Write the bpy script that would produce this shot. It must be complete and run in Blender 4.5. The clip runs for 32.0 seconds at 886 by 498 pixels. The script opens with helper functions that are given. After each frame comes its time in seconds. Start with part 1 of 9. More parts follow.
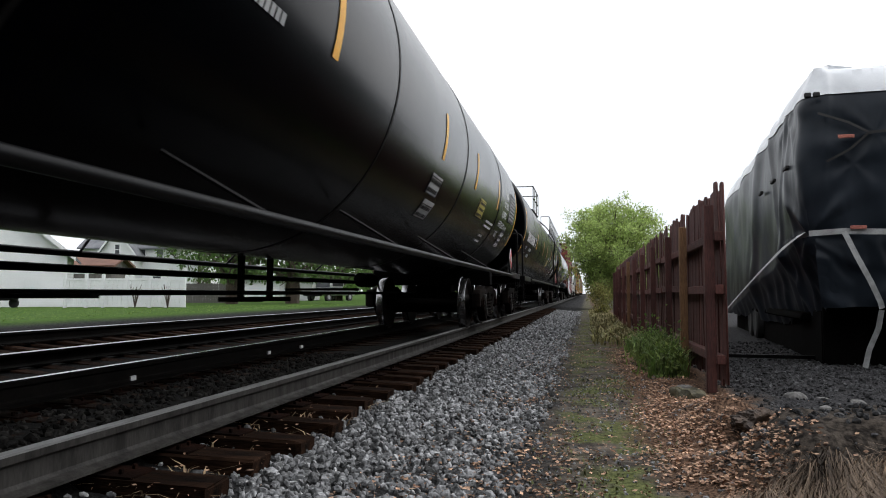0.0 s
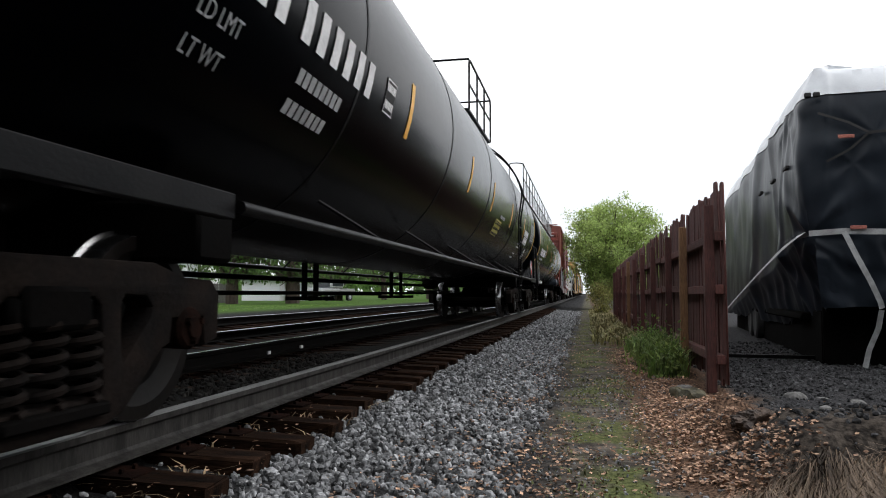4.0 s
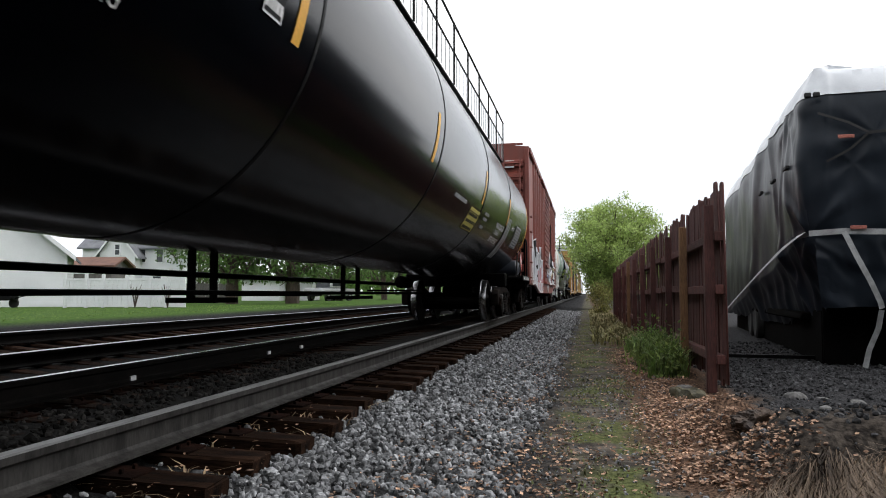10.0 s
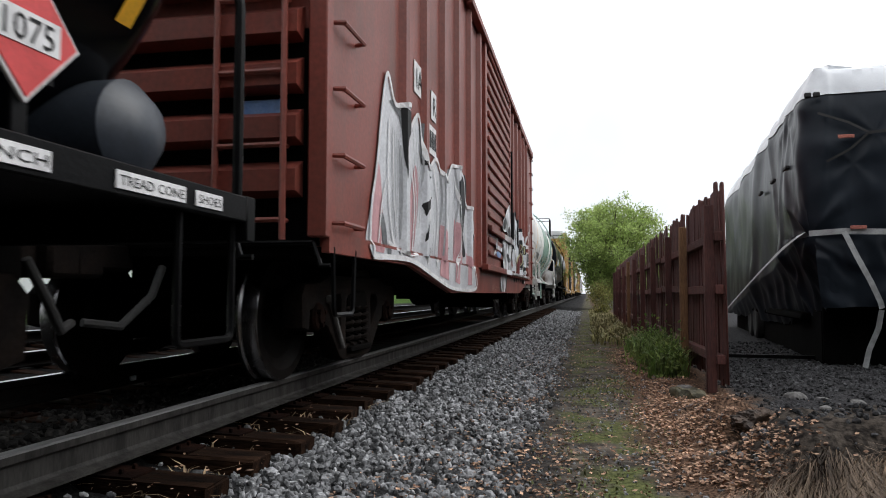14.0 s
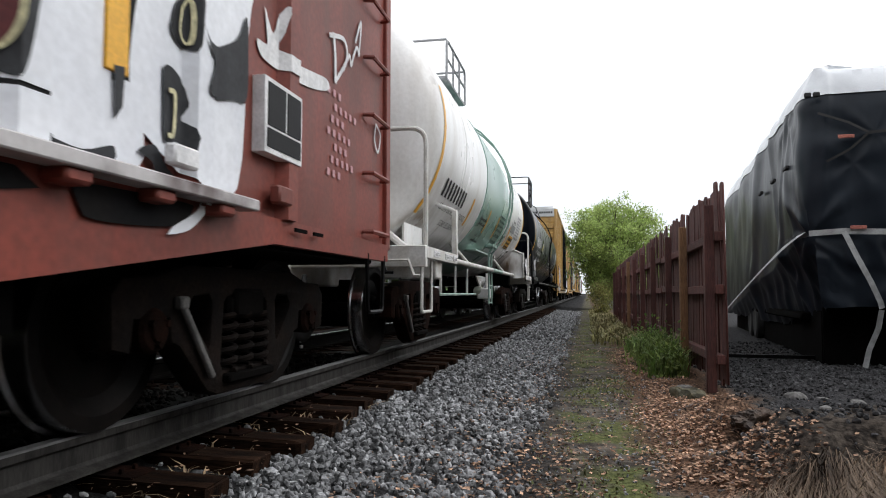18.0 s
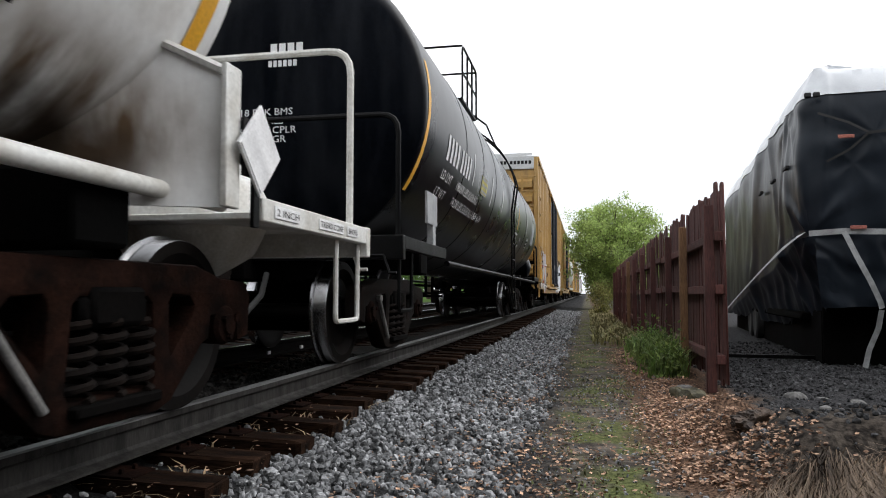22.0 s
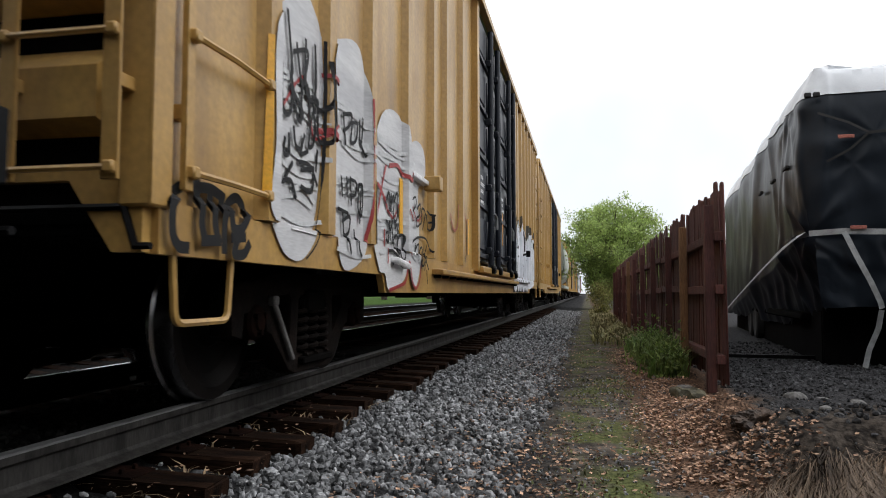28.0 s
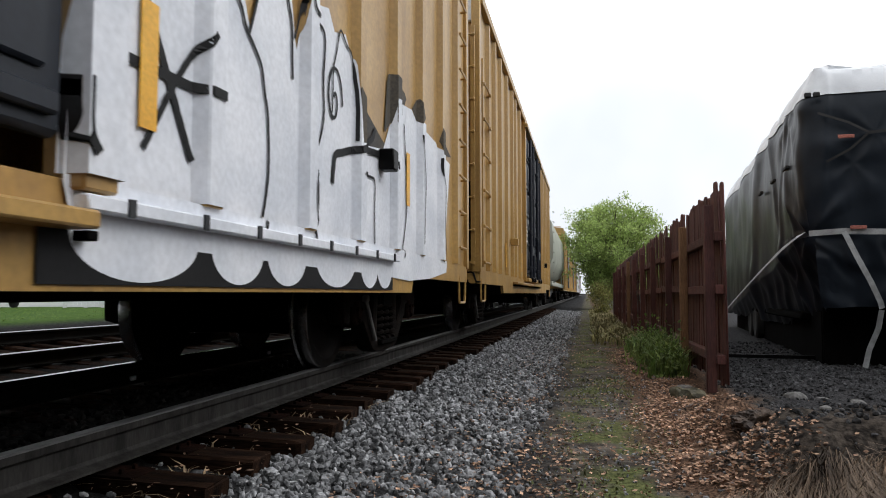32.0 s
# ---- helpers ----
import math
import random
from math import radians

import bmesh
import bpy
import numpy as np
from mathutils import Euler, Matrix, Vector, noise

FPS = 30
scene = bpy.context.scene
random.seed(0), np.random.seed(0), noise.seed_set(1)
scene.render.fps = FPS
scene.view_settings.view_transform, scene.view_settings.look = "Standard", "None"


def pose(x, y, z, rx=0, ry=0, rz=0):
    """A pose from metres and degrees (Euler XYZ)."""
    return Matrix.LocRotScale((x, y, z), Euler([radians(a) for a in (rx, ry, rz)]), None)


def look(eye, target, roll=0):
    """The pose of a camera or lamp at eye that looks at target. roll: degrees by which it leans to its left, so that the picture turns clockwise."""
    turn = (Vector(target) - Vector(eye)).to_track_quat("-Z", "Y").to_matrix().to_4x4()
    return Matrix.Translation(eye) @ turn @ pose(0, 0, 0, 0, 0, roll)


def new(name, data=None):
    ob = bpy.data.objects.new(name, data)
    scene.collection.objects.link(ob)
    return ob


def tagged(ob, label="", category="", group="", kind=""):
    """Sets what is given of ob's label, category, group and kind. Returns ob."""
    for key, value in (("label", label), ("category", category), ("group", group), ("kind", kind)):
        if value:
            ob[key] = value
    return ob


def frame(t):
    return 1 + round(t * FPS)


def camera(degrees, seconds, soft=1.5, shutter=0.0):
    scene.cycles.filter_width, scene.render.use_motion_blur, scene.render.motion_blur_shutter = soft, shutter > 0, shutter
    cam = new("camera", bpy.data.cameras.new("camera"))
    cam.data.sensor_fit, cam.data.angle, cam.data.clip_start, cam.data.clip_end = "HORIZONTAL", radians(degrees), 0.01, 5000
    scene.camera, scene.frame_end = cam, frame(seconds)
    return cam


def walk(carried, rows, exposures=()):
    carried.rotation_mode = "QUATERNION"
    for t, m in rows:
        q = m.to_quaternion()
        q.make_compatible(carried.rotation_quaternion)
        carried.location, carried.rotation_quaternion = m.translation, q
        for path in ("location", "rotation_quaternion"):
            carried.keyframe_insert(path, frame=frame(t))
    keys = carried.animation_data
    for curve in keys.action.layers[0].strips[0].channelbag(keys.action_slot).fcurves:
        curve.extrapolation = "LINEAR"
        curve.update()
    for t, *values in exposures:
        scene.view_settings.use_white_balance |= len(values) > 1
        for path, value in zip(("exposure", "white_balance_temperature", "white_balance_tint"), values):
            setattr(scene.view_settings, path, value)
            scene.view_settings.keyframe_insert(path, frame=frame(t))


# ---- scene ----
# ---- camera ----
EYE = (0.0, 0.0, 0.614)
YAW, PITCH = 11.31, 3.54
FORWARD = Vector((-math.sin(radians(YAW)) * math.cos(radians(PITCH)), math.cos(radians(YAW)) * math.cos(radians(PITCH)), math.sin(radians(PITCH))))
cam = camera(63.4, 32.0, soft=1.0, shutter=0.15)
STAND = look(EYE, Vector(EYE) + FORWARD * 10)
walk(cam, [(0.0, STAND), (32.0, STAND)], [(0.0, 0.06), (12.0, 0.10), (14.0, 0.02), (17.0, 0.02), (19.0, 0.16), (22.0, 0.18), (25.0, 0.12), (28.0, -0.04), (32.0, -0.08)])

# ---- world and sun ----
world = bpy.data.worlds.new("overcast")
scene.world = world
world.use_nodes = True
wn, wl = world.node_tree.nodes, world.node_tree.links
wn.clear()
sky = wn.new("ShaderNodeTexSky")
sky.sky_type = "NISHITA"
sky.sun_disc = False
sky.sun_elevation, sky.sun_rotation = radians(44), radians(77)
grey = wn.new("ShaderNodeHueSaturation")
grey.inputs["Saturation"].default_value = 0.15
grey.inputs["Value"].default_value = 0.10
cloud = wn.new("ShaderNodeMix")
cloud.data_type = "RGBA"
cloud.inputs[0].default_value = 0.78
cloud_tex = wn.new("ShaderNodeTexNoise")
cloud_tex.inputs["Scale"].default_value = 2.2
cloud_tex.inputs["Detail"].default_value = 4
cloud_ramp = wn.new("ShaderNodeValToRGB")
cloud_ramp.color_ramp.elements[0].position, cloud_ramp.color_ramp.elements[0].color = 0.35, (0.83, 0.885, 0.955, 1)
cloud_ramp.color_ramp.elements[1].position, cloud_ramp.color_ramp.elements[1].color = 0.62, (1.14, 1.145, 1.17, 1)
coords = wn.new("ShaderNodeTexCoord")
back = wn.new("ShaderNodeBackground")
back.inputs["Strength"].default_value = 1.22
wout = wn.new("ShaderNodeOutputWorld")
wl.new(sky.outputs[0], grey.inputs["Color"])
wl.new(coords.outputs["Generated"], cloud_tex.inputs["Vector"])
wl.new(cloud_tex.outputs[0], cloud_ramp.inputs[0])
wl.new(grey.outputs[0], cloud.inputs[6])
wl.new(cloud_ramp.outputs[0], cloud.inputs[7])
updown = wn.new("ShaderNodeSeparateXYZ")
rise = wn.new("ShaderNodeMapRange")
rise.inputs["From Min"].default_value, rise.inputs["From Max"].default_value = 0.05, 1.0
rise.inputs["To Min"].default_value, rise.inputs["To Max"].default_value = 0.97, 1.45
zenith = wn.new("ShaderNodeVectorMath")
zenith.operation = "SCALE"
wl.new(coords.outputs["Generated"], updown.inputs[0])
wl.new(updown.outputs[2], rise.inputs["Value"])
wl.new(cloud.outputs[2], zenith.inputs[0])
wl.new(rise.outputs[0], zenith.inputs["Scale"])
wl.new(zenith.outputs[0], back.inputs["Color"])
wl.new(back.outputs[0], wout.inputs[0])

sun_data = bpy.data.lights.new("sun", "SUN")
sun_data.energy, sun_data.angle, sun_data.color = 1.1, radians(40), (1.0, 0.97, 0.93)
sun = new("sun", sun_data)
sun.matrix_basis = look((34, 8, 34), (0, 0, 0))

# ---- plan ----
TRACK_X = -2.95          # centre of the track that the train runs on
# how far the slowing train has rolled, second by second: 4.1 m/s at first, 3.2 m/s at the end
ROLL_T, ROLL_V = (0, 2, 9, 14, 17.5, 23, 28, 32), (4.10, 4.08, 3.98, 3.86, 3.77, 3.52, 3.36, 3.22)


def rolled(t):
    """Metres that the train has gone by t seconds."""
    steps = np.linspace(0, t, 200)
    v = np.interp(steps, ROLL_T, ROLL_V)
    return float(np.sum((v[1:] + v[:-1]) / 2 * np.diff(steps)))


GAUGE = 1.505            # between the rail heads' centres
WHEEL_R = 0.45

# ---- materials ----
def mat(name, c1, c2=None, rough=0.6, metal=0.0, scale=3.0, fine=45.0, bump=0.15, amount=0.35, stretch=(1, 1, 1), island=0.0, per_object=0.0, rough_var=0.12, spec=0.5, dust=None, dust_amount=0.0, translucent=0.0, graze=None):
    """A surface with variation at two scales, in metres of the thing's own space."""
    m = bpy.data.materials.new(name)
    m.use_nodes = True
    n, l = m.node_tree.nodes, m.node_tree.links
    b = n["Principled BSDF"]
    b.inputs["Metallic"].default_value = metal
    b.inputs["Specular IOR Level"].default_value = spec
    tc = n.new("ShaderNodeTexCoord")
    mp = n.new("ShaderNodeMapping")
    mp.inputs["Scale"].default_value = stretch
    l.new(tc.outputs["Object"], mp.inputs["Vector"])
    big = n.new("ShaderNodeTexNoise")
    big.inputs["Scale"].default_value, big.inputs["Detail"].default_value = scale, 6
    small = n.new("ShaderNodeTexNoise")
    small.inputs["Scale"].default_value, small.inputs["Detail"].default_value = fine, 4
    for t in (big, small):
        l.new(mp.outputs[0], t.inputs["Vector"])
    c2 = c2 or tuple(v * 0.6 for v in c1)
    mix = n.new("ShaderNodeMix")
    mix.data_type = "RGBA"
    mix.inputs[6].default_value, mix.inputs[7].default_value = (*c1, 1), (*c2, 1)
    ramp = n.new("ShaderNodeMapRange")
    ramp.inputs["From Min"].default_value, ramp.inputs["From Max"].default_value = 0.38, 0.66
    l.new(big.outputs[0], ramp.inputs["Value"])
    l.new(ramp.outputs[0], mix.inputs[0])
    var = n.new("ShaderNodeMapRange")
    var.inputs["From Min"].default_value, var.inputs["From Max"].default_value = 0.3, 0.7
    var.inputs["To Min"].default_value, var.inputs["To Max"].default_value = 1 - amount, 1 + amount
    l.new(small.outputs[0], var.inputs["Value"])
    value = var.outputs[0]
    for extra, kind, out in ((island, "ShaderNodeNewGeometry", "Random Per Island"), (per_object, "ShaderNodeObjectInfo", "Random")):
        if extra:
            g = n.new(kind)
            r = n.new("ShaderNodeMapRange")
            r.inputs["To Min"].default_value, r.inputs["To Max"].default_value = 1 - extra, 1 + extra
            l.new(g.outputs[out], r.inputs["Value"])
            mul = n.new("ShaderNodeMath")
            mul.operation = "MULTIPLY"
            l.new(value, mul.inputs[0])
            l.new(r.outputs[0], mul.inputs[1])
            value = mul.outputs[0]
    tint = n.new("ShaderNodeVectorMath")
    tint.operation = "SCALE"
    l.new(mix.outputs[2], tint.inputs[0])
    l.new(value, tint.inputs["Scale"])
    colour = tint.outputs[0]
    if dust:
        dm = n.new("ShaderNodeMix")
        dm.data_type = "RGBA"
        dm.inputs[7].default_value = (*dust, 1)
        dt = n.new("ShaderNodeTexNoise")
        dt.inputs["Scale"].default_value, dt.inputs["Detail"].default_value = 1.4, 8
        dmap = n.new("ShaderNodeMapping")
        dmap.inputs["Scale"].default_value = (3.0, 3.0, 0.45)
        l.new(tc.outputs["Object"], dmap.inputs["Vector"])
        l.new(dmap.outputs[0], dt.inputs["Vector"])
        dr = n.new("ShaderNodeMapRange")
        dr.inputs["From Min"].default_value, dr.inputs["From Max"].default_value, dr.inputs["To Max"].default_value = 0.45, 0.75, dust_amount
        l.new(dt.outputs[0], dr.inputs["Value"])
        l.new(dr.outputs[0], dm.inputs[0])
        l.new(colour, dm.inputs[6])
        colour = dm.outputs[2]
    l.new(colour, b.inputs["Base Color"])
    if translucent:
        thin = n.new("ShaderNodeBsdfTranslucent")
        both = n.new("ShaderNodeMixShader")
        both.inputs[0].default_value = translucent
        l.new(colour, thin.inputs["Color"])
        l.new(b.outputs[0], both.inputs[1])
        l.new(thin.outputs[0], both.inputs[2])
        l.new(both.outputs[0], n["Material Output"].inputs["Surface"])
    if graze:
        lw = n.new("ShaderNodeLayerWeight")
        lw.inputs["Blend"].default_value = 0.5
        gm = n.new("ShaderNodeMapRange")
        gm.interpolation_type = "SMOOTHSTEP"
        for k, v in (("From Min", 0.25), ("From Max", 0.85), ("To Min", graze[0]), ("To Max", graze[1])):
            gm.inputs[k].default_value = v
        l.new(lw.outputs["Facing"], gm.inputs["Value"])
        l.new(gm.outputs[0], b.inputs["Specular IOR Level"])
    rv = n.new("ShaderNodeMapRange")
    rv.inputs["To Min"].default_value, rv.inputs["To Max"].default_value = max(rough - rough_var, 0.03), min(rough + rough_var, 1)
    l.new(big.outputs[0], rv.inputs["Value"])
    l.new(rv.outputs[0], b.inputs["Roughness"])
    if bump:
        bp = n.new("ShaderNodeBump")
        bp.inputs["Strength"].default_value, bp.inputs["Distance"].default_value = bump, 0.01
        l.new(small.outputs[0], bp.inputs["Height"])
        l.new(bp.outputs[0], b.inputs["Normal"])
    return m


M_BLACK = mat("black_tank_paint", (0.0005, 0.0007, 0.0012), (0.0009, 0.0012, 0.0018), rough=0.24, scale=0.8, fine=25, bump=0.012, amount=0.2, graze=(0.004, 0.27), rough_var=0.05, dust=(0.006, 0.007, 0.009), dust_amount=0.05)
M_GLOSS = mat("glossy_black_tank_paint", (0.0006, 0.001, 0.002), (0.001, 0.0016, 0.0028), rough=0.17, scale=0.8, fine=25, bump=0.006, amount=0.2, graze=(0.012, 1.0), rough_var=0.04)
M_BLACKW = mat("worn_black_tank_paint", (0.002, 0.0027, 0.0042), (0.004, 0.005, 0.0072), rough=0.30, scale=0.9, fine=25, bump=0.02, amount=0.25, graze=(0.012, 0.6), dust=(0.05, 0.053, 0.06), dust_amount=0.18)
M_IRON = mat("black_steel", (0.002, 0.002, 0.0025), (0.004, 0.004, 0.0042), spec=0.10, rough=0.42, scale=4, fine=60, bump=0.12, amount=0.3)
# Near-black underside tone: the shade beneath the cars is put into the colour.
M_DARK = mat("near_black_matt", (0.0016, 0.0016, 0.0016), (0.0035, 0.003, 0.0028), spec=0.03, rough=0.8, scale=3, fine=40, bump=0.2, amount=0.4)
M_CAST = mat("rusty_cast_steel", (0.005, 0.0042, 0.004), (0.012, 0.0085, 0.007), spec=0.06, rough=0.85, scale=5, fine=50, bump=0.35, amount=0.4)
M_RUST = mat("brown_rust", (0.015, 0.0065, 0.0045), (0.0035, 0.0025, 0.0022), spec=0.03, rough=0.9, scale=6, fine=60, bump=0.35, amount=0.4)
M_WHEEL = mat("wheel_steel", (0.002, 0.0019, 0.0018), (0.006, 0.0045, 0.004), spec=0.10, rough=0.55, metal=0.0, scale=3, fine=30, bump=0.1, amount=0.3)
M_SHINE = mat("polished_tread", (0.40, 0.40, 0.42), (0.28, 0.28, 0.30), rough=0.22, metal=1.0, scale=3, fine=60, bump=0.03, amount=0.1)
M_YELLOW = mat("reflective_yellow", (0.80, 0.42, 0.03), (0.72, 0.36, 0.03), rough=0.45, scale=5, fine=60, bump=0.02, amount=0.12)
M_WHITEP = mat("white_stencil_paint", (0.78, 0.78, 0.79), (0.60, 0.60, 0.61), rough=0.6, scale=7, fine=60, bump=0.03, amount=0.12)
M_GREYP = mat("grey_stencil_paint", (0.36, 0.37, 0.38), (0.26, 0.27, 0.28), rough=0.6, scale=7, fine=60, bump=0.03, amount=0.12)
M_BLACKP = mat("black_stencil_paint", (0.008, 0.008, 0.009), (0.014, 0.014, 0.015), spec=0.2, rough=0.6, scale=7, fine=60, bump=0.03, amount=0.12)
M_REDP = mat("red_paint", (0.62, 0.05, 0.05), (0.5, 0.04, 0.04), rough=0.5, scale=6, fine=60, bump=0.02, amount=0.12)
M_PINKP = mat("pink_paint", (0.55, 0.30, 0.32), (0.45, 0.24, 0.26), rough=0.6, scale=6, fine=60, bump=0.02, amount=0.12)
M_BLUEP = mat("blue_paint", (0.12, 0.22, 0.45), (0.2, 0.3, 0.5), rough=0.6, scale=6, fine=60, bump=0.02, amount=0.12)
M_PANELY = mat("yellow_notice_panel", (0.55, 0.48, 0.10), (0.45, 0.40, 0.10), rough=0.6, scale=6, fine=60, bump=0.02, amount=0.15)
M_OX = mat("oxide_red_paint", (0.215, 0.043, 0.028), (0.145, 0.033, 0.023), rough=0.55, scale=1.2, fine=30, bump=0.08, amount=0.18, dust=(0.10, 0.055, 0.045), dust_amount=0.5)
M_YBOX = mat("golden_yellow_paint", (0.46, 0.28, 0.085), (0.37, 0.215, 0.06), rough=0.4, scale=1.1, fine=30, bump=0.06, amount=0.14, dust=(0.20, 0.12, 0.065), dust_amount=0.5)
M_NAVY = mat("dark_blue_door_paint", (0.005, 0.007, 0.013), (0.010, 0.013, 0.021), rough=0.42, spec=0.3, scale=2, fine=30, bump=0.05, amount=0.2, dust=(0.035, 0.042, 0.05), dust_amount=0.3)
M_WTANK = mat("white_tank_paint", (0.84, 0.84, 0.84), (0.76, 0.76, 0.75), rough=0.3, scale=0.9, fine=25, bump=0.03, amount=0.05, dust=(0.36, 0.31, 0.25), dust_amount=0.4, graze=(0.2, 1.0))
M_GTANK = mat("pale_green_tank_paint", (0.24, 0.38, 0.33), (0.20, 0.33, 0.285), rough=0.3, scale=0.9, fine=25, bump=0.03, amount=0.06, dust=(0.25, 0.29, 0.26), dust_amount=0.3, graze=(0.2, 1.0))
M_WPIPE = mat("white_pipe_paint", (0.66, 0.66, 0.64), (0.5, 0.48, 0.44), rough=0.5, scale=5, fine=50, bump=0.05, amount=0.12)
M_GPIPE = mat("green_pipe_paint", (0.33, 0.46, 0.40), (0.26, 0.37, 0.33), rough=0.5, scale=5, fine=50, bump=0.05, amount=0.12)
M_BEIGE = mat("grey_green_hopper_paint", (0.40, 0.42, 0.36), (0.34, 0.36, 0.31), rough=0.55, scale=1, fine=25, bump=0.05, amount=0.1, dust=(0.3, 0.27, 0.22), dust_amount=0.4)
M_PALE = mat("pale_container_paint", (0.60, 0.61, 0.62), (0.5, 0.5, 0.5), rough=0.55, scale=1, fine=25, bump=0.05, amount=0.1)
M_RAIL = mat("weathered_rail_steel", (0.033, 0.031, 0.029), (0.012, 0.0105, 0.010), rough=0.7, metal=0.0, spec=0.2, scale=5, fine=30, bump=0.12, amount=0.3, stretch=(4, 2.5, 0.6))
# Shaded copy of the rail steel, for rails under and behind the train.
M_RAILSHADE = mat("shaded_rail_steel", (0.003, 0.0028, 0.0026), (0.007, 0.006, 0.0055), rough=0.8, spec=0.05, scale=5, fine=30, bump=0.12, amount=0.3)
M_TIE = mat("creosoted_timber", (0.004, 0.003, 0.0026), (0.030, 0.0155, 0.0095), spec=0.03, rough=0.9, scale=5, fine=38, bump=0.5, amount=0.5, stretch=(0.4, 3, 3), per_object=0.3)
M_TREAD = mat("dull_tread_steel", (0.42, 0.42, 0.43), (0.16, 0.16, 0.165), rough=0.25, metal=1.0, scale=3, fine=60, bump=0.03, amount=0.1)
M_DARKSTONE = mat("dark_grey_stone", (0.065, 0.065, 0.068), (0.018, 0.018, 0.019), rough=0.9, spec=0.2, scale=30, fine=120, bump=0.3, amount=0.3, island=0.7)
M_ORANGE = mat("orange_reflective_strip", (0.62, 0.25, 0.03), (0.5, 0.2, 0.03), rough=0.45, scale=5, fine=60, bump=0.02, amount=0.12)
M_GRAVEL = mat("grey_ballast_stone", (0.25, 0.254, 0.262), (0.040, 0.041, 0.043), rough=0.8, scale=30, fine=120, bump=0.4, amount=0.35, island=0.85)
# Oily stone, with the train's shade put into its near-black colour.
M_OILSHADE = mat("oily_shaded_ballast", (0.02, 0.019, 0.018), (0.008, 0.0075, 0.007), rough=0.9, spec=0.05, scale=4, fine=30, bump=0.5, amount=0.5, island=0.8)
M_LEAFB = mat("dead_leaves", (0.17, 0.088, 0.054), (0.56, 0.36, 0.24), rough=0.8, scale=20, fine=90, bump=0.1, amount=0.25, island=0.55)
M_WEED = mat("dark_weed_leaves", translucent=0.25, c1=(0.08, 0.15, 0.03), c2=(0.17, 0.21, 0.055), rough=0.7, scale=2, fine=20, bump=0.0, amount=0.35, island=0.55)
M_GRASS = mat("grass_blades", translucent=0.3, c1=(0.11, 0.19, 0.036), c2=(0.17, 0.24, 0.055), rough=0.7, scale=2, fine=20, bump=0.0, amount=0.3, island=0.4)
M_DRYGRASS = mat("dry_grass", (0.23, 0.165, 0.115), (0.040, 0.028, 0.020), rough=0.8, scale=4, fine=40, bump=0.0, amount=0.3, island=0.5)
M_FENCE = mat("red_brown_stained_boards", (0.072, 0.023, 0.021), (0.11, 0.039, 0.032), rough=0.8, scale=3, fine=30, bump=0.35, amount=0.35, stretch=(4, 4, 0.5), per_object=0.3)
M_NEWPOST = mat("brown_treated_post", (0.20, 0.105, 0.05), (0.15, 0.08, 0.04), rough=0.8, scale=3, fine=30, bump=0.3, amount=0.3, stretch=(4, 4, 0.5))
M_COVER = mat("grey_fabric_cover", (0.0095, 0.0130, 0.0185), (0.021, 0.0270, 0.036), rough=0.36, scale=1.2, fine=110, bump=0.05, amount=0.12, spec=0.15, rough_var=0.06)
M_COVERTOP = mat("white_roof_fabric", (0.72, 0.74, 0.77), (0.52, 0.54, 0.57), rough=0.4, scale=2, fine=80, bump=0.05, amount=0.05)
M_STRAP = mat("pale_webbing_strap", (0.36, 0.365, 0.37), (0.2, 0.2, 0.2), rough=0.7, scale=6, fine=90, bump=0.2, amount=0.15)
M_RUBBER = mat("tyre_rubber", (0.02, 0.02, 0.02), (0.03, 0.03, 0.03), rough=0.85, scale=6, fine=60, bump=0.2, amount=0.2)
M_BARK = mat("tree_bark", (0.075, 0.055, 0.042), (0.05, 0.037, 0.03), rough=0.95, scale=6, fine=30, bump=0.6, amount=0.4, stretch=(2, 2, 0.4))
M_FOLIAGE = mat("fresh_green_leaves", (0.40, 0.50, 0.17), (0.28, 0.38, 0.11), translucent=0.5, rough=0.6, scale=0.9, fine=12, bump=0.0, amount=0.3, island=0.45)
M_FOLIAGED = mat("dark_green_leaves", (0.09, 0.165, 0.035), (0.055, 0.11, 0.024), translucent=0.35, rough=0.6, scale=0.5, fine=8, bump=0.0, amount=0.3, island=0.45)
M_BUSH = mat("olive_bush_leaves", translucent=0.3, c1=(0.20, 0.19, 0.05), c2=(0.14, 0.15, 0.04), rough=0.7, scale=1.5, fine=12, bump=0.0, amount=0.3, island=0.45)
M_SIDING = mat("white_vinyl_siding", (0.74, 0.75, 0.77), (0.68, 0.69, 0.71), rough=0.55, scale=0.6, fine=20, bump=0.03, amount=0.04)
M_VINYL = mat("white_vinyl_fence", (0.78, 0.79, 0.81), (0.7, 0.71, 0.73), rough=0.5, scale=1, fine=20, bump=0.03, amount=0.04)
M_SHINGLE = mat("grey_roof_shingles", (0.16, 0.165, 0.18), (0.11, 0.115, 0.13), rough=0.9, scale=2, fine=25, bump=0.3, amount=0.25)
M_BROWNROOF = mat("red_brown_shingles", (0.17, 0.085, 0.06), (0.12, 0.065, 0.05), rough=0.9, scale=2, fine=25, bump=0.3, amount=0.25)
M_GLASS = mat("dark_window_glass", (0.03, 0.035, 0.04), (0.05, 0.055, 0.06), rough=0.12, scale=1, fine=8, bump=0.0, amount=0.1, rough_var=0.04)
M_GREYWOOD = mat("weathered_grey_boards", (0.16, 0.15, 0.145), (0.11, 0.10, 0.095), rough=0.9, scale=3, fine=25, bump=0.3, amount=0.3, stretch=(3, 3, 0.5))
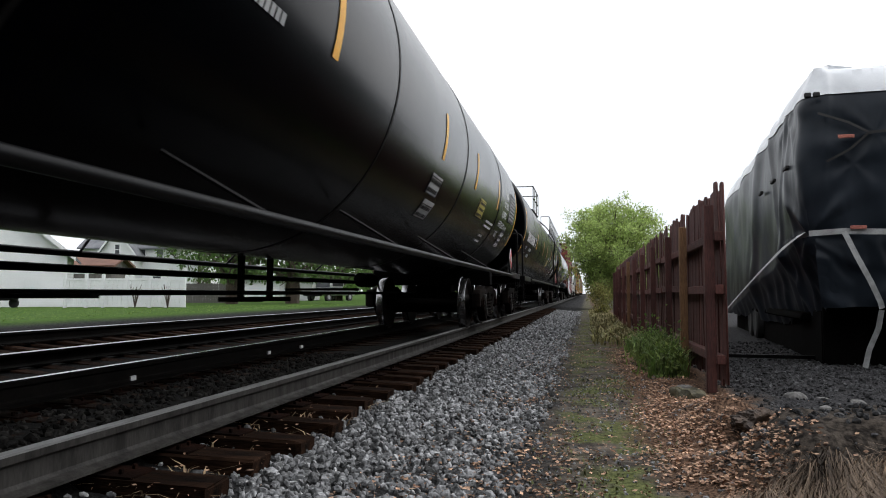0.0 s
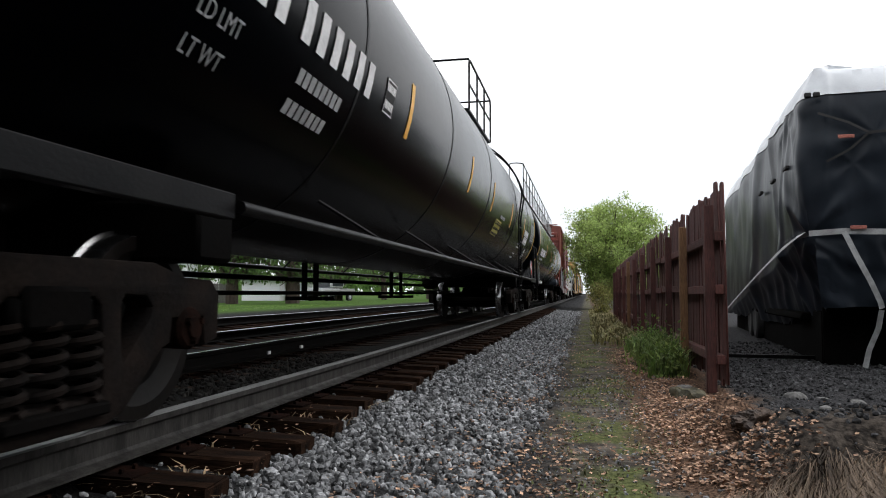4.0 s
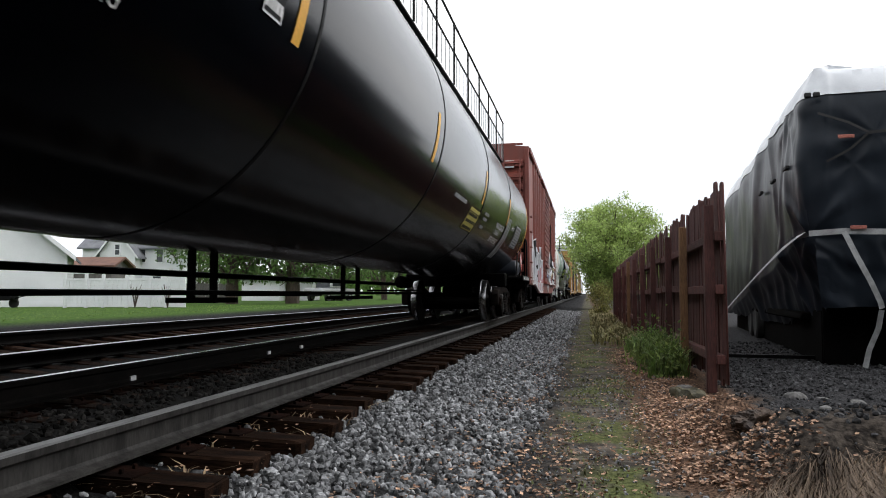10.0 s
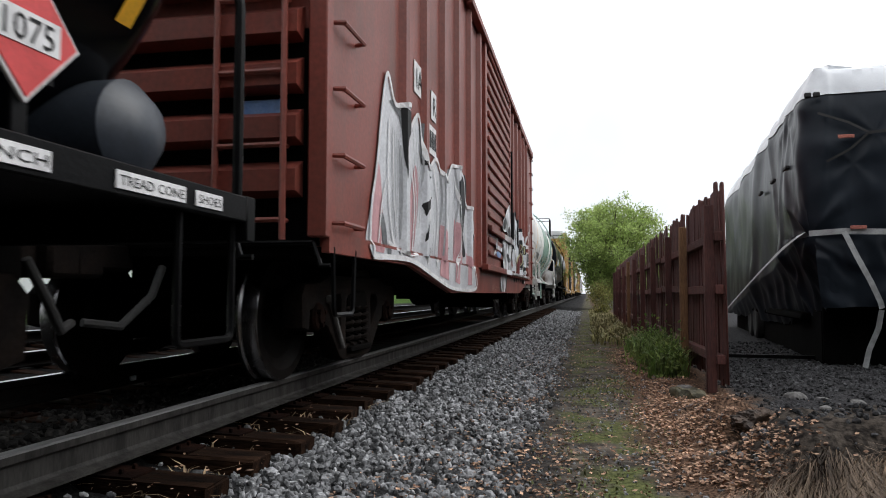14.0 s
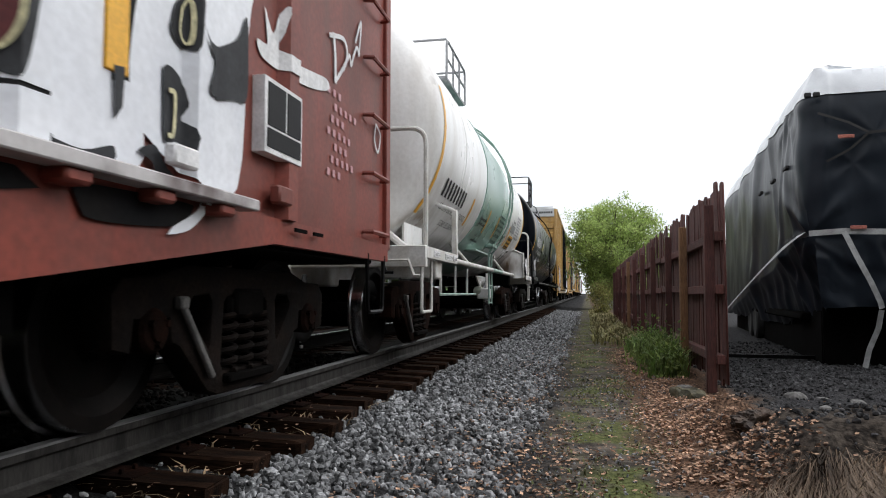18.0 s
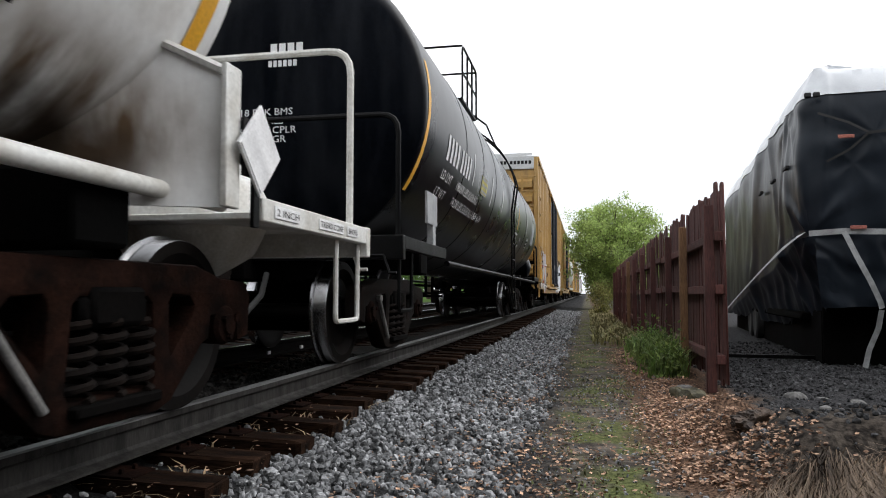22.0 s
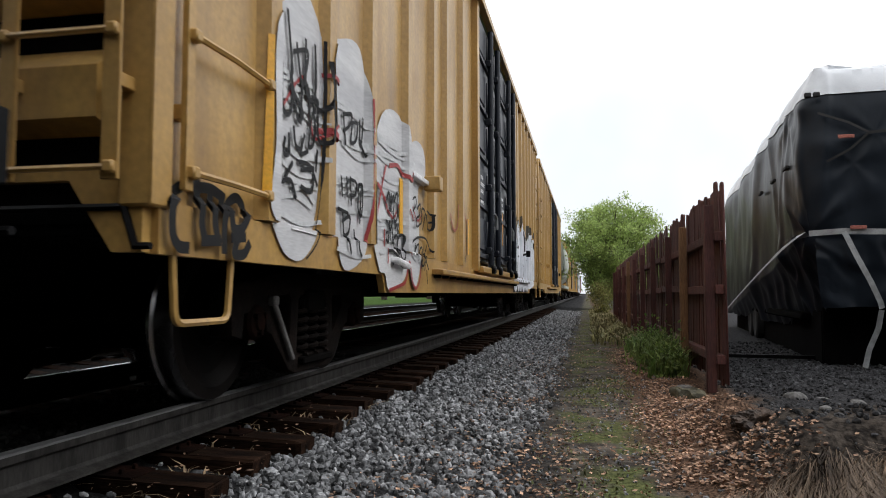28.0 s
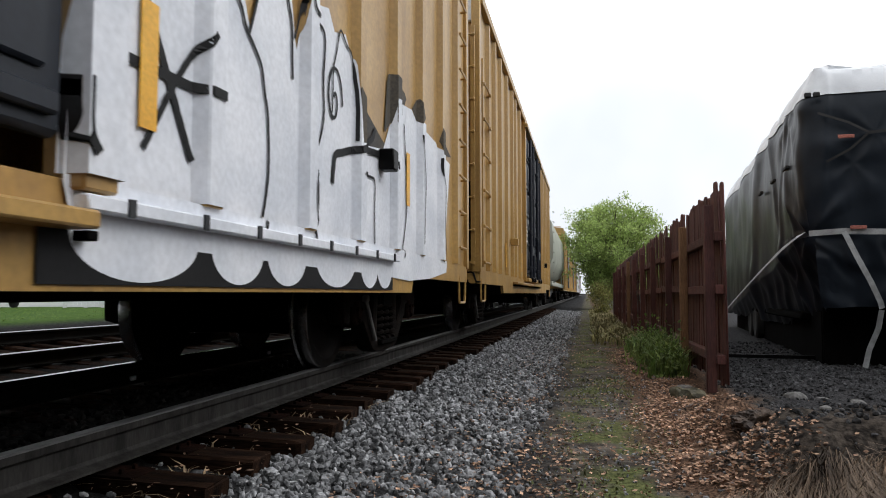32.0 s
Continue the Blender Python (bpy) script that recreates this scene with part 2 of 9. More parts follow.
M_STONE = mat("pale_stone", (0.15, 0.145, 0.14), (0.09, 0.088, 0.085), rough=0.9, scale=8, fine=60, bump=0.4, amount=0.25, per_object=0.2)
M_CARPAINT = mat("silver_car_paint", (0.45, 0.46, 0.47), (0.4, 0.41, 0.42), rough=0.3, metal=0.2, scale=1, fine=20, bump=0.0, amount=0.05)


def stained(m, patches):
    """Lay soft-edged stains, each round a place in the thing's own space, over a paint."""
    n, l = m.node_tree.nodes, m.node_tree.links
    b = n["Principled BSDF"]
    colour = b.inputs["Base Color"].links[0].from_socket
    tc = n.new("ShaderNodeTexCoord")
    for (cx, cy, cz), (rx, ry, rz), shade, strength, grain in patches:
        mp = n.new("ShaderNodeMapping")
        mp.inputs["Location"].default_value = (-cx / rx, -cy / ry, -cz / rz)
        mp.inputs["Scale"].default_value = (1 / rx, 1 / ry, 1 / rz)
        far = n.new("ShaderNodeVectorMath")
        far.operation = "LENGTH"
        edge = n.new("ShaderNodeMapRange")
        edge.interpolation_type = "SMOOTHSTEP"
        for k, v in (("From Min", 1.0), ("From Max", 0.1), ("To Min", 0.0), ("To Max", strength)):
            edge.inputs[k].default_value = v
        gm = n.new("ShaderNodeMapping")
        gm.inputs["Scale"].default_value = grain
        tex = n.new("ShaderNodeTexNoise")
        tex.inputs["Scale"].default_value, tex.inputs["Detail"].default_value = 2.0, 5
        spread = n.new("ShaderNodeMapRange")
        spread.inputs["From Min"].default_value, spread.inputs["From Max"].default_value = 0.35, 0.62
        mul = n.new("ShaderNodeMath")
        mul.operation = "MULTIPLY"
        mix = n.new("ShaderNodeMix")
        mix.data_type = "RGBA"
        mix.inputs[7].default_value = (*shade, 1)
        for a, c in ((tc.outputs["Object"], mp.inputs["Vector"]), (mp.outputs[0], far.inputs[0]), (far.outputs["Value"], edge.inputs["Value"]), (tc.outputs["Object"], gm.inputs["Vector"]), (gm.outputs[0], tex.inputs["Vector"]), (tex.outputs[0], spread.inputs["Value"]), (edge.outputs[0], mul.inputs[0]), (spread.outputs[0], mul.inputs[1]), (mul.outputs[0], mix.inputs[0]), (colour, mix.inputs[6])):
            l.new(a, c)
        colour = mix.outputs[2]
    l.new(colour, b.inputs["Base Color"])
    return m


def ground_material():
    """Earth, moss, leaf mould and grit, laid out in metres across the ground."""
    m = bpy.data.materials.new("ground_earth")
    m.use_nodes = True
    n, l = m.node_tree.nodes, m.node_tree.links
    b = n["Principled BSDF"]
    b.inputs["Roughness"].default_value = 0.95
    b.inputs["Specular IOR Level"].default_value = 0.05
    tc = n.new("ShaderNodeTexCoord")
    sep = n.new("ShaderNodeSeparateXYZ")
    l.new(tc.outputs["Object"], sep.inputs[0])

    def noise_node(scale, detail=6):
        t = n.new("ShaderNodeTexNoise")
        t.inputs["Scale"].default_value, t.inputs["Detail"].default_value = scale, detail
        l.new(tc.outputs["Object"], t.inputs["Vector"])
        return t.outputs[0]

    def span(value, a, b_, lo=0.0, hi=1.0):
        r = n.new("ShaderNodeMapRange")
        r.interpolation_type = "SMOOTHSTEP"
        for k, v in (("From Min", a), ("From Max", b_), ("To Min", lo), ("To Max", hi)):
            r.inputs[k].default_value = v
        l.new(value, r.inputs["Value"])
        return r.outputs[0]

    def calc(op, a, b_):
        r = n.new("ShaderNodeMath")
        r.operation = op
        for i, v in enumerate((a, b_)):
            if isinstance(v, (int, float)):
                r.inputs[i].default_value = v
            else:
                l.new(v, r.inputs[i])
        return r.outputs[0]

    def blend(f, a, b_):
        r = n.new("ShaderNodeMix")
        r.data_type = "RGBA"
        l.new(f, r.inputs[0])
        for i, v in ((6, a), (7, b_)):
            if isinstance(v, tuple):
                r.inputs[i].default_value = (*v, 1)
            else:
                l.new(v, r.inputs[i])
        return r.outputs[2]

    wob = calc("MULTIPLY", calc("SUBTRACT", noise_node(1.3), 0.5), 0.9)
    x = calc("ADD", sep.outputs[0], wob)
    grit = blend(span(noise_node(70, 3), 0.35, 0.65), (0.006, 0.006, 0.006), (0.045, 0.045, 0.047))
    earth = blend(span(noise_node(9), 0.35, 0.65), (0.040, 0.034, 0.030), (0.125, 0.108, 0.09))
    moss = blend(span(noise_node(40, 3), 0.35, 0.65), (0.055, 0.066, 0.026), (0.12, 0.13, 0.052))
    litter = blend(span(noise_node(55, 3), 0.35, 0.65), (0.03, 0.019, 0.014), (0.15, 0.092, 0.062))
    c = blend(span(x, -0.55, -0.1), grit, earth)
    c = blend(calc("MULTIPLY", span(noise_node(1.8), 0.48, 0.60), calc("MULTIPLY", span(x, -0.35, 0.0), span(x, 0.7, 0.35))), c, moss)
    c = blend(calc("MULTIPLY", span(x, 0.25, 0.55), span(x, 1.6, 1.2)), c, litter)
    dark_grit = blend(span(noise_node(60, 3), 0.35, 0.65), (0.012, 0.012, 0.013), (0.055, 0.054, 0.056))
    c = blend(span(x, 1.25, 1.6), c, dark_grit)
    soil = blend(span(noise_node(25, 4), 0.35, 0.65), (0.018, 0.0155, 0.014), (0.072, 0.060, 0.050))
    c = blend(calc("MULTIPLY", span(x, 0.72, 0.95), span(sep.outputs[1], 5.2, 4.7)), c, soil)
    lawn = blend(span(noise_node(12), 0.35, 0.65), (0.035, 0.078, 0.014), (0.065, 0.11, 0.024))
    c = blend(span(sep.outputs[0], -10.2, -10.6), c, lawn)
    # Oily bed from track to lawn, coloured near black for the train's shade.
    oily_shade = blend(span(noise_node(45, 3), 0.35, 0.65), (0.0025, 0.0025, 0.0025), (0.009, 0.0085, 0.008))
    c = blend(calc("MULTIPLY", span(sep.outputs[0], -1.9, -2.3), span(sep.outputs[0], -10.3, -10.0)), c, oily_shade)
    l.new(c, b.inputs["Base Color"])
    bp = n.new("ShaderNodeBump")
    bp.inputs["Strength"].default_value, bp.inputs["Distance"].default_value = 0.7, 0.02
    l.new(noise_node(38, 5), bp.inputs["Height"])
    l.new(bp.outputs[0], b.inputs["Normal"])
    return m


M_GROUND = ground_material()

# ---- builders ----
I4 = Matrix.Identity(4)


def finish(name, bm, material, smooth=True, angle=38):
    me = bpy.data.meshes.new(name)
    bmesh.ops.recalc_face_normals(bm, faces=bm.faces)
    if smooth:
        for f in bm.faces:
            f.smooth = True
    bm.to_mesh(me)
    bm.free()
    for m in material if isinstance(material, (list, tuple)) else [material]:
        me.materials.append(m)
    if smooth:
        me.set_sharp_from_angle(angle=radians(angle))
    return me


def piece(name, me, parent=None, m=I4, label=""):
    ob = new(name, me)
    if parent:
        ob.parent = parent
    ob.matrix_basis = m
    return tagged(ob, label=label)


def part(name, bm, material, parent=None, label="", m=I4, smooth=True):
    return piece(name, finish(name, bm, material, smooth), parent, m, label)


def box(bm, c, s, bevel=0.0, m=I4):
    r = bmesh.ops.create_cube(bm, size=1.0, matrix=m @ Matrix.Translation(c) @ Matrix.Diagonal((*s, 1)))
    if bevel:
        edges = {e for v in r["verts"] for e in v.link_edges}
        bmesh.ops.bevel(bm, geom=list(edges), offset=bevel, segments=1, affect="EDGES", profile=0.7)
    return bm


def boxes(*specs, bevel=0.0):
    bm = bmesh.new()
    for c, s in specs:
        box(bm, c, s, bevel)
    return bm


def tube(bm, pts, r, seg=8):
    """A round bar along a line of points, with closed ends."""
    pts = [Vector(p) for p in pts]
    rings = []
    up = Vector((0, 0, 1))
    first = (pts[1] - pts[0]).normalized()
    side = first.cross(up)
    if side.length < 0.05:
        side = first.cross(Vector((1, 0, 0)))
    side.normalize()
    for i, p in enumerate(pts):
        a = (pts[i] - pts[i - 1]).normalized() if i else first
        b = (pts[i + 1] - pts[i]).normalized() if i + 1 < len(pts) else a
        d = (a + b).normalized() if (a + b).length > 1e-4 else a
        side = (side - d * side.dot(d)).normalized()
        other = d.cross(side)
        k = 1 / max(0.5, d.dot(a))
        rings.append([bm.verts.new(p + (side * math.cos(q) + other * math.sin(q)) * r * (k if abs(k) < 1.6 else 1.6)) for q in (2 * math.pi * j / seg for j in range(seg))])
    for a, b in zip(rings, rings[1:]):
        for j in range(seg):
            bm.faces.new((a[j], a[(j + 1) % seg], b[(j + 1) % seg], b[j]))
    bm.faces.new(rings[0][::-1])
    bm.faces.new(rings[-1])
    return bm


def tubes(*lines, r=0.02, seg=8):
    bm = bmesh.new()
    for pts in lines:
        tube(bm, pts, r, seg)
    return bm


def bend(a, corner, b, r=0.12, n=4):
    """Points from a to b that round the corner."""
    a, c, b = Vector(a), Vector(corner), Vector(b)
    p, q = c + (a - c).normalized() * r, c + (b - c).normalized() * r
    mid = [(p * (1 - t) ** 2 + c * (2 * t * (1 - t)) + q * t * t) for t in (i / n for i in range(n + 1))]
    return [a, *mid, b]


def lathe(bm, profile, seg=48, axis="Y", centre=(0, 0, 0)):
    """Turns (along, radius) pairs round an axis."""
    cx, cy, cz = centre
    rings = []
    for along, r in profile:
        ring = []
        for j in range(seg):
            q = 2 * math.pi * j / seg
            if axis == "Y":
                v = (cx + r * math.cos(q), cy + along, cz + r * math.sin(q))
            elif axis == "X":
                v = (cx + along, cy + r * math.cos(q), cz + r * math.sin(q))
            else:
                v = (cx + r * math.cos(q), cy + r * math.sin(q), cz + along)
            ring.append(bm.verts.new(v))
        rings.append(ring)
    for a, b in zip(rings, rings[1:]):
        for j in range(seg):
            bm.faces.new((a[j], a[(j + 1) % seg], b[(j + 1) % seg], b[j]))
    if profile[0][1] > 1e-4:
        bm.faces.new(rings[0])
    if profile[-1][1] > 1e-4:
        bm.faces.new(rings[-1][::-1])
    bmesh.ops.remove_doubles(bm, verts=[v for r in (rings[0], rings[-1]) for v in r], dist=1e-5)
    return bm


def curved(bm, radius, zc, y0, y1, z0, z1, side=1, n=10, slant=0.0, xc=0.0):
    """A patch on a lying cylinder between two heights; slant shifts its top along the car."""
    a0, a1 = math.asin(max(-1, min(1, (z0 - zc) / radius))), math.asin(max(-1, min(1, (z1 - zc) / radius)))
    rows = []
    for i in range(n + 1):
        a = a0 + (a1 - a0) * i / n
        o = slant * i / n
        rows.append([bm.verts.new((xc + side * radius * math.cos(a), y + o, zc + radius * math.sin(a))) for y in (y0, y1)])
    for a, b in zip(rows, rows[1:]):
        bm.faces.new((a[0], a[1], b[1], b[0]))
    return bm


LETTERS = {}


def letters(text, size):
    """Flat triangles of a line of writing: points and faces, the left end at 0."""
    key = (text, size)
    if key not in LETTERS:
        cu = bpy.data.curves.new("writing", "FONT")
        cu.body, cu.size, cu.resolution_u, cu.fill_mode = text, size, 2, "FRONT"
        ob = bpy.data.objects.new("writing", cu)
        scene.collection.objects.link(ob)
        bpy.context.view_layer.update()
        me = bpy.data.meshes.new_from_object(ob.evaluated_get(bpy.context.evaluated_depsgraph_get()))
        LETTERS[key] = ([tuple(v.co) for v in me.vertices], [tuple(p.vertices) for p in me.polygons])
        bpy.data.objects.remove(ob)
        bpy.data.curves.remove(cu)
        bpy.data.meshes.remove(me)
    return LETTERS[key]


def write(bm, text, size, place, narrow=1.0):
    """Adds writing, each point put in place by place(along, up)."""
    pts, faces = letters(text, size)
    vs = [bm.verts.new(place(p[0] * narrow, p[1])) for p in pts]
    for f in faces:
        try:
            bm.faces.new([vs[i] for i in f])
        except ValueError:
            pass
    return bm


def bars(bm, count, w, h, gap, place):
    """A line of plain bars in place of characters."""
    for i in range(count):
        x = i * (w + gap)
        q = [(x, 0), (x + w, 0), (x + w, h * 0.5), (x + w, h), (x, h), (x, h * 0.5)]
        bm.faces.new([bm.verts.new(place(*p)) for p in q])
    return bm


def on_tank(radius, zc, y0, z0, lift=0.008):
    """Places writing on the near flank of a tank: reads along +Y, upright."""
    a0 = math.asin((z0 - zc) / radius)

    def place(u, v):
        a = a0 + v / radius
        return ((radius + lift) * math.cos(a), y0 + u, zc + (radius + lift) * math.sin(a))
    return place


def on_side(x, y0, z0):
    return lambda u, v: (x, y0 + u, z0 + v)


def on_end(y, x0, z0):
    """Writing on an end that faces -Y."""
    return lambda u, v: (x0 + u, y, z0 + v)


def flat_shape(loops, thick, bevel=0.0):
    """A plate from closed loops in (y, z), the first outside and the rest holes, standing in the YZ plane, centred on x = 0."""
    cu = bpy.data.curves.new("plate", "CURVE")
    cu.dimensions, cu.fill_mode, cu.extrude, cu.bevel_depth, cu.bevel_resolution = "2D", "BOTH", max(thick / 2 - bevel, 0.001), bevel, 1
    for loop in loops:
        sp = cu.splines.new("POLY")
        sp.points.add(len(loop) - 1)
        for p, (y, z) in zip(sp.points, loop):
            p.co = (y, z, 0, 1)
        sp.use_cyclic_u = True
    ob = bpy.data.objects.new("plate", cu)
    scene.collection.objects.link(ob)
    bpy.context.view_layer.update()
    me = bpy.data.meshes.new_from_object(ob.evaluated_get(bpy.context.evaluated_depsgraph_get()))
    bpy.data.objects.remove(ob)
    bpy.data.curves.remove(cu)
    bm = bmesh.new()
    bm.from_mesh(me)
    bpy.data.meshes.remove(me)
    bmesh.ops.remove_doubles(bm, verts=bm.verts, dist=1e-5)
    bmesh.ops.transform(bm, matrix=Matrix(((0, 0, 1, 0), (1, 0, 0, 0), (0, 1, 0, 0), (0, 0, 0, 1))), verts=bm.verts)
    return bm


def thing(name, m, label, category, group=""):
    ob = new(name)
    ob.empty_display_size = 0.3
    ob.matrix_basis = m
    return tagged(ob, label=label, category=category, group=group)


def scatter(name, verts, faces, material, label, category, smooth=False):
    me = bpy.data.meshes.new(name)
    me.from_pydata(verts, [], faces)
    me.materials.append(material)
    if smooth:
        me.polygons.foreach_set("use_smooth", [True] * len(me.polygons))
    return tagged(new(name, me), label=label, category=category, kind="stuff")

# ---- ground and tracks ----
# Raised between the near rails, so the shade-dark bed covers the ties.
PROFILE_X = [-2000, -60, -24, -13, -10.7, -10.4, -10.0, -9.0, -8.1, -6.2, -5.0, -3.95, -3.62, -2.36, -2.24, -1.75, -1.45, -0.75, -0.3, 0.4, 1.2, 3.0, 8.0, 40, 2000]
PROFILE_Z = [0.0, 0.0, 0.0, 0.06, 0.09, 0.06, -0.12, -0.16, -0.14, -0.28, -0.30, -0.25, -0.185, -0.175, -0.262, -0.305, -0.315, -0.38, -0.39, -0.38, -0.345, -0.33, -0.32, -0.3, -0.3]


def ground_z(x, y):
    z = float(np.interp(x, PROFILE_X, PROFILE_Z))
    z += 0.34 * math.exp(-(((x - 1.40) / 0.60) ** 4 + ((y - 4.15 - 0.15 * (x - 1.4)) / 0.45) ** 4)) * (1 + 0.25 * noise.noise((x * 2.5, y * 2.5, 5)))
    ridge = math.exp(-(((x - 1.0 - 0.06 * (5.5 - y)) / 0.22) ** 2 + ((y - 5.6) / 0.80) ** 2))
    z += 0.17 * ridge * (1 + 0.7 * noise.noise((x * 4, y * 4, 2)))
    z -= 0.22 * math.exp(-(((x - 1.02) / 0.12) ** 4 + ((y - 4.86) / 0.13) ** 4))
    if 0.5 < x < 4 and y < 9:
        rough = min(1.0, (x - 0.5) / 0.4) * min(1.0, (9 - y) / 2)
        z += rough * (0.045 * noise.noise((x * 3.2, y * 3.2, 9)) + 0.03 * noise.noise((x * 8, y * 8, 1)) + 0.014 * noise.noise((x * 21, y * 21, 4)))
    if -2.2 < x < 8 and y < 60:
        z += 0.03 * noise.noise((x * 1.7, y * 1.7, 0)) * min(1, max(0, (x + 0.9) / 0.8)) + 0.012 * noise.noise((x * 9, y * 9, 3))
    return z


def ground():
    xs = np.unique(np.concatenate([[-2000, -600, -200, -90], np.linspace(-60, -11, 25), np.linspace(-10.9, -2.6, 40), np.linspace(-2.5, 3.2, 170), np.linspace(3.6, 14, 14), [20, 40, 90, 200, 600, 2000]]))
    ys = np.unique(np.concatenate([[-2000, -500, -150, -50, -20, -8, -3, 0], np.linspace(1.2, 12, 300), np.linspace(12.3, 40, 60), np.linspace(42, 120, 30), [160, 250, 400, 800, 2000]]))
    verts = [(x, y, ground_z(x, y)) for y in ys for x in xs]
    w = len(xs)
    faces = [(j * w + i, j * w + i + 1, (j + 1) * w + i + 1, (j + 1) * w + i) for j in range(len(ys) - 1) for i in range(w - 1)]
    me = bpy.data.meshes.new("ground")
    me.from_pydata(verts, [], faces)
    me.polygons.foreach_set("use_smooth", [True] * len(me.polygons))
    me.materials.append(M_GROUND)
    return tagged(new("ground", me), label="trackside earth with moss, gravel and leaf litter", category="ground", kind="structure")


RAIL_OUTLINE = [(-0.07, -0.172), (0.07, -0.172), (0.07, -0.160), (0.022, -0.146), (0.009, -0.130), (0.009, -0.055), (0.018, -0.044), (0.036, -0.038), (0.036, -0.008), (0.028, 0.0), (-0.028, 0.0), (-0.036, -0.008), (-0.036, -0.038), (-0.018, -0.044), (-0.009, -0.055), (-0.009, -0.130), (-0.022, -0.146), (-0.07, -0.160)]


def rail(x, z, label, steel=None, head=None):
    """A rail: foot and web, with the worn head upon them."""
    def bar(outline, top=None):
        bm = bmesh.new()
        a = [bm.verts.new((p[0], -30, p[1])) for p in outline]
        b = [bm.verts.new((p[0], 900, p[1])) for p in outline]
        n = len(a)
        for i in range(n):
            f = bm.faces.new((a[i], a[(i + 1) % n], b[(i + 1) % n], b[i]))
            if top is not None and outline[i][1] > top and outline[(i + 1) % n][1] > top:
                f.material_index = 1
        bm.faces.new(a[::-1])
        bm.faces.new(b)
        return bm
    ob = part("rail", bar(RAIL_OUTLINE[:7] + RAIL_OUTLINE[13:]), steel or M_RAIL, None, m=pose(x, 0, z), smooth=False)
    part("rail_head", bar(RAIL_OUTLINE[6:14], -0.009), [steel or M_RAIL, head or M_SHINE], ob, "polished rail head", smooth=False)
    return tagged(ob, label=label, category="rail", group="rails of the tracks")


def tie_mesh(seed):
    rng = random.Random(seed)
    bm = boxes(((0, 0, -0.09), (2.6, 0.225, 0.18)), bevel=0.012)
    for v in bm.verts:
        v.co += Vector((rng.uniform(-0.02, 0.02), rng.uniform(-0.008, 0.008), rng.uniform(-0.006, 0.006)))
    return finish("tie", bm, M_TIE, smooth=False)


def sleepers():
    rng = random.Random(5)
    shapes = [tie_mesh(i) for i in range(5)]
    plate = boxes(((0, 0, 0.006), (0.36, 0.19, 0.013)), ((0.10, 0.05, 0.02), (0.018, 0.018, 0.03)), ((-0.10, -0.05, 0.02), (0.018, 0.018, 0.03)), ((0.10, -0.05, 0.02), (0.018, 0.018, 0.03)), bevel=0.002)
    plate_me = finish("tie_plate", plate, M_RUST, smooth=False)
    for cx, z, lean, count, name in ((TRACK_X, -0.186, -1.6, 80, "near"), (-7.15, -0.175, -5.3, 60, "far")):
        for i in range(-12, count):
            y = 0.45 + 0.51 * i + rng.uniform(-0.03, 0.03)
            t = piece("railway_tie", shapes[i % 5], None, pose(cx + rng.uniform(-0.05, 0.05), y, z, 0, -lean * (1 if name == "far" else 1.0), rng.uniform(-1.2, 1.2)))
            tagged(t, label="old dark creosoted timber railway tie in the ballast", category="railway tie", group="ties of the " + name + " track")
            if name == "near" and i < 30:
                for s in (-1, 1):
                    piece("tie_plate", plate_me, t, pose(s * GAUGE / 2, 0, 0.0))


ground()
rail(TRACK_X + GAUGE / 2, 0.0, "worn grey steel rail with a dull grey head", head=mat("dull_rail_head", (0.105, 0.105, 0.108), (0.055, 0.054, 0.054), rough=0.5, scale=4, fine=40, bump=0.06, amount=0.2, stretch=(4, 0.5, 4)))
rail(TRACK_X - GAUGE / 2, 0.045, "shade-dark steel rail with a polished head", M_RAILSHADE)
rail(-6.40, -0.06, "shade-dark steel rail of the second track", M_RAILSHADE)
rail(-7.90, 0.08, "shade-dark steel rail of the second track", M_RAILSHADE)
sleepers()


def web_clips():
    """Pale clips on the web of the far rail."""
    for y in (5.36, 7.95, 8.93):
        ob = part("rail_clip", boxes(((0, 0, 0), (0.02, 0.075, 0.06)), bevel=0.004), M_WHITEP, None, m=pose(TRACK_X - GAUGE / 2 + 0.018, y, -0.095))
        tagged(ob, label="pale metal clip on the rail web", category="rail clip", group="rail clips")


web_clips()


def rocks(name, spots, material, label, category, seed=1, flat=0.7):
    """Angular stones at (x, y, z, size)."""
    rng = np.random.default_rng(seed)
    g = (1 + 5 ** 0.5) / 2
    base = np.array([(-1, g, 0), (1, g, 0), (-1, -g, 0), (1, -g, 0), (0, -1, g), (0, 1, g), (0, -1, -g), (0, 1, -g), (g, 0, -1), (g, 0, 1), (-g, 0, -1), (-g, 0, 1)]) / 1.9
    tri = np.array([(0, 11, 5), (0, 5, 1), (0, 1, 7), (0, 7, 10), (0, 10, 11), (1, 5, 9), (5, 11, 4), (11, 10, 2), (10, 7, 6), (7, 1, 8), (3, 9, 4), (3, 4, 2), (3, 2, 6), (3, 6, 8), (3, 8, 9), (4, 9, 5), (2, 4, 11), (6, 2, 10), (8, 6, 7), (9, 8, 1)])
    vs, fs = [], []
    for k, (x, y, z, s) in enumerate(spots):
        q, _ = np.linalg.qr(rng.normal(size=(3, 3)))
        shape = base * rng.uniform(0.72, 1.2, (12, 1)) * np.array([1.25, 0.95, flat])
        v = shape @ q * s * 0.5 + np.array([x, y, z])
        vs.append(v)
        fs.append(tri + 12 * k)
    return scatter(name, np.concatenate(vs).tolist(), np.concatenate(fs).tolist(), material, label, category)


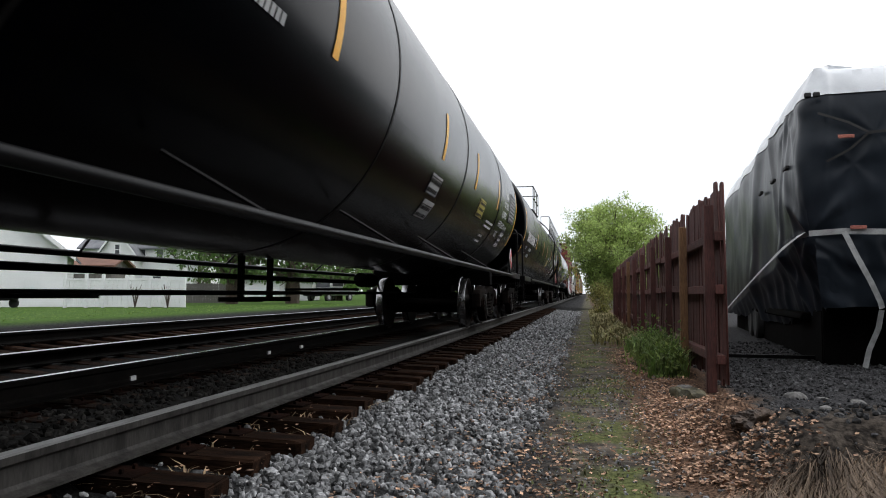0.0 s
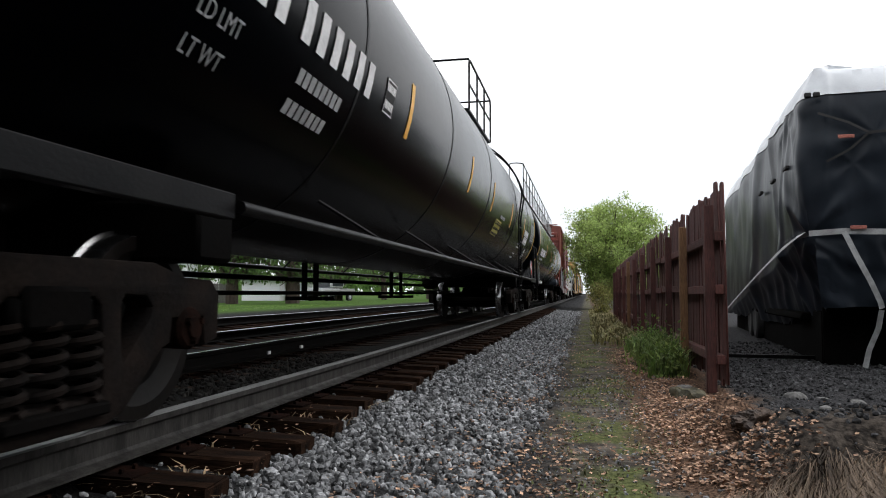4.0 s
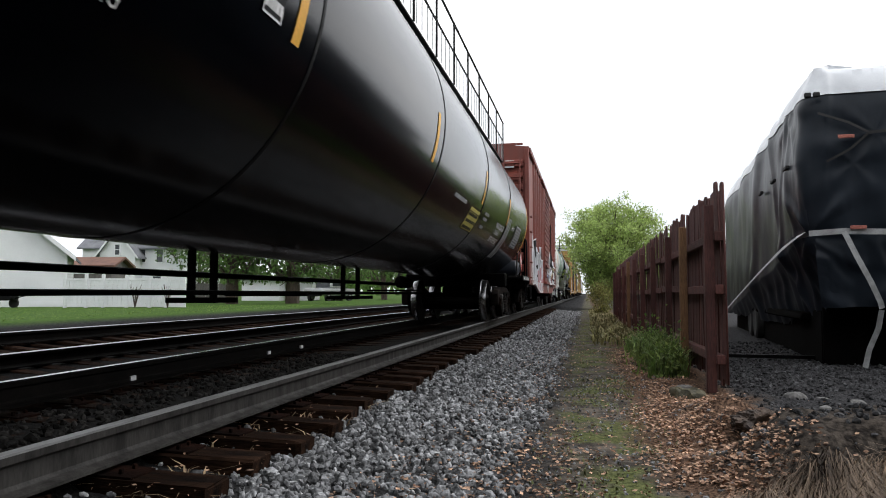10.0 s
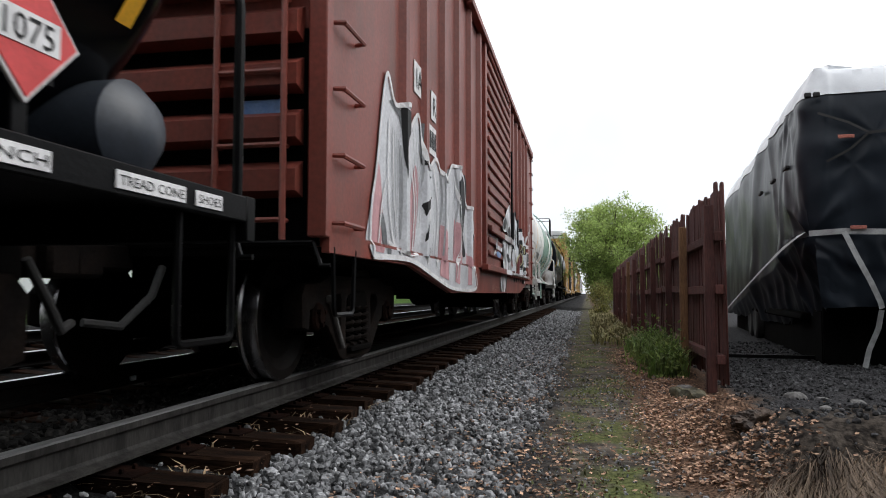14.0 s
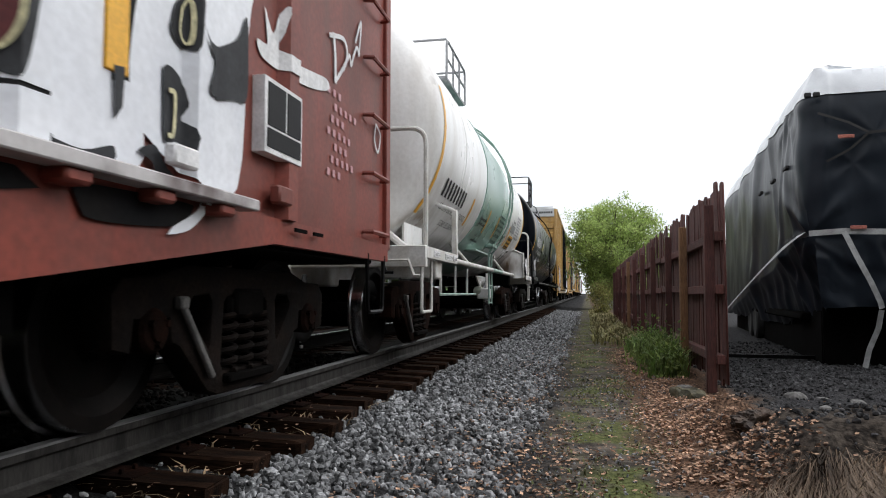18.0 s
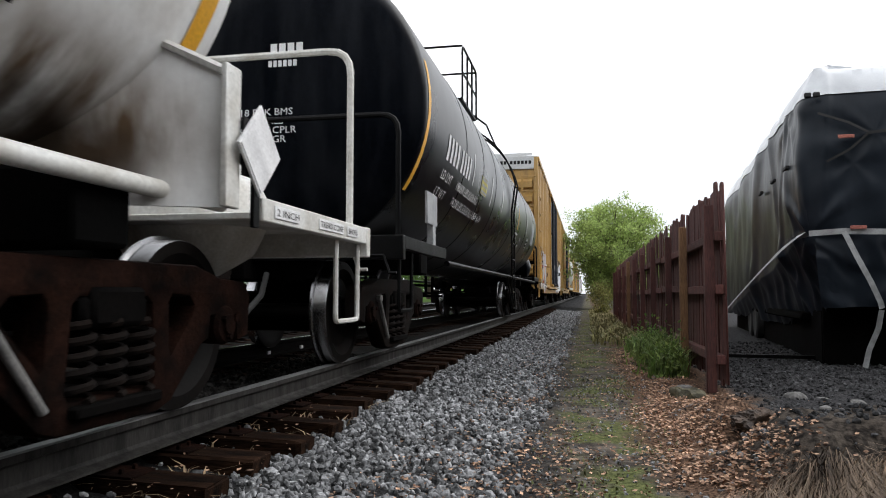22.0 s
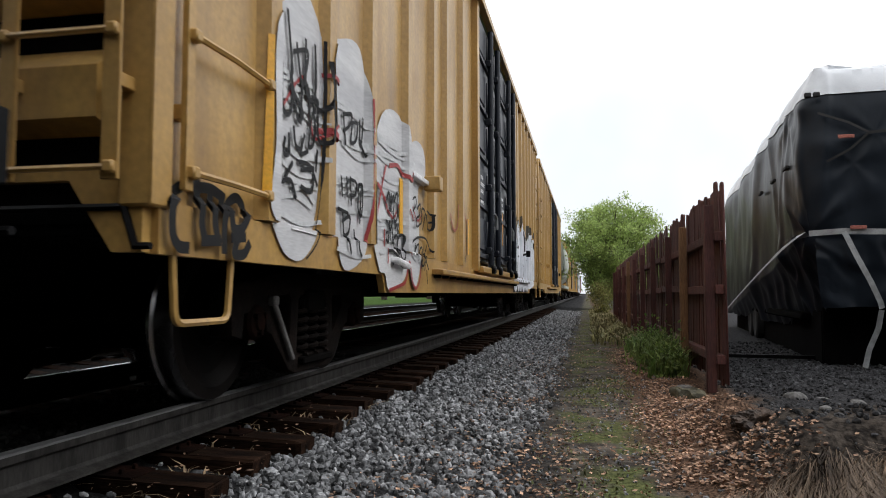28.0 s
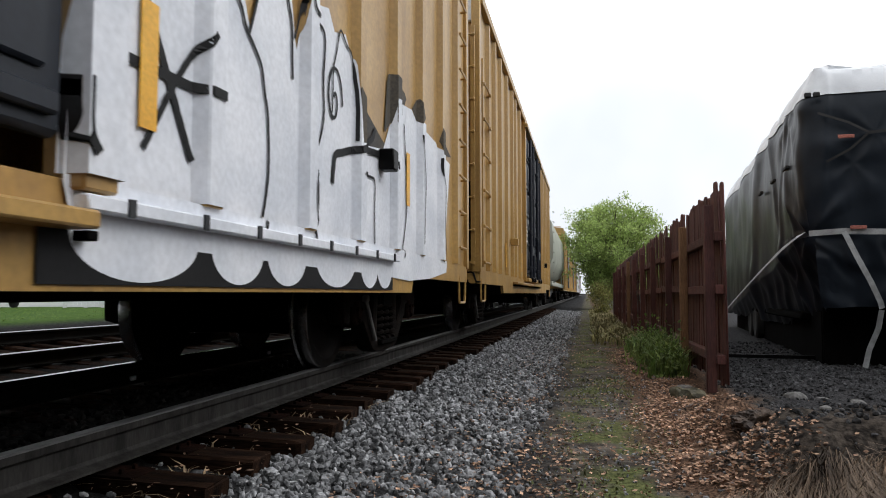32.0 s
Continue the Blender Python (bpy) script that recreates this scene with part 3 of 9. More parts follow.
def ballast():
    rng = random.Random(11)
    spots = []
    for x0, x1, y0, y1, per, lo, hi in ((-1.75, -0.30, -5.0, 2.0, 160, 0.03, 0.06), (-1.75, -0.30, 2.0, 6.5, 760, 0.022, 0.058), (-1.75, -0.30, 6.5, 14, 440, 0.028, 0.062), (-1.75, -0.25, 14, 40, 90, 0.04, 0.08), (-3.6, -2.3, 2.0, 9, 260, 0.02, 0.06), (-2.2, -1.75, 2.0, 9, 60, 0.02, 0.05)):
        for _ in range(int((x1 - x0) * (y1 - y0) * per)):
            x, y = rng.uniform(x0, x1), rng.uniform(y0, y1)
            edge = -0.42 + 0.22 * noise.noise((y * 1.1, 0, 7))
            if x > edge and rng.random() < 0.8:
                continue
            s = rng.uniform(lo, hi) * (1.25 if rng.random() < 0.1 else 1)
            spots.append((x, y, ground_z(x, y) + s * 0.12, s))
    for _ in range(900):
        x, y = rng.uniform(-0.4, 4.5), rng.uniform(2.5, 11)
        spots.append((x, y, ground_z(x, y) + 0.004, rng.uniform(0.012, 0.03)))
    for _ in range(1500):
        x, y = rng.uniform(-0.5, 0.9), rng.uniform(2.5, 9)
        spots.append((x, y, ground_z(x, y) + 0.003, rng.uniform(0.008, 0.024)))
    for _ in range(420):
        x, y = rng.gauss(1.5, 0.5), rng.gauss(4.4, 0.35)
        spots.append((x, y, ground_z(x, y) + 0.004, rng.uniform(0.012, 0.05)))
    for _ in range(2600):
        x, y = rng.uniform(1.4, 5.2), rng.uniform(4.8, 10)
        spots.append((x, y, ground_z(x, y) + 0.004, rng.uniform(0.014, 0.05)))
    for _ in range(2400):
        x, y = rng.uniform(1.35, 4.5), rng.uniform(7.5, 15)
        spots.append((x, y, ground_z(x, y) + 0.004, rng.uniform(0.02, 0.06)))
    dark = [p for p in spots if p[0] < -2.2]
    yard = [p for p in spots if p[0] > 0.95]
    spots = [p for p in spots if -2.2 <= p[0] <= 0.95]
    rocks("yard_gravel", yard, M_DARKSTONE, "dark grey gravel on the yard soil", "gravel", 4)
    rocks("oily_shaded_stones", dark, M_OILSHADE, "oily stones between the rails, darkened for the train's shade", "gravel", 3)
    rocks("ballast_gravel", spots, M_GRAVEL, "loose grey crushed stone ballast beside the track", "gravel")


ballast()

# ---- train: running gear ----
CARS, WHEELS = [], []
SHARED = {}


def side_frame_mesh():
    outer = [(-1.16, 0.60), (-1.10, 0.66), (-0.86, 0.67), (-0.62, 0.73), (0.62, 0.73), (0.86, 0.67), (1.10, 0.66), (1.16, 0.60), (1.15, 0.40), (1.06, 0.38), (1.04, 0.52), (0.74, 0.52), (0.72, 0.40), (0.66, 0.38), (0.40, 0.14), (0.30, 0.11), (-0.30, 0.11), (-0.40, 0.14), (-0.66, 0.38), (-0.72, 0.40), (-0.74, 0.52), (-1.04, 0.52), (-1.06, 0.38), (-1.15, 0.40)]
    mid = [(-0.27, 0.19), (-0.30, 0.24), (-0.27, 0.58), (-0.22, 0.62), (0.22, 0.62), (0.27, 0.58), (0.30, 0.24), (0.27, 0.19)]
    tri_r = [(0.40, 0.30), (0.37, 0.36), (0.36, 0.58), (0.40, 0.63), (0.56, 0.62), (0.62, 0.56), (0.60, 0.50)]
    tri_l = [(-y, z) for y, z in tri_r][::-1]
    return finish("side_frame", flat_shape([outer, mid, tri_r, tri_l], 0.15, 0.022), M_CAST)


def spring_mesh():
    bm = bmesh.new()
    pts = [(0.075 * math.cos(a), 0.075 * math.sin(a), 0.20 + 0.30 * a / (2 * math.pi * 5)) for a in (2 * math.pi * 5 * i / 50 for i in range(51))]
    tube(bm, pts, 0.017, 6)
    return finish("spring", bm, M_CAST)


def wheelset_mesh():
    bm = bmesh.new()
    for s in (-1, 1):
        prof = [(-0.085, 0.08), (-0.085, 0.12), (-0.03, 0.15), (-0.02, 0.30), (-0.055, 0.36), (-0.07, WHEEL_R - 0.07), (-0.07, WHEEL_R - 0.005), (-0.06, WHEEL_R), (0.04, WHEEL_R + 0.004), (0.05, WHEEL_R + 0.025), (0.07, WHEEL_R + 0.022), (0.075, WHEEL_R - 0.06), (0.05, 0.33), (0.06, 0.16), (0.09, 0.12), (0.09, 0.08)]
        start = len(bm.faces)
        lathe(bm, [(-s * a, r) for a, r in prof], 40, "X", (s * 0.75, 0, 0))
        bm.faces.ensure_lookup_table()
        for f in bm.faces[start:]:
            d = [math.hypot(v.co.y, v.co.z) for v in f.verts]
            if min(d) > WHEEL_R - 0.008:
                f.material_index = 1
    lathe(bm, [(-1.0, 0.075), (-0.66, 0.075), (0.66, 0.075), (1.0, 0.075)], 14, "X")
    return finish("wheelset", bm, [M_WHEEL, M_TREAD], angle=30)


def bearing_mesh():
    bm = lathe(bmesh.new(), [(0.0, 0.10), (0.13, 0.105), (0.15, 0.09), (0.155, 0.055), (0.17, 0.05), (0.172, 0.0)], 18, "X")
    for i in range(3):
        a = 2 * math.pi * i / 3 + 0.5
        lathe(bm, [(0.15, 0.018), (0.178, 0.018)], 6, "X", (0, 0.062 * math.cos(a), 0.062 * math.sin(a)))
    box(bm, (0.06, 0, 0.10), (0.14, 0.22, 0.08), 0.01)
    return finish("bearing", bm, M_RUST)


def truck_meshes():
    if not SHARED:
        SHARED["side_frame"] = side_frame_mesh()
        SHARED["spring"] = spring_mesh()
        SHARED["wheelset"] = wheelset_mesh()
        SHARED["bearing"] = bearing_mesh()
        bolster = boxes(((0, 0, 0.56), (2.2, 0.34, 0.16)), ((0, 0, 0.70), (0.7, 0.4, 0.14)), ((0, 0.55, 0.34), (1.5, 0.08, 0.16)), ((0, -0.55, 0.34), (1.5, 0.08, 0.16)), bevel=0.02)
        for s in (-1, 1):
            box(bolster, (s * 1.0, 0, 0.54), (0.16, 0.42, 0.13), 0.02)
            box(bolster, (s * 1.01, 0, 0.17), (0.22, 0.54, 0.05), 0.01)
        for y in (-1.3, 1.3):
            tube(bolster, [(-0.9, y * 0.6, 0.36), (0.9, y * 0.6, 0.36)], 0.035, 8)
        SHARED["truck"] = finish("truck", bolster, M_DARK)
        slack = tubes([(0, -0.72, 0.58), (0, -0.42, 0.20)], r=0.018)
        box(slack, (0, -0.71, 0.57), (0.05, 0.07, 0.06), 0.01)
        SHARED["link"] = finish("link_bar", slack, M_STONE)
    return SHARED


def truck(car, y, rust=None, turn=True):
    s = truck_meshes()
    t = piece("truck", s["truck"], car, pose(0, y, 0), "four-wheel freight truck of dark cast steel")
    for side in (-1, 1):
        f = piece("side_frame", s["side_frame"], t, pose(side * 1.0, 0, 0))
        if rust:
            f.material_slots[0].link = "OBJECT"
            f.material_slots[0].material = rust
        for k in (-0.19, 0.0, 0.19):
            piece("spring", s["spring"], t, pose(side * 1.02, k, 0))
        for k in (-0.89, 0.89):
            piece("bearing", s["bearing"], t, pose(side * 0.94, k, WHEEL_R, 0, 0, 0 if side > 0 else 180))
    piece("link_bar", s["link"], t, pose(1.10, 0, 0))
    for k in (-0.89, 0.89):
        w = piece("wheelset", s["wheelset"], t, pose(0, k, WHEEL_R))
        if turn:
            WHEELS.append((w, k))
    return t


def coupler(car, half, end, pipe=None):
    """A knuckle coupler on its shank, with the hose beside it."""
    y = end * half
    bm = boxes(((0, y + end * 0.18, 0.84), (0.16, 0.5, 0.18)), ((0.02, y + end * 0.46, 0.84), (0.30, 0.24, 0.28)), ((-0.13, y + end * 0.56, 0.84), (0.10, 0.22, 0.26)), bevel=0.025)
    c = part("coupler", bm, M_CAST, car, "rusty cast knuckle coupler")
    part("air_hose", tubes([(0.32, y, 0.78), (0.33, y + end * 0.12, 0.60), (0.26, y + end * 0.32, 0.42), (0.16, y + end * 0.52, 0.45)], r=0.025), M_RUBBER, c)
    lever = bend((1.35, y + end * 0.06, 0.92), (0.5, y + end * 0.06, 0.92), (0.2, y + end * 0.2, 1.0), 0.1)
    part("uncoupling_lever", tubes(lever, [(1.35, y + end * 0.06, 0.92), (1.40, y + end * 0.06, 0.78), (1.46, y + end * 0.06, 0.78)], r=0.014, seg=6), pipe or M_IRON, c)


def start_car(name, front, rear, label, group="cars of the freight train"):
    """A car between two places along the track, at the start of the clip."""
    mid = (front + rear) / 2
    car = thing(name, pose(TRACK_X, mid, 0), label, "railway car", group)
    CARS.append((car, mid))
    return car, (rear - front) / 2


# ---- train: tank cars ----
def tank_shell(car, half, radius, zc, material, head=0.62, seams=(), seam_mat=None, name="tank", shift=0.0):
    prof = []
    n = 12
    for i in range(n + 1):
        a = math.pi / 2 * i / n
        prof.append((-half - head * math.cos(a), radius * math.sin(a)))
    prof = prof + [(-p, r) for p, r in prof[::-1]]
    prof = [(p + shift, r) for p, r in prof]
    t = part(name, lathe(bmesh.new(), prof, 96, "Y", (0, 0, zc)), material, car)
    for y in seams:
        part("weld_seam", lathe(bmesh.new(), [(y - 0.022, radius - 0.01), (y - 0.016, radius + 0.005), (y + 0.016, radius + 0.005), (y + 0.022, radius - 0.01)], 96, "Y", (0, 0, zc)), seam_mat or material, t)
    return t


def stripe(parent, radius, zc, y, z0, z1, w=0.10, material=None, label="yellow reflective strip", name="reflective_strip"):
    return part(name, curved(bmesh.new(), radius + 0.006, zc, y, y + w, z0, z1), material or M_YELLOW, parent, label)


def platform_end(car, half, end, pipe, plate, z=1.0, reach=1.9, wide=1.5, tall=1.05, saddle=True):
    """Sill plate, step and hoop rail at one end of a tank car."""
    y0 = end * half
    ym = end * (half - reach / 2)
    p = part("end_platform", boxes(((0, end * (half - 0.55), z + 0.02), (2 * wide - 0.1, 1.1, 0.04)), bevel=0.006), plate, car)
    part("end_beam", boxes(((0, y0 - end * 0.04, z - 0.06), (2 * wide, 0.08, 0.20)), bevel=0.006), plate, p)
    for s in (-1, 1):
        part("edge_plate", boxes(((s * (wide - 0.03), ym, z - 0.02), (0.06, reach - 0.17, 0.11)), bevel=0.006), plate, p)
    box_bm = boxes(((0, ym, z - 0.16), (0.36, reach + 0.3, 0.34)), ((0, end * (half - 2.3), z - 0.08), (2.3, 0.34, 0.30)), bevel=0.02)
    part("draft_sill", box_bm, M_DARK if plate is not M_WPIPE or end > 0 else plate, car)
    for s in (-1, 1):
        x = s * (wide - 0.06)
        yh = y0 - end * (0.06 if plate is M_IRON else 0.27)
        hoop = bend((x, yh, z), (x, yh, z + tall), (s * 0.2, yh, z + tall), 0.16)
        part("hoop_rail", tubes(hoop, r=0.024), pipe, p)
        ya, yb = y0 - end * 0.10, y0 - end * 0.52
        st = tubes([*bend((x, ya, z - 0.08), (x, ya, z - 0.58), (x, (ya + yb) / 2, z - 0.58), 0.04), *bend((x, (ya + yb) / 2, z - 0.58), (x, yb, z - 0.58), (x, yb, z - 0.08), 0.04)[1:]], r=0.016, seg=6)
        part("step", st, pipe, p)
    if saddle:
        for s in (-1, 1):
            sb = flat_shape([[(-0.45, z), (0.45, z), (0.30, z + 0.85), (-0.15, z + 0.75)]], 0.03)
            part("saddle_plate", sb, plate, car, m=pose(s * (wide - 0.35), end * (half - 1.75), 0, 0, 0, 0))
    return p


def side_rail(car, half, wide, z, pipe, reach=1.9, props=(), radius=1.5, zc=2.45, r=0.03):
    for s in (-1, 1):
        ln = half - reach + 0.05
        rl = part("side_rail", tubes([(s * wide, -ln, z), (s * wide, ln, z)], r=r, seg=10), pipe, car)
        for y in props:
            a = math.asin(max(-1, min(1, (z + 0.30 - zc) / radius)))
            part("prop", tubes([(s * wide, y, z), (s * (radius * math.cos(a) + 0.12), y - 0.26, z + 0.30)], r=0.014, seg=6), pipe, rl)


def brake_gear(car, half, material=None):
    """Rods, levers, a reservoir and pipes under the middle of a car."""
    m = material or M_DARK
    part("brake_rod", tubes([(-0.45, -half + 3, 0.62), (-0.40, half - 3, 0.62)], r=0.022), m, car)
    part("brake_pipe", tubes([(-0.85, -half + 2, 0.80), (-0.85, half - 2, 0.80)], r=0.03), m, car)
    part("reservoir", lathe(bmesh.new(), [(-0.35, 0.04), (-0.32, 0.12), (0.32, 0.12), (0.35, 0.04)], 20, "Y", (-0.75, half - 4.2, 0.84)), m, car)
    for y in (-2.3, -1.9, 1.9, 2.6):
        part("hanger", boxes(((-0.62, y, 0.80), (0.06, 0.06, 0.55)), ((-0.62, y, 0.55), (0.5, 0.05, 0.05)), bevel=0.004), m, car)
    part("brake_lever", boxes(((-0.3, -1.4, 0.60), (0.9, 0.08, 0.03)), bevel=0.004), m, car)
    part("brake_lever", boxes(((-0.1, 2.9, 0.66), (0.9, 0.08, 0.03)), bevel=0.004), m, car)


def top_platform(car, y, ztop, pipe, long=2.4, rail_h=0.95, wide=0.85, z0=None):
    """Valve housing with a railed platform on top of a tank."""
    z = ztop + 0.08
    p = part("top_platform", boxes(((0, y, z), (2 * wide, long, 0.05)), bevel=0.006), pipe, car)
    part("valve_housing", lathe(bmesh.new(), [(-0.25, 0.40), (0.28, 0.40), (0.33, 0.34), (0.36, 0.0)], 24, "Z", (0, y, ztop + 0.2)), pipe, p)
    for s in (-1, 1):
        x = s * wide
        hoop = [*bend((x, y - long / 2, z), (x, y - long / 2, z + rail_h), (x, y, z + rail_h), 0.12), *bend((x, y, z + rail_h), (x, y + long / 2, z + rail_h), (x, y + long / 2, z), 0.12)[1:]]
        part("guard_rail", tubes(hoop, [(x, y - long / 2, z + rail_h * 0.5), (x, y + long / 2, z + rail_h * 0.5)], [(x, y - long / 6, z), (x, y - long / 6, z + rail_h)], [(x, y + long / 6, z), (x, y + long / 6, z + rail_h)], r=0.02, seg=6), pipe, p)
    for e in (-1, 1):
        part("end_rail", tubes([(-wide, y + e * long / 2, z + rail_h), (wide, y + e * long / 2, z + rail_h)], r=0.02, seg=6), pipe, p)
    return p


def tank_ladder(car, y, radius, zc, pipe, low=0.45, w=0.46, wide=1.5):
    """A ladder from below the side rail up over the flank of a tank."""
    reach = radius + 0.13
    first = 5.0 if wide >= radius else -math.degrees(math.acos(wide / reach))
    foot = zc - 0.2 if wide >= radius else zc + reach * math.sin(radians(first))
    lines = []
    for k in (-w / 2, w / 2):
        pts = [(wide + 0.02, y + k, low), (wide + 0.02, y + k, min(1.05, foot - 0.1)), (wide + 0.02, y + k, foot)]
        for i in range(1, 11):
            a = radians(first + (73 - first) * i / 10)
            pts.append((reach * math.cos(a), y + k, zc + reach * math.sin(a)))
        lines.append(pts)
    lad = part("ladder", tubes(*lines, r=0.02, seg=6), pipe, car)
    z = low + 0.02
    while z < foot:
        part("rung", tubes([(wide + 0.025, y - w / 2, z), (wide + 0.025, y + w / 2, z)], r=0.013, seg=6), pipe, lad)
        z += 0.32
    a = first + 4
    while a < 72:
        q = (reach * math.cos(radians(a)), zc + reach * math.sin(radians(a)))
        part("rung", tubes([(q[0], y - w / 2, q[1]), (q[0], y + w / 2, q[1])], r=0.013, seg=6), pipe, lad)
        a += 12
    return lad


def placard(car, x, y, z, number="1075", material=None, turn=0):
    """A diamond hazard placard in its holder."""
    m = pose(x, y, z, 0, 0, turn)
    p = part("placard", flat_shape([[(0, -0.21), (0.21, 0), (0, 0.21), (-0.21, 0)]], 0.012), M_WHITEP, car, "red and white diamond hazard placard", m=m)
    part("placard_field", flat_shape([[(0, -0.195), (0.195, 0), (0, 0.195), (-0.195, 0)]], 0.004), material or M_REDP, p, m=pose(0.009, 0, 0))
    if number:
        part("placard_band", flat_shape([[(-0.12, -0.05), (0.12, -0.05), (0.12, 0.05), (-0.12, 0.05)]], 0.003), M_WHITEP, p, m=pose(0.013, 0, 0))
        part("placard_number", write(bmesh.new(), number, 0.11, on_side(0.017, -0.12, -0.04)), M_BLACKP, p)
    part("placard_holder", boxes(((-0.02, 0, 0), (0.015, 0.26, 0.26)), ((-0.02, 0, -0.2), (0.02, 0.06, 0.3)), bevel=0.003), M_IRON, p)
    return p


def lines_of(car, radius, zc, y, rows, material, name="stencil", narrow=0.86):
    """Stencilled rows on a tank: (dy, z, size, text or bar count)."""
    for dy, z, size, text in rows:
        bm = bmesh.new()
        if isinstance(text, str):
            write(bm, text, size, on_tank(radius, zc, y + dy, z), narrow)
        else:
            bars(bm, text, size * 0.52, size * 0.7, size * 0.16, on_tank(radius, zc, y + dy, z))
        tagged(part(name, bm, material, car, "stencilled lettering"), kind="stuff")


def data_panel(car, radius, zc, y, z, w, h, back=None, ink=None, rows=6, frame_only=False):
    """A stencilled data block: a field with fine rows of bars."""
    p = part("data_panel", curved(bmesh.new(), radius + 0.006, zc, y, y + w, z, z + h), back or M_BLACKP, car, "stencilled data block")
    bm = bmesh.new()
    place = on_tank(radius, zc, y, z, 0.010)
    rng = random.Random(int(y * 100))
    for i in range(rows):
        v = h * (i + 0.3) / rows
        u = 0.04 * w
        while u < 0.9 * w:
            q = rng.uniform(0.06, 0.2) * w
            q = min(q, 0.96 * w - u)
            bm.faces.new([bm.verts.new(place(*c)) for c in ((u, v), (u + q, v), (u + q, v + h * 0.45 / rows), (u, v + h * 0.45 / rows))])
            u += q + 0.03 * w
    t = 0.012
    for a in ((0, 0, w, t), (0, h - t, w, h), (0, 0, t, h), (w - t, 0, w, h)):
        bm.faces.new([bm.verts.new(place(*c)) for c in ((a[0], a[1]), (a[2], a[1]), (a[2], a[3]), (a[0], a[3]))])
    tagged(part("data_text", bm, ink or M_GREYP, p), kind="stuff")
    return p


def reporting_mark(tank, radius, zc, y, z, groups, w, h, material, gap=0.045):
    """Plain bars, one for each painted character."""
    place = on_tank(radius, zc, y, z)
    u = 0.0
    for k in groups:
        for _ in range(k):
            part("mark_bar", bars(bmesh.new(), 1, w * 0.68, h, 0, lambda a, b, u=u: place(u + a, b)), material, tank)
            u += w + gap
        u += w * 0.6


def sill_text(car, x, y, z, text, size, back, ink, w):
    """A lettered strip along the edge of an end platform."""
    p = part("sill_strip", boxes(((x + 0.004, y + w / 2, z), (0.006, w, size * 1.25)), bevel=0.001), back, car, "lettered strip on the sill")
    wide = max(q[0] for q in letters(text, size)[0])
    tagged(part("strip_letters", write(bmesh.new(), text, size, on_side(x + 0.009, y + 0.015, z - size * 0.36), (w - 0.03) / wide), ink, p), kind="stuff")


def sill_strips(car, x, y, z):
    """Three lettered strips in a row along the sill."""
    for dy, w, text in ((0.0, 0.30, "2 INCH"), (0.58, 0.40, "TREAD CONE"), (1.05, 0.20, "SHOES")):
        sill_text(car, x, y + dy, z, text, 0.048, M_WHITEP, M_BLACKP, w)


# ---- train: the long gas tank cars ----
R1, ZC1 = 1.5, 2.45


def long_tank_car(front, rear, label, paint, seams, shift=0.0, inset=(1.7, 1.75), straight=8.95):
    car, half = start_car("tank_car", front, rear, label)
    tank = tank_shell(car, straight, R1, ZC1, paint, 0.5, seams, M_IRON, shift=shift)
    for e in (-1, 1):
        platform_end(car, half, e, M_IRON, M_IRON, saddle=False)
        truck(car, e * (half - inset[0 if e < 0 else 1]))
        coupler(car, half, e)
        stripe(tank, R1, ZC1, shift + e * (straight - 0.07) - 0.05, 1.62, 2.75, 0.09)
    brake_gear(car, half)
    return car, half, tank


def hazard_rows(tank, y, z=1.66):
    lines_of(tank, R1, ZC1, y, ((0, z + 0.12, 0.052, 22), (0, z + 0.05, 0.052, 21), (0.05, z - 0.10, 0.052, 9), (0.02, z - 0.18, 0.052, 12)), M_WHITEP)


# first car
car, half, tank = long_tank_car(-5.8, 16.0, "long black gas tank car with yellow strips and white stencils", M_BLACK, (-6.5, -3.2, 0.4, 3.8, 7.4), 0.74, (2.0, 2.05), 9.4)
side_rail(car, half, 1.5, 0.967, M_IRON, props=(-4.3, -1.9, 0.54, 3.2, 6.2))
for y in (-4.6, -1.04, 2.36, 4.62, 7.06):
    stripe(tank, R1, ZC1, y, 2.05, 2.55)
lines_of(tank, R1, ZC1, -2.3, ((0, 2.12, 0.11, 8), (0.05, 1.99, 0.09, 9)), M_GREYP)
data_panel(tank, R1, ZC1, 2.2, 1.68, 0.5, 0.2, M_GREYP, M_BLACKP, 2)
data_panel(tank, R1, ZC1, 2.35, 1.45, 0.5, 0.18, M_GREYP, M_BLACKP, 2)
data_panel(tank, R1, ZC1, 5.35, 1.76, 0.55, 0.26, M_PANELY, M_BLACKP, 3)
hazard_rows(tank, 6.45)
lines_of(tank, R1, ZC1, 7.85, ((0.42, 2.38, 0.16, "NON"), (0.14, 2.20, 0.16, "ODORIZED"), (0.05, 2.02, 0.16, "LIQUEFIED"), (-0.05, 1.84, 0.16, "PETROLEUM"), (0.0, 1.66, 0.16, "GAS"), (0.75, 1.84, 0.13, "FRA AIP")), M_WHITEP)
data_panel(tank, R1, ZC1, 8.9, 2.02, 0.85, 0.55, M_GREYP, M_BLACKP, 8)
data_panel(tank, R1, ZC1, 8.55, 1.53, 0.42, 0.30, M_BLACKP, M_WHITEP, 3)
placard(car, 1.44, 9.47, 1.31)
top_platform(car, 0.0, 3.95, M_IRON)

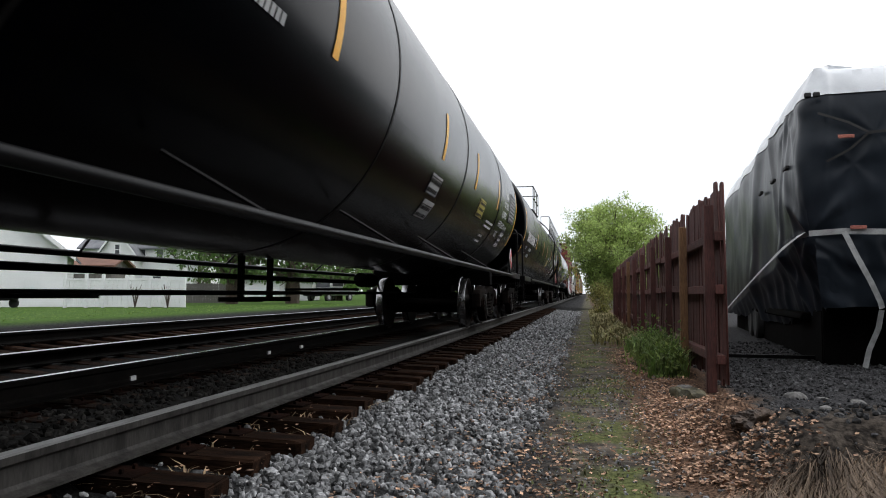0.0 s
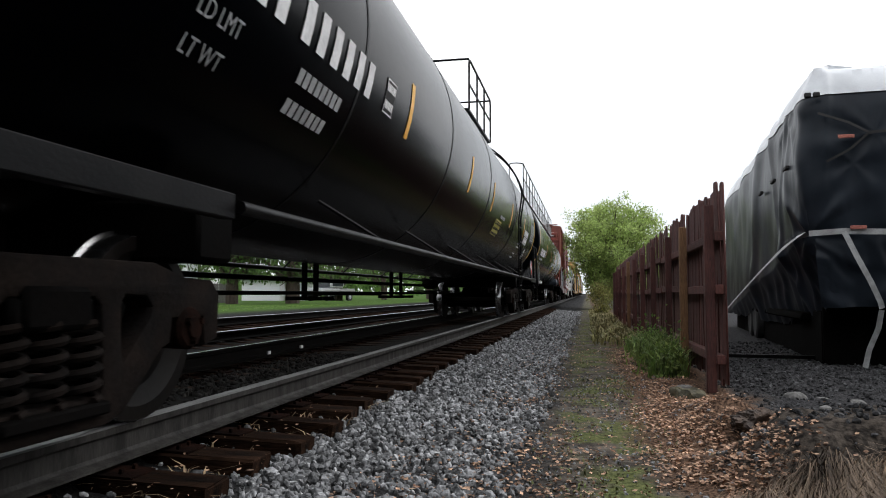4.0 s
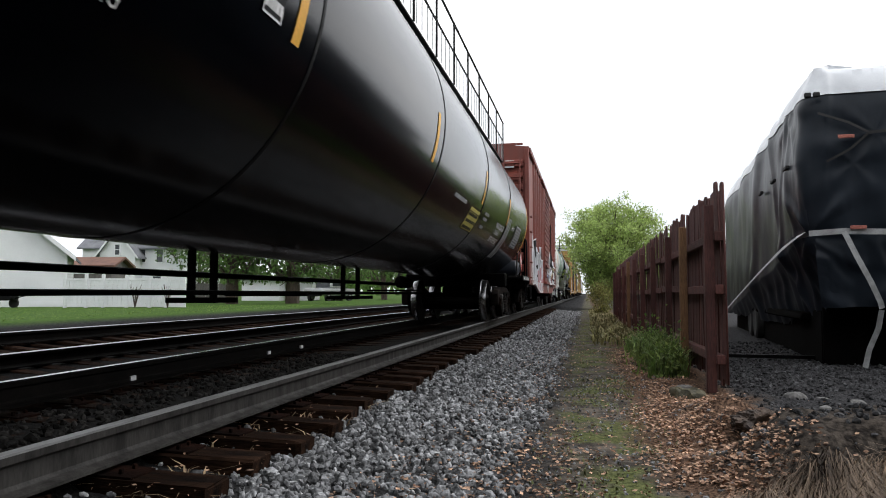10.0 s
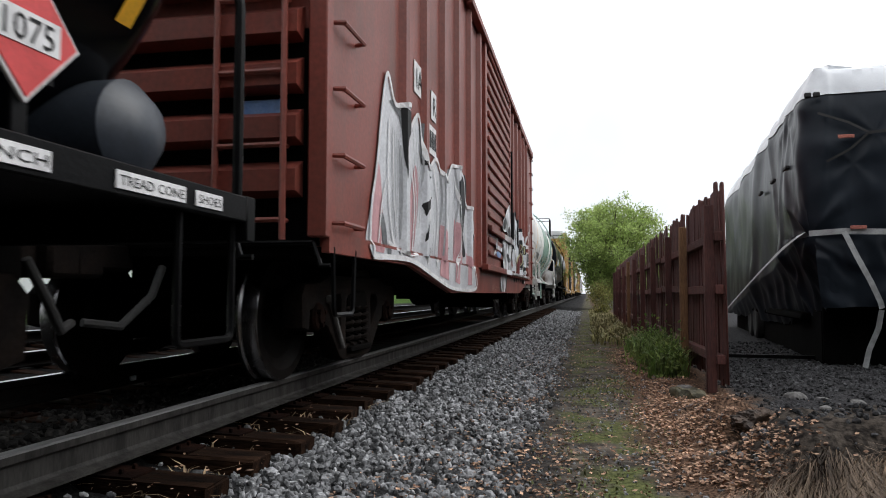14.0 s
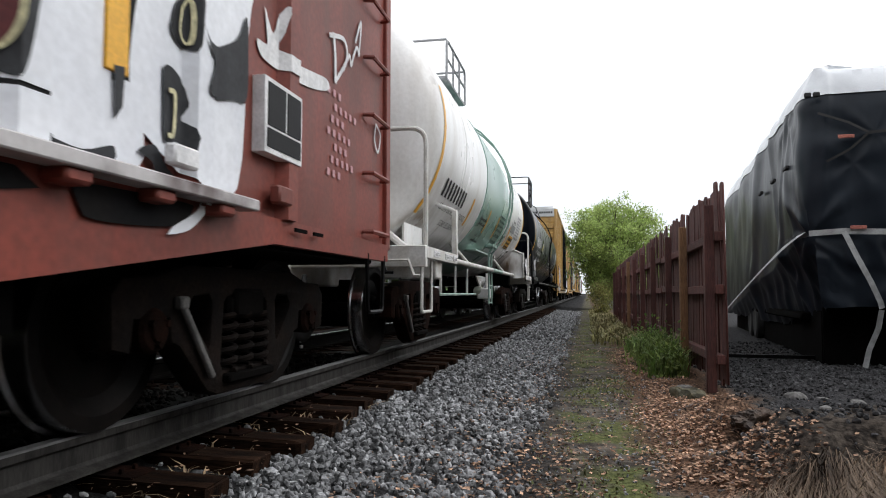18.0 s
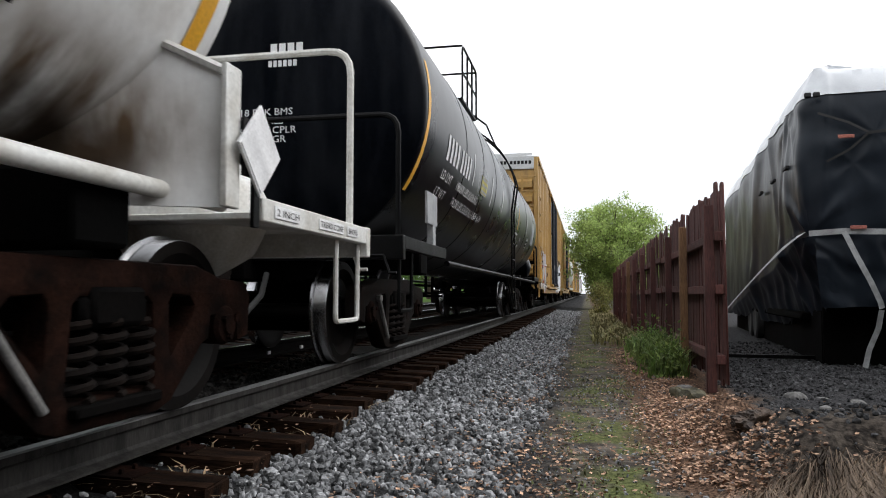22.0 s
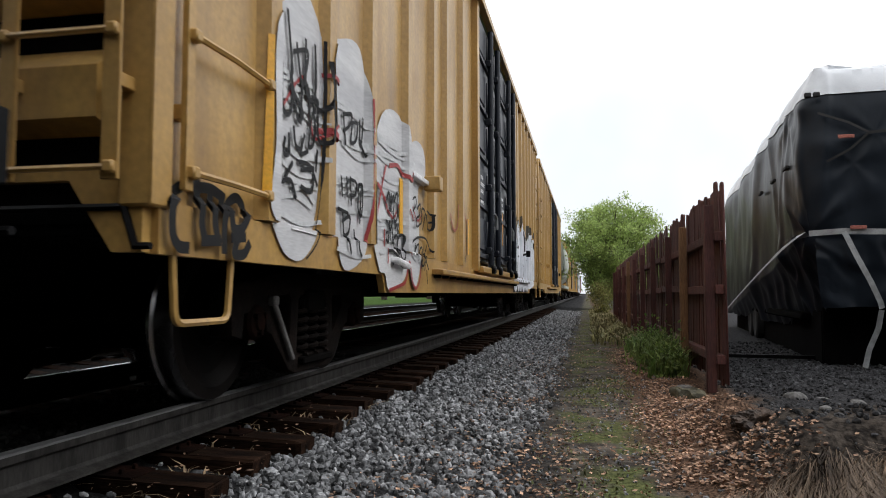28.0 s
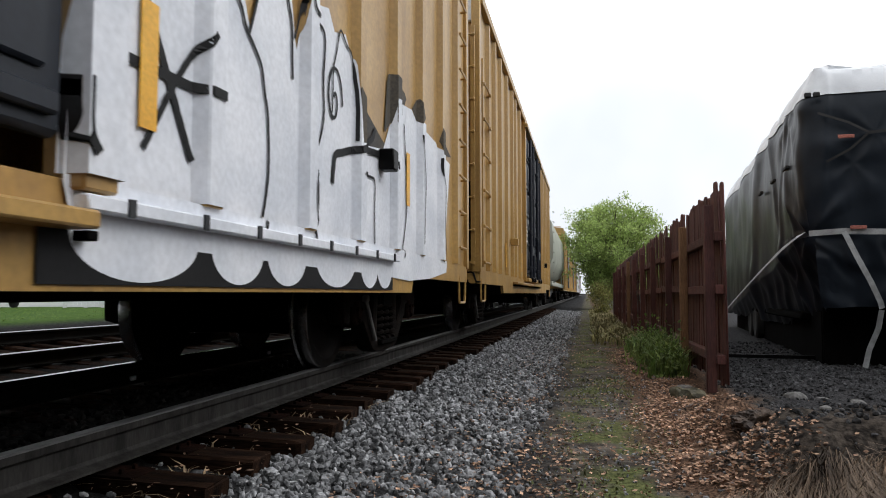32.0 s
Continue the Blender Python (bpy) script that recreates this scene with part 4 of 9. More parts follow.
# second car
car, half, tank = long_tank_car(17.28, 37.41, "long black gas tank car with a flank ladder and top platform", M_BLACK, (-6.4, -3.2, 0.1, 4.2, 7.4), 0.13, (1.3, 1.72), 9.6)
side_rail(car, half, 1.5, 0.98, M_IRON, props=(-5.9, -3.4, -1.0, 1.66, 4.2, 6.6))
for y in (-5.13, -1.78, 0.5, 3.42, 6.34):
    stripe(tank, R1, ZC1, y, 1.95, 2.42)
reporting_mark(tank, R1, ZC1, -8.44, 2.0, (4, 6), 0.18, 0.24, M_WHITEP)
lines_of(tank, R1, ZC1, -8.36, ((0, 1.80, 0.13, "LD LMT"), (1.05, 1.80, 0.13, 8), (0.0, 1.64, 0.13, "LT WT"), (1.05, 1.64, 0.13, 7)), M_GREYP)
data_panel(tank, R1, ZC1, -5.85, 2.0, 0.24, 0.26, M_BLACKP, M_WHITEP, 2)
data_panel(tank, R1, ZC1, 1.45, 1.66, 0.77, 0.27, M_PANELY, M_BLACKP, 3)
lines_of(tank, R1, ZC1, 1.88, ((0, 1.98, 0.08, 12),), M_GREYP)
hazard_rows(tank, 6.0)
data_panel(tank, R1, ZC1, 6.61, 2.04, 1.07, 0.14, M_GREYP, M_WHITEP, 1)
data_panel(tank, R1, ZC1, 6.77, 1.86, 0.91, 0.16, M_GREYP, M_WHITEP, 1)
data_panel(tank, R1, ZC1, 8.38, 2.0, 1.02, 0.52, M_GREYP, M_BLACKP, 8)
data_panel(tank, R1, ZC1, 7.89, 1.52, 0.43, 0.28, M_BLACKP, M_WHITEP, 3)
tank_ladder(car, 4.78, R1, ZC1, M_IRON)
placard(car, 1.44, 8.99, 1.31)
top_platform(car, 3.44, 3.95, M_IRON, 3.0)

# third car, with the long roof walk
car, half, tank = long_tank_car(38.42, 58.96, "glossy black gas tank car with a long railed roof walk", M_GLOSS, (-7.35, -4.5, -0.95, 2.5, 5.75), 0.37, (1.93, 2.0), 9.35)
for y in (-4.82, -1.31, 2.25, 5.61):
    stripe(tank, R1, ZC1, y, 1.95, 2.45)
reporting_mark(tank, R1, ZC1, -7.7, 1.93, (4, 5), 0.19, 0.24, M_WHITEP)
sill_strips(car, 1.5, -half + 0.6, 0.975)
sill_strips(car, 1.5, half - 1.56, 0.975)
lines_of(tank, R1, ZC1, -7.63, ((0, 1.79, 0.12, "LD LMT 163300 LB 74080 KG"), (0.0, 1.65, 0.12, "LT WT"), (0.72, 1.65, 0.12, "99700 LB 45220 KG")), M_WHITEP)
data_panel(tank, R1, ZC1, -5.19, 1.98, 0.21, 0.24, M_BLACKP, M_WHITEP, 2)
lines_of(tank, R1, ZC1, 0.31, ((0, 1.82, 0.07, 18),), M_GREYP)
data_panel(tank, R1, ZC1, 1.6, 1.54, 0.85, 0.30, M_PANELY, M_BLACKP, 3)
lines_of(tank, R1, ZC1, 2.88, ((0, 1.86, 0.07, 9), (0, 1.78, 0.07, 8), (0.05, 1.66, 0.07, 6)), M_GREYP)
lines_of(tank, R1, ZC1, 4.4, ((0.08, 1.80, 0.15, "NON-ODORIZED"), (0.2, 1.70, 0.13, "LIQUEFIED"), (0.0, 1.56, 0.15, "PETROLEUM GAS"), (2.25, 1.93, 0.14, "FRA AIP")), M_WHITEP)
for y in (5.78, 5.97, 6.2):
    part("tank_band", curved(bmesh.new(), R1 + 0.006, ZC1, y, y + 0.10, 1.34, 1.93 if y < 5.6 else 2.1), M_GREYP, tank, "pale grey painted band")
data_panel(tank, R1, ZC1, 7.44, 1.64, 1, 0.46, M_GREYP, M_BLACKP, 8)
for s in (-1, 1):
    for e in (-1, 1):
        part("sill_brace", flat_shape([[(0, 1.0), (0.10, 1.0), (0.42 * 1, 1.55), (0.34, 1.55)]], 0.03), M_GREYP if e < 0 else M_IRON, car, m=pose(s * 1.38, e * (half - 2.3), 0, 0, 0, 0 if e > 0 else 180))
placard(car, 1.40, half - 1.25, 1.36)
part("end_reservoir", lathe(bmesh.new(), [(-0.95, 0.03), (-0.93, 0.12), (-0.85, 0.20), (0.85, 0.20), (0.93, 0.12), (0.95, 0.03)], 28, "X", (0.36, half - 0.5, 1.245)), mat("blue_grey_paint", (0.035, 0.042, 0.055), (0.05, 0.058, 0.07), rough=0.4, scale=3, fine=40, bump=0.03, amount=0.15), car, "dark blue-grey brake reservoir")
walk_z = 3.80
wk = part("roof_walk", boxes(((0.79, -0.35, walk_z), (0.40, 18.5, 0.03)), bevel=0.006), M_IRON, car, "long steel grating walk")
for i in range(15):
    y = -9.5 + i * 1.31
    part("walk_bracket", boxes(((0.82, y, walk_z - 0.06), (0.26, 0.03, 0.08)), bevel=0.003), M_IRON, wk)
    part("rail_post", tubes([(1.0, y, walk_z), (1.0, y, walk_z + 0.95)], r=0.016, seg=6), M_IRON, wk)
part("guard_rail", tubes([(1.0, -9.5, walk_z + 0.5), (1.0, 8.9, walk_z + 0.5)], r=0.016, seg=6), M_IRON, wk)
part("guard_rail", tubes([*bend((0.55, -9.5, walk_z), (0.55, -9.5, walk_z + 1.0), (0.8, -9.5, walk_z + 1.0), 0.1), *bend((0.8, -9.5, walk_z + 1.0), (1.0, -9.5, walk_z + 0.97), (1.0, -9.0, walk_z + 0.95), 0.1)[1:], (1.0, 8.9, walk_z + 0.95)], r=0.018, seg=6), M_IRON, wk)
mesh_bm = bmesh.new()
for i in range(62):
    y = -9.5 + i * 0.3
    tube(mesh_bm, [(1.0, y, walk_z + 0.02), (1.0, y, walk_z + 0.5)], 0.006, 4)
tagged(part("mesh_guard", mesh_bm, M_GREYP, wk, "wire mesh guard"), kind="stuff")
part("roof_dome", lathe(bmesh.new(), [(-0.25, 0.5), (0.45, 0.5), (0.5, 0.44), (0.52, 0)], 28, "Z", (0, 0.2, 4.0)), M_IRON, car)
lad = part("end_ladder", tubes([(0.55, -half + 0.12, 1.05), (0.55, -half + 0.25, 2.6), (0.72, -half + 0.6, 3.9)], [(1.0, -half + 0.12, 1.05), (1.0, -half + 0.25, 2.6), (1.0, -half + 0.6, 3.9)], r=0.024, seg=6), M_IRON, car)
for i in range(8):
    z = 1.35 + 0.33 * i
    y = -half + 0.13 + 0.13 * min(1, (z - 1.05) / 1.55) + 0.35 * max(0, (z - 2.6) / 1.3)
    part("rung", tubes([(0.56, y, z), (1.0, y, z)], r=0.014, seg=6), M_IRON, lad)


# ---- train: the short white and green tank car ----
car, half = start_car("tank_car", 77.66, 90.56, "white tank car with pale green middle and white pipe rails")
R2, ZC2 = 1.45, 2.45
M_STAINED = stained(mat("stained_white_tank_paint", (0.84, 0.84, 0.84), (0.76, 0.76, 0.75), rough=0.3, scale=0.9, fine=25, bump=0.03, amount=0.05, dust=(0.36, 0.31, 0.25), dust_amount=0.4, graze=(0.2, 1.0)), (
    ((0.72, -5.7, 2.0), (0.34, 0.9, 1.1), (0.42, 0.34, 0.25), 0.8, (5, 1, 0.4)),
    ((0.72, -5.7, 1.85), (0.12, 0.9, 0.85), (0.08, 0.048, 0.026), 2.2, (7, 1, 0.5)),
    ((1.1, 3.9, 1.30), (1.0, 1.3, 0.42), (0.13, 0.085, 0.05), 1.3, (1, 3, 0.6)),
    ((0.75, 4.25, 1.12), (0.62, 0.5, 0.42), (0.09, 0.06, 0.038), 1.7, (1, 1, 1)),
    ((0.9, 3.3, 1.20), (0.75, 1.9, 0.36), (0.028, 0.02, 0.014), 2.0, (1, 1.5, 0.8)),
    ((1.1, -2.2, 1.15), (1.0, 2.6, 0.28), (0.16, 0.135, 0.11), 1.1, (1, 2.5, 0.8)),
    ((1.1, -4.9, 1.35), (0.9, 0.9, 0.40), (0.22, 0.17, 0.12), 1.0, (2, 2, 0.6))))
tank = tank_shell(car, 4.98, R2, ZC2, M_STAINED, 0.6, (-3.8, 3.3), M_WTANK, shift=-0.36)
part("tank_jacket", lathe(bmesh.new(), [(-1.86, R2 - 0.02), (-1.85, R2 + 0.012), (1.26, R2 + 0.012), (1.27, R2 - 0.02)], 96, "Y", (0, 0, ZC2)), M_GTANK, tank, "pale green painted band")
for e in (-1, 1):
    platform_end(car, half, e, M_WPIPE, M_WPIPE, z=1.02, reach=1.75, saddle=False, tall=1.2)
    truck(car, e * (half - (1.55 if e < 0 else 2.1)), M_RUST)
    coupler(car, half, e, M_WPIPE)
    stripe(tank, R2, ZC2, -0.36 + e * 4.91 - 0.05, 1.5, 2.9, 0.11)
    for s in (-1, 1):
        if e > 0:
            bm = bmesh.new()
            for x, z in ((1.45, 0.98), (1.45, 1.54), (1.19, 1.66), (0.9, 1.45), (0.3, 1.2), (0.3, 0.98)):
                y = 4.55 - 0.5 * (1.45 - x)
                bm.verts.new((s * x, y, z)), bm.verts.new((s * x, y + 0.03, z))
            v = list(bm.verts)
            bm.faces.new(v[0::2])
            bm.faces.new(v[1::2][::-1])
            for k in range(6):
                bm.faces.new((v[2 * k], v[2 * k + 1], v[(2 * k + 3) % 12], v[(2 * k + 2) % 12]))
            bmesh.ops.recalc_face_normals(bm, faces=bm.faces)
            web = part("bolster_web", bm, M_STAINED, car, smooth=False)
            part("web_flange", boxes(((s * 1.45, 4.56, 1.29), (0.03, 0.13, 0.62)), bevel=0.006), M_WPIPE, web)
            part("web_cap", tubes([(s * 1.14, 4.38, 1.70), (s * 1.46, 4.54, 1.56)], r=0.022, seg=6), M_WPIPE, web)
            part("sill_web", flat_shape([[(2.43, 1.0), (4.1, 1.0), (3.5, 0.70), (3.12, 0.70)]], 0.03), M_WTANK, car, m=pose(s * 0.6, 0, 0))
            part("hanger_plate", boxes(((s * 1.0, 1.30, 0.86), (0.02, 0.20, 0.30)), bevel=0.004), M_WTANK, car)
            part("valve_box", boxes(((s * 1.0, 0.90, 0.61), (0.24, 0.27, 0.20)), ((s * 1.0, 1.13, 0.60), (0.14, 0.2, 0.13)), bevel=0.02), M_WTANK, car)
            continue
        part("saddle_plate", boxes(((s * 0.98, -4.85, 1.27), (0.03, 0.85, 0.46)), bevel=0.006), M_WTANK, car)
        bk = part("post_brace", boxes(((s * 1.45, e * 4.68, 1.30), (0.06, 0.10, 0.56)), bevel=0.006), M_WPIPE, car)
        part("bracket_bar", tubes([(s * 1.45, e * 4.68, 1.57), (s * 1.10, e * 4.62, 1.72)], r=0.024, seg=8), M_WPIPE, bk)
        part("bracket_pad", boxes(((s * 1.12, e * 4.62, 1.73), (0.05, 0.30, 0.22)), bevel=0.02), M_WTANK, bk)
        part("corner_brace", tubes([(s * 1.25, e * (half - 0.25), 1.05), (s * 0.35, e * (half - 0.45), 1.75)], r=0.035), M_WPIPE, car)
part("side_rail", tubes([(1.2, -half + 1.5, 1.05), (1.2, 0.6, 1.05)], r=0.04, seg=10), M_WPIPE, car)
part("side_rail", tubes([(1.2, 0.6, 1.05), (1.2, 2.1, 1.05)], r=0.04, seg=10), M_GPIPE, car, "pale green pipe rail")
part("side_rail", tubes([(1.2, 2.1, 1.05), (1.2, half - 1.5, 1.05)], r=0.04, seg=10), M_WPIPE, car)
for y in (-2.18, 2.62):
    pr = part("prop", tubes([(1.2, y, 1.05), (0.95, y - 0.25, 1.38)], r=0.032, seg=10), M_WPIPE, car)
    part("prop_pad", boxes(((0.98, y - 0.25, 1.40), (0.10, 0.14, 0.09)), bevel=0.01), M_WPIPE, pr)
part("shelf_angle", boxes(((1.02, -0.1, 1.34), (0.26, 1.95, 0.03)), bevel=0.004), M_GPIPE, car)
reporting_mark(tank, R2, ZC2, -4.71, 1.77, (8,), 0.14, 0.22, M_BLACKP)
sill_strips(car, 1.5, -half + 0.35, 1.0)
sill_strips(car, 1.5, half - 1.55, 1.0)
lines_of(tank, R2, ZC2, -4.52, ((0, 1.64, 0.12, "LD LMT 207800 LB 94250 KG"), (0.50, 1.49, 0.12, "55200 LB 25050 KG")), M_BLACKP, narrow=1.16)
stripe(tank, R2, ZC2, -2.70, 1.60, 1.98)
for y in (-1.02, 0.16):
    stripe(tank, R2 + 0.012, ZC2, y, 1.63, 2.0, 0.09)
for y in (2.14,):
    stripe(tank, R2, ZC2, y, 1.62, 2.0, 0.12)
lines_of(tank, R2 + 0.012, ZC2, -1.72, ((0, 1.79, 0.06, 17), (0.04, 1.72, 0.06, 16), (0.27, 1.56, 0.08, "CONSULT OWNER"), (0.27, 1.48, 0.055, 18)), M_BLACKP)
lines_of(tank, R2 + 0.012, ZC2, 0.26, ((0, 2.02, 0.06, 20), (0.05, 1.94, 0.06, 19), (0, 1.86, 0.06, 21), (0.04, 1.78, 0.06, 18), (0.1, 1.68, 0.09, 12), (0.14, 1.57, 0.09, 11)), mat("dark_green_stencil_paint", (0.03, 0.07, 0.06), (0.05, 0.10, 0.085), rough=0.6))
lines_of(tank, R2, ZC2, 1.42, ((0, 1.76, 0.06, 13), (0.05, 1.68, 0.06, 10), (0.0, 1.5, 0.06, 7), (0.0, 1.42, 0.06, 9)), M_BLACKP)
data_panel(tank, R2, ZC2, 2.47, 1.60, 0.7, 0.26, M_YELLOW, M_BLACKP, 3)
data_panel(tank, R2, ZC2, 2.35, 1.92, 0.73, 0.16, M_GREYP, M_GREYP, 1)
lines_of(tank, R2, ZC2, 2.54, ((0, 2.10, 0.14, "FRA AIP"), (0.9, 1.55, 0.06, 6), (0.9, 1.45, 0.06, 5)), M_BLACKP)
data_panel(tank, R2, ZC2, 3.22, 1.85, 0.82, 0.5, M_WHITEP, M_GREYP, 8)
tank_ladder(car, 0.62, R2, ZC2, M_GPIPE, 0.42, 0.40, 1.14)
part("ladder_bracket", boxes(((1.15, 0.55, 1.50), (0.24, 0.6, 0.05)), bevel=0.004), M_GPIPE, car)
part("end_reservoir", lathe(bmesh.new(), [(-0.95, 0.02), (-0.92, 0.16), (-0.82, 0.30), (-0.62, 0.40), (0.62, 0.40), (0.82, 0.30), (0.92, 0.16), (0.95, 0.02)], 32, "X", (0, half - 0.52, 1.12)), M_WPIPE, car, "white rounded reservoir on the end platform")
placard(car, 1.50, 4.74, 1.26, "", M_WHITEP)
part("brake_cylinder", lathe(bmesh.new(), [(-0.2, 0.03), (-0.17, 0.09), (0.14, 0.09), (0.2, 0.04)], 20, "Y", (0.9, 0.95, 0.66)), M_BEIGE, car)
brake_gear(car, half, M_IRON)
for y in (-3.3, -2.2, -1.1):
    part("hanger_pipe", tubes([(1.0, y, 1.02), (1.0, y, 0.58)], r=0.02, seg=6), M_WPIPE, car)
part("lower_pipe", tubes([(1.0, -3.4, 0.60), (1.0, -0.2, 0.60)], r=0.02, seg=6), M_GPIPE, car)
top_platform(car, -1.25, ZC2 + R2, M_GREYP, 1.7, 0.6)


# ---- train: the worn black tank car ----
car, half = start_car("tank_car", 91.46, 108.16, "worn black tank car with white stencils and end reservoir")
R3, ZC3 = 1.5, 2.45
tank = tank_shell(car, 7.43, R3, ZC3, M_BLACKW, 0.4, (-5.17, -3.65, -2.2, 0.83, 3.9, 6.1), M_IRON)
for e in (-1, 1):
    platform_end(car, half, e, M_IRON, M_IRON, z=1.05, saddle=False)
    truck(car, e * (half - (1.4 if e < 0 else 2.68)))
    coupler(car, half, e)
    stripe(tank, R3, ZC3, e * 7.36 - 0.05, 1.60, 2.85, 0.10)
side_rail(car, half, 1.5, 0.93, M_IRON, props=())
reporting_mark(tank, R3, ZC3, -6.34, 2.08, (4, 4), 0.15, 0.28, M_WHITEP)
lines_of(tank, R3, ZC3, -6.35, ((0, 1.88, 0.155, "LD LMT"), (0.9, 1.88, 0.155, "188800 LBS 85650 KG"), (0.0, 1.70, 0.155, "LT WT"), (0.98, 1.70, 0.155, "74200 LBS 33650 KG NEW 6-79")), M_WHITEP, narrow=1.14)
stripe(tank, R3, ZC3, -4.52, 2.06, 2.48, 0.05, M_WHITEP, "white strip")
data_panel(tank, R3, ZC3, -3.78, 2.06, 0.57, 0.26, M_PANELY, M_GREYP, 3)
for y, z0, z1 in ((1.92, 2.02, 2.5), (-1.2, 2.05, 2.45), (4.15, 2.04, 2.46), (-2.68, 2.0, 2.45)):
    stripe(tank, R3, ZC3, y, z0, z1, 0.08, M_YELLOW if 1.5 < y < 3 else M_WHITEP)
lines_of(tank, R3, ZC3, 1.62, ((0, 1.92, 0.07, 15), (0, 1.83, 0.07, 14), (1.4, 1.86, 0.09, 2), (1.3, 1.72, 0.07, 6), (1.35, 1.64, 0.07, 5)), M_WHITEP)
data_panel(tank, R3, ZC3, 4.57, 1.76, 0.35, 0.3, M_BLACKP, M_WHITEP, 3)
data_panel(tank, R3, ZC3, 5.72, 1.95, 0.74, 0.6, M_GREYP, M_GREYP, 8)
part("side_plate", boxes(((1.42, -6.92, 1.46), (0.03, 0.46, 0.32)), ((1.40, -6.83, 1.18), (0.07, 0.12, 0.3)), bevel=0.006), M_GREYP, car)
for text, z in (("NO 18 BRK BMS", 2.26), ("36\" STL WHLS", 2.175), ("SE60CHTQ CPLR", 2.09), ("MK 50 DFT GR", 2.005), ("SPRGS D-5", 1.92)):
    part("end_stencil", write(bmesh.new(), text, 0.092, on_end(-half + 0.50, -0.41, z), 1.12), M_WHITEP, tank, "stencilled lettering")
part("end_mark", bars(bmesh.new(), 4, 0.065, 0.10, 0.02, on_end(-half + 0.52, 0.08, 2.84)), M_WHITEP, tank)
part("end_mark", bars(bmesh.new(), 6, 0.035, 0.06, 0.014, on_end(-half + 0.52, 0.06, 2.72)), M_WHITEP, tank)
tank_ladder(car, 0.33, R3, ZC3, M_IRON, 0.30)
part("ladder_brace", tubes([(1.52, -0.8, 0.93), (1.52, 0.1, 0.32)], [(1.52, -0.35, 0.93), (1.52, 0.54, 0.32)], r=0.018, seg=6), M_IRON, car)
brake_gear(car, half)
for y in (-2.95, -1.11, 0.18):
    part("frame_hanger", tubes([(-1.2, y - 0.35, 0.98), (-1.2, y - 0.35, 0.45), (-1.2, y + 0.35, 0.45), (-1.2, y + 0.35, 0.98)], r=0.03, seg=6), M_DARK, car)
part("end_reservoir", lathe(bmesh.new(), [(-0.95, 0.04), (-0.9, 0.22), (-0.84, 0.29), (0.84, 0.29), (0.9, 0.22), (0.95, 0.04)], 28, "X", (0.35, half - 0.5, 1.40)), M_BLACKW, car, "black brake reservoir")
top_platform(car, -0.92, 3.95, M_IRON, 1.6)
part("roof_pipe", tubes([(0.7, -0.1, 4.2), (0.95, 0.6, 4.1), (1.1, 1.2, 3.7)], r=0.02, seg=6), M_IRON, car)


# ---- train: boxcars ----
def end_wall(car, y, e, half_w, z0, z1, material, ribs=9, base=None):
    bm = boxes(((0, y - e * 0.03, (z0 + z1) / 2), (2 * half_w - 0.04, 0.06, z1 - z0)), bevel=0.004)
    w = part("end_wall", bm, material, car)
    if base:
        part("dark_panel", boxes(((0, y + e * 0.004, (z0 + 2.25) / 2), (2 * half_w - 0.06, 0.01, 2.25 - z0))), base, w, "near-black lower panel behind the ribs")
    gap = (z1 - z0 - 0.5) / ribs
    for i in range(ribs):
        z = z0 + 0.25 + gap * (i + 0.5)
        bm = bmesh.new()
        a = [(-0.36 * gap, 0), (-0.26 * gap, 0.13), (0.14 * gap, 0.13), (0.36 * gap, 0)]
        vs = [[bm.verts.new((x, y + e * d, z + dz)) for dz, d in a] for x in (-half_w + 0.14, half_w - 0.14)]
        for j in range(3):
            bm.faces.new((vs[0][j], vs[0][j + 1], vs[1][j + 1], vs[1][j]))
        bm.faces.new(vs[0])
        bm.faces.new(vs[1][::-1])
        part("rib", bm, material, w)
    return w


def ladder_flat(car, name, x, y, w, z0, z1, n, material, on="side", r=0.014):
    """Grab irons on a flat side (along y), or a ladder on an end (along x)."""
    owner, kind = car, "grab_iron"
    if on == "end":
        owner, kind = part(name, tubes([(x, y - 0.07, z0 - 0.12), (x, y - 0.07, z1 + 0.12)], [(x + w, y - 0.07, z0 - 0.12), (x + w, y - 0.07, z1 + 0.12)], r=0.02, seg=6), material, car), "rung"
    for k in range(n):
        z = z0 + (z1 - z0) * k / max(1, n - 1)
        if on == "side":
            line = [(x, y, z), (x + 0.07, y + 0.02, z), (x + 0.07, y + w - 0.02, z), (x, y + w, z)]
        else:
            line = [(x, y, z), (x + 0.02, y - 0.07, z), (x + w - 0.02, y - 0.07, z), (x + w, y, z)]
        part(kind, tubes(line, r=r, seg=6), material, owner)


def stirrup(car, x, y, z, material, w=0.42, drop=0.28):
    return part("stirrup_step", tubes(bend((x, y, z), (x, y + 0.03, z - drop), (x, y + w / 2, z - drop), 0.05), bend((x, y + w / 2, z - drop), (x, y + w - 0.03, z - drop), (x, y + w, z), 0.05), r=0.016, seg=6), material, car)


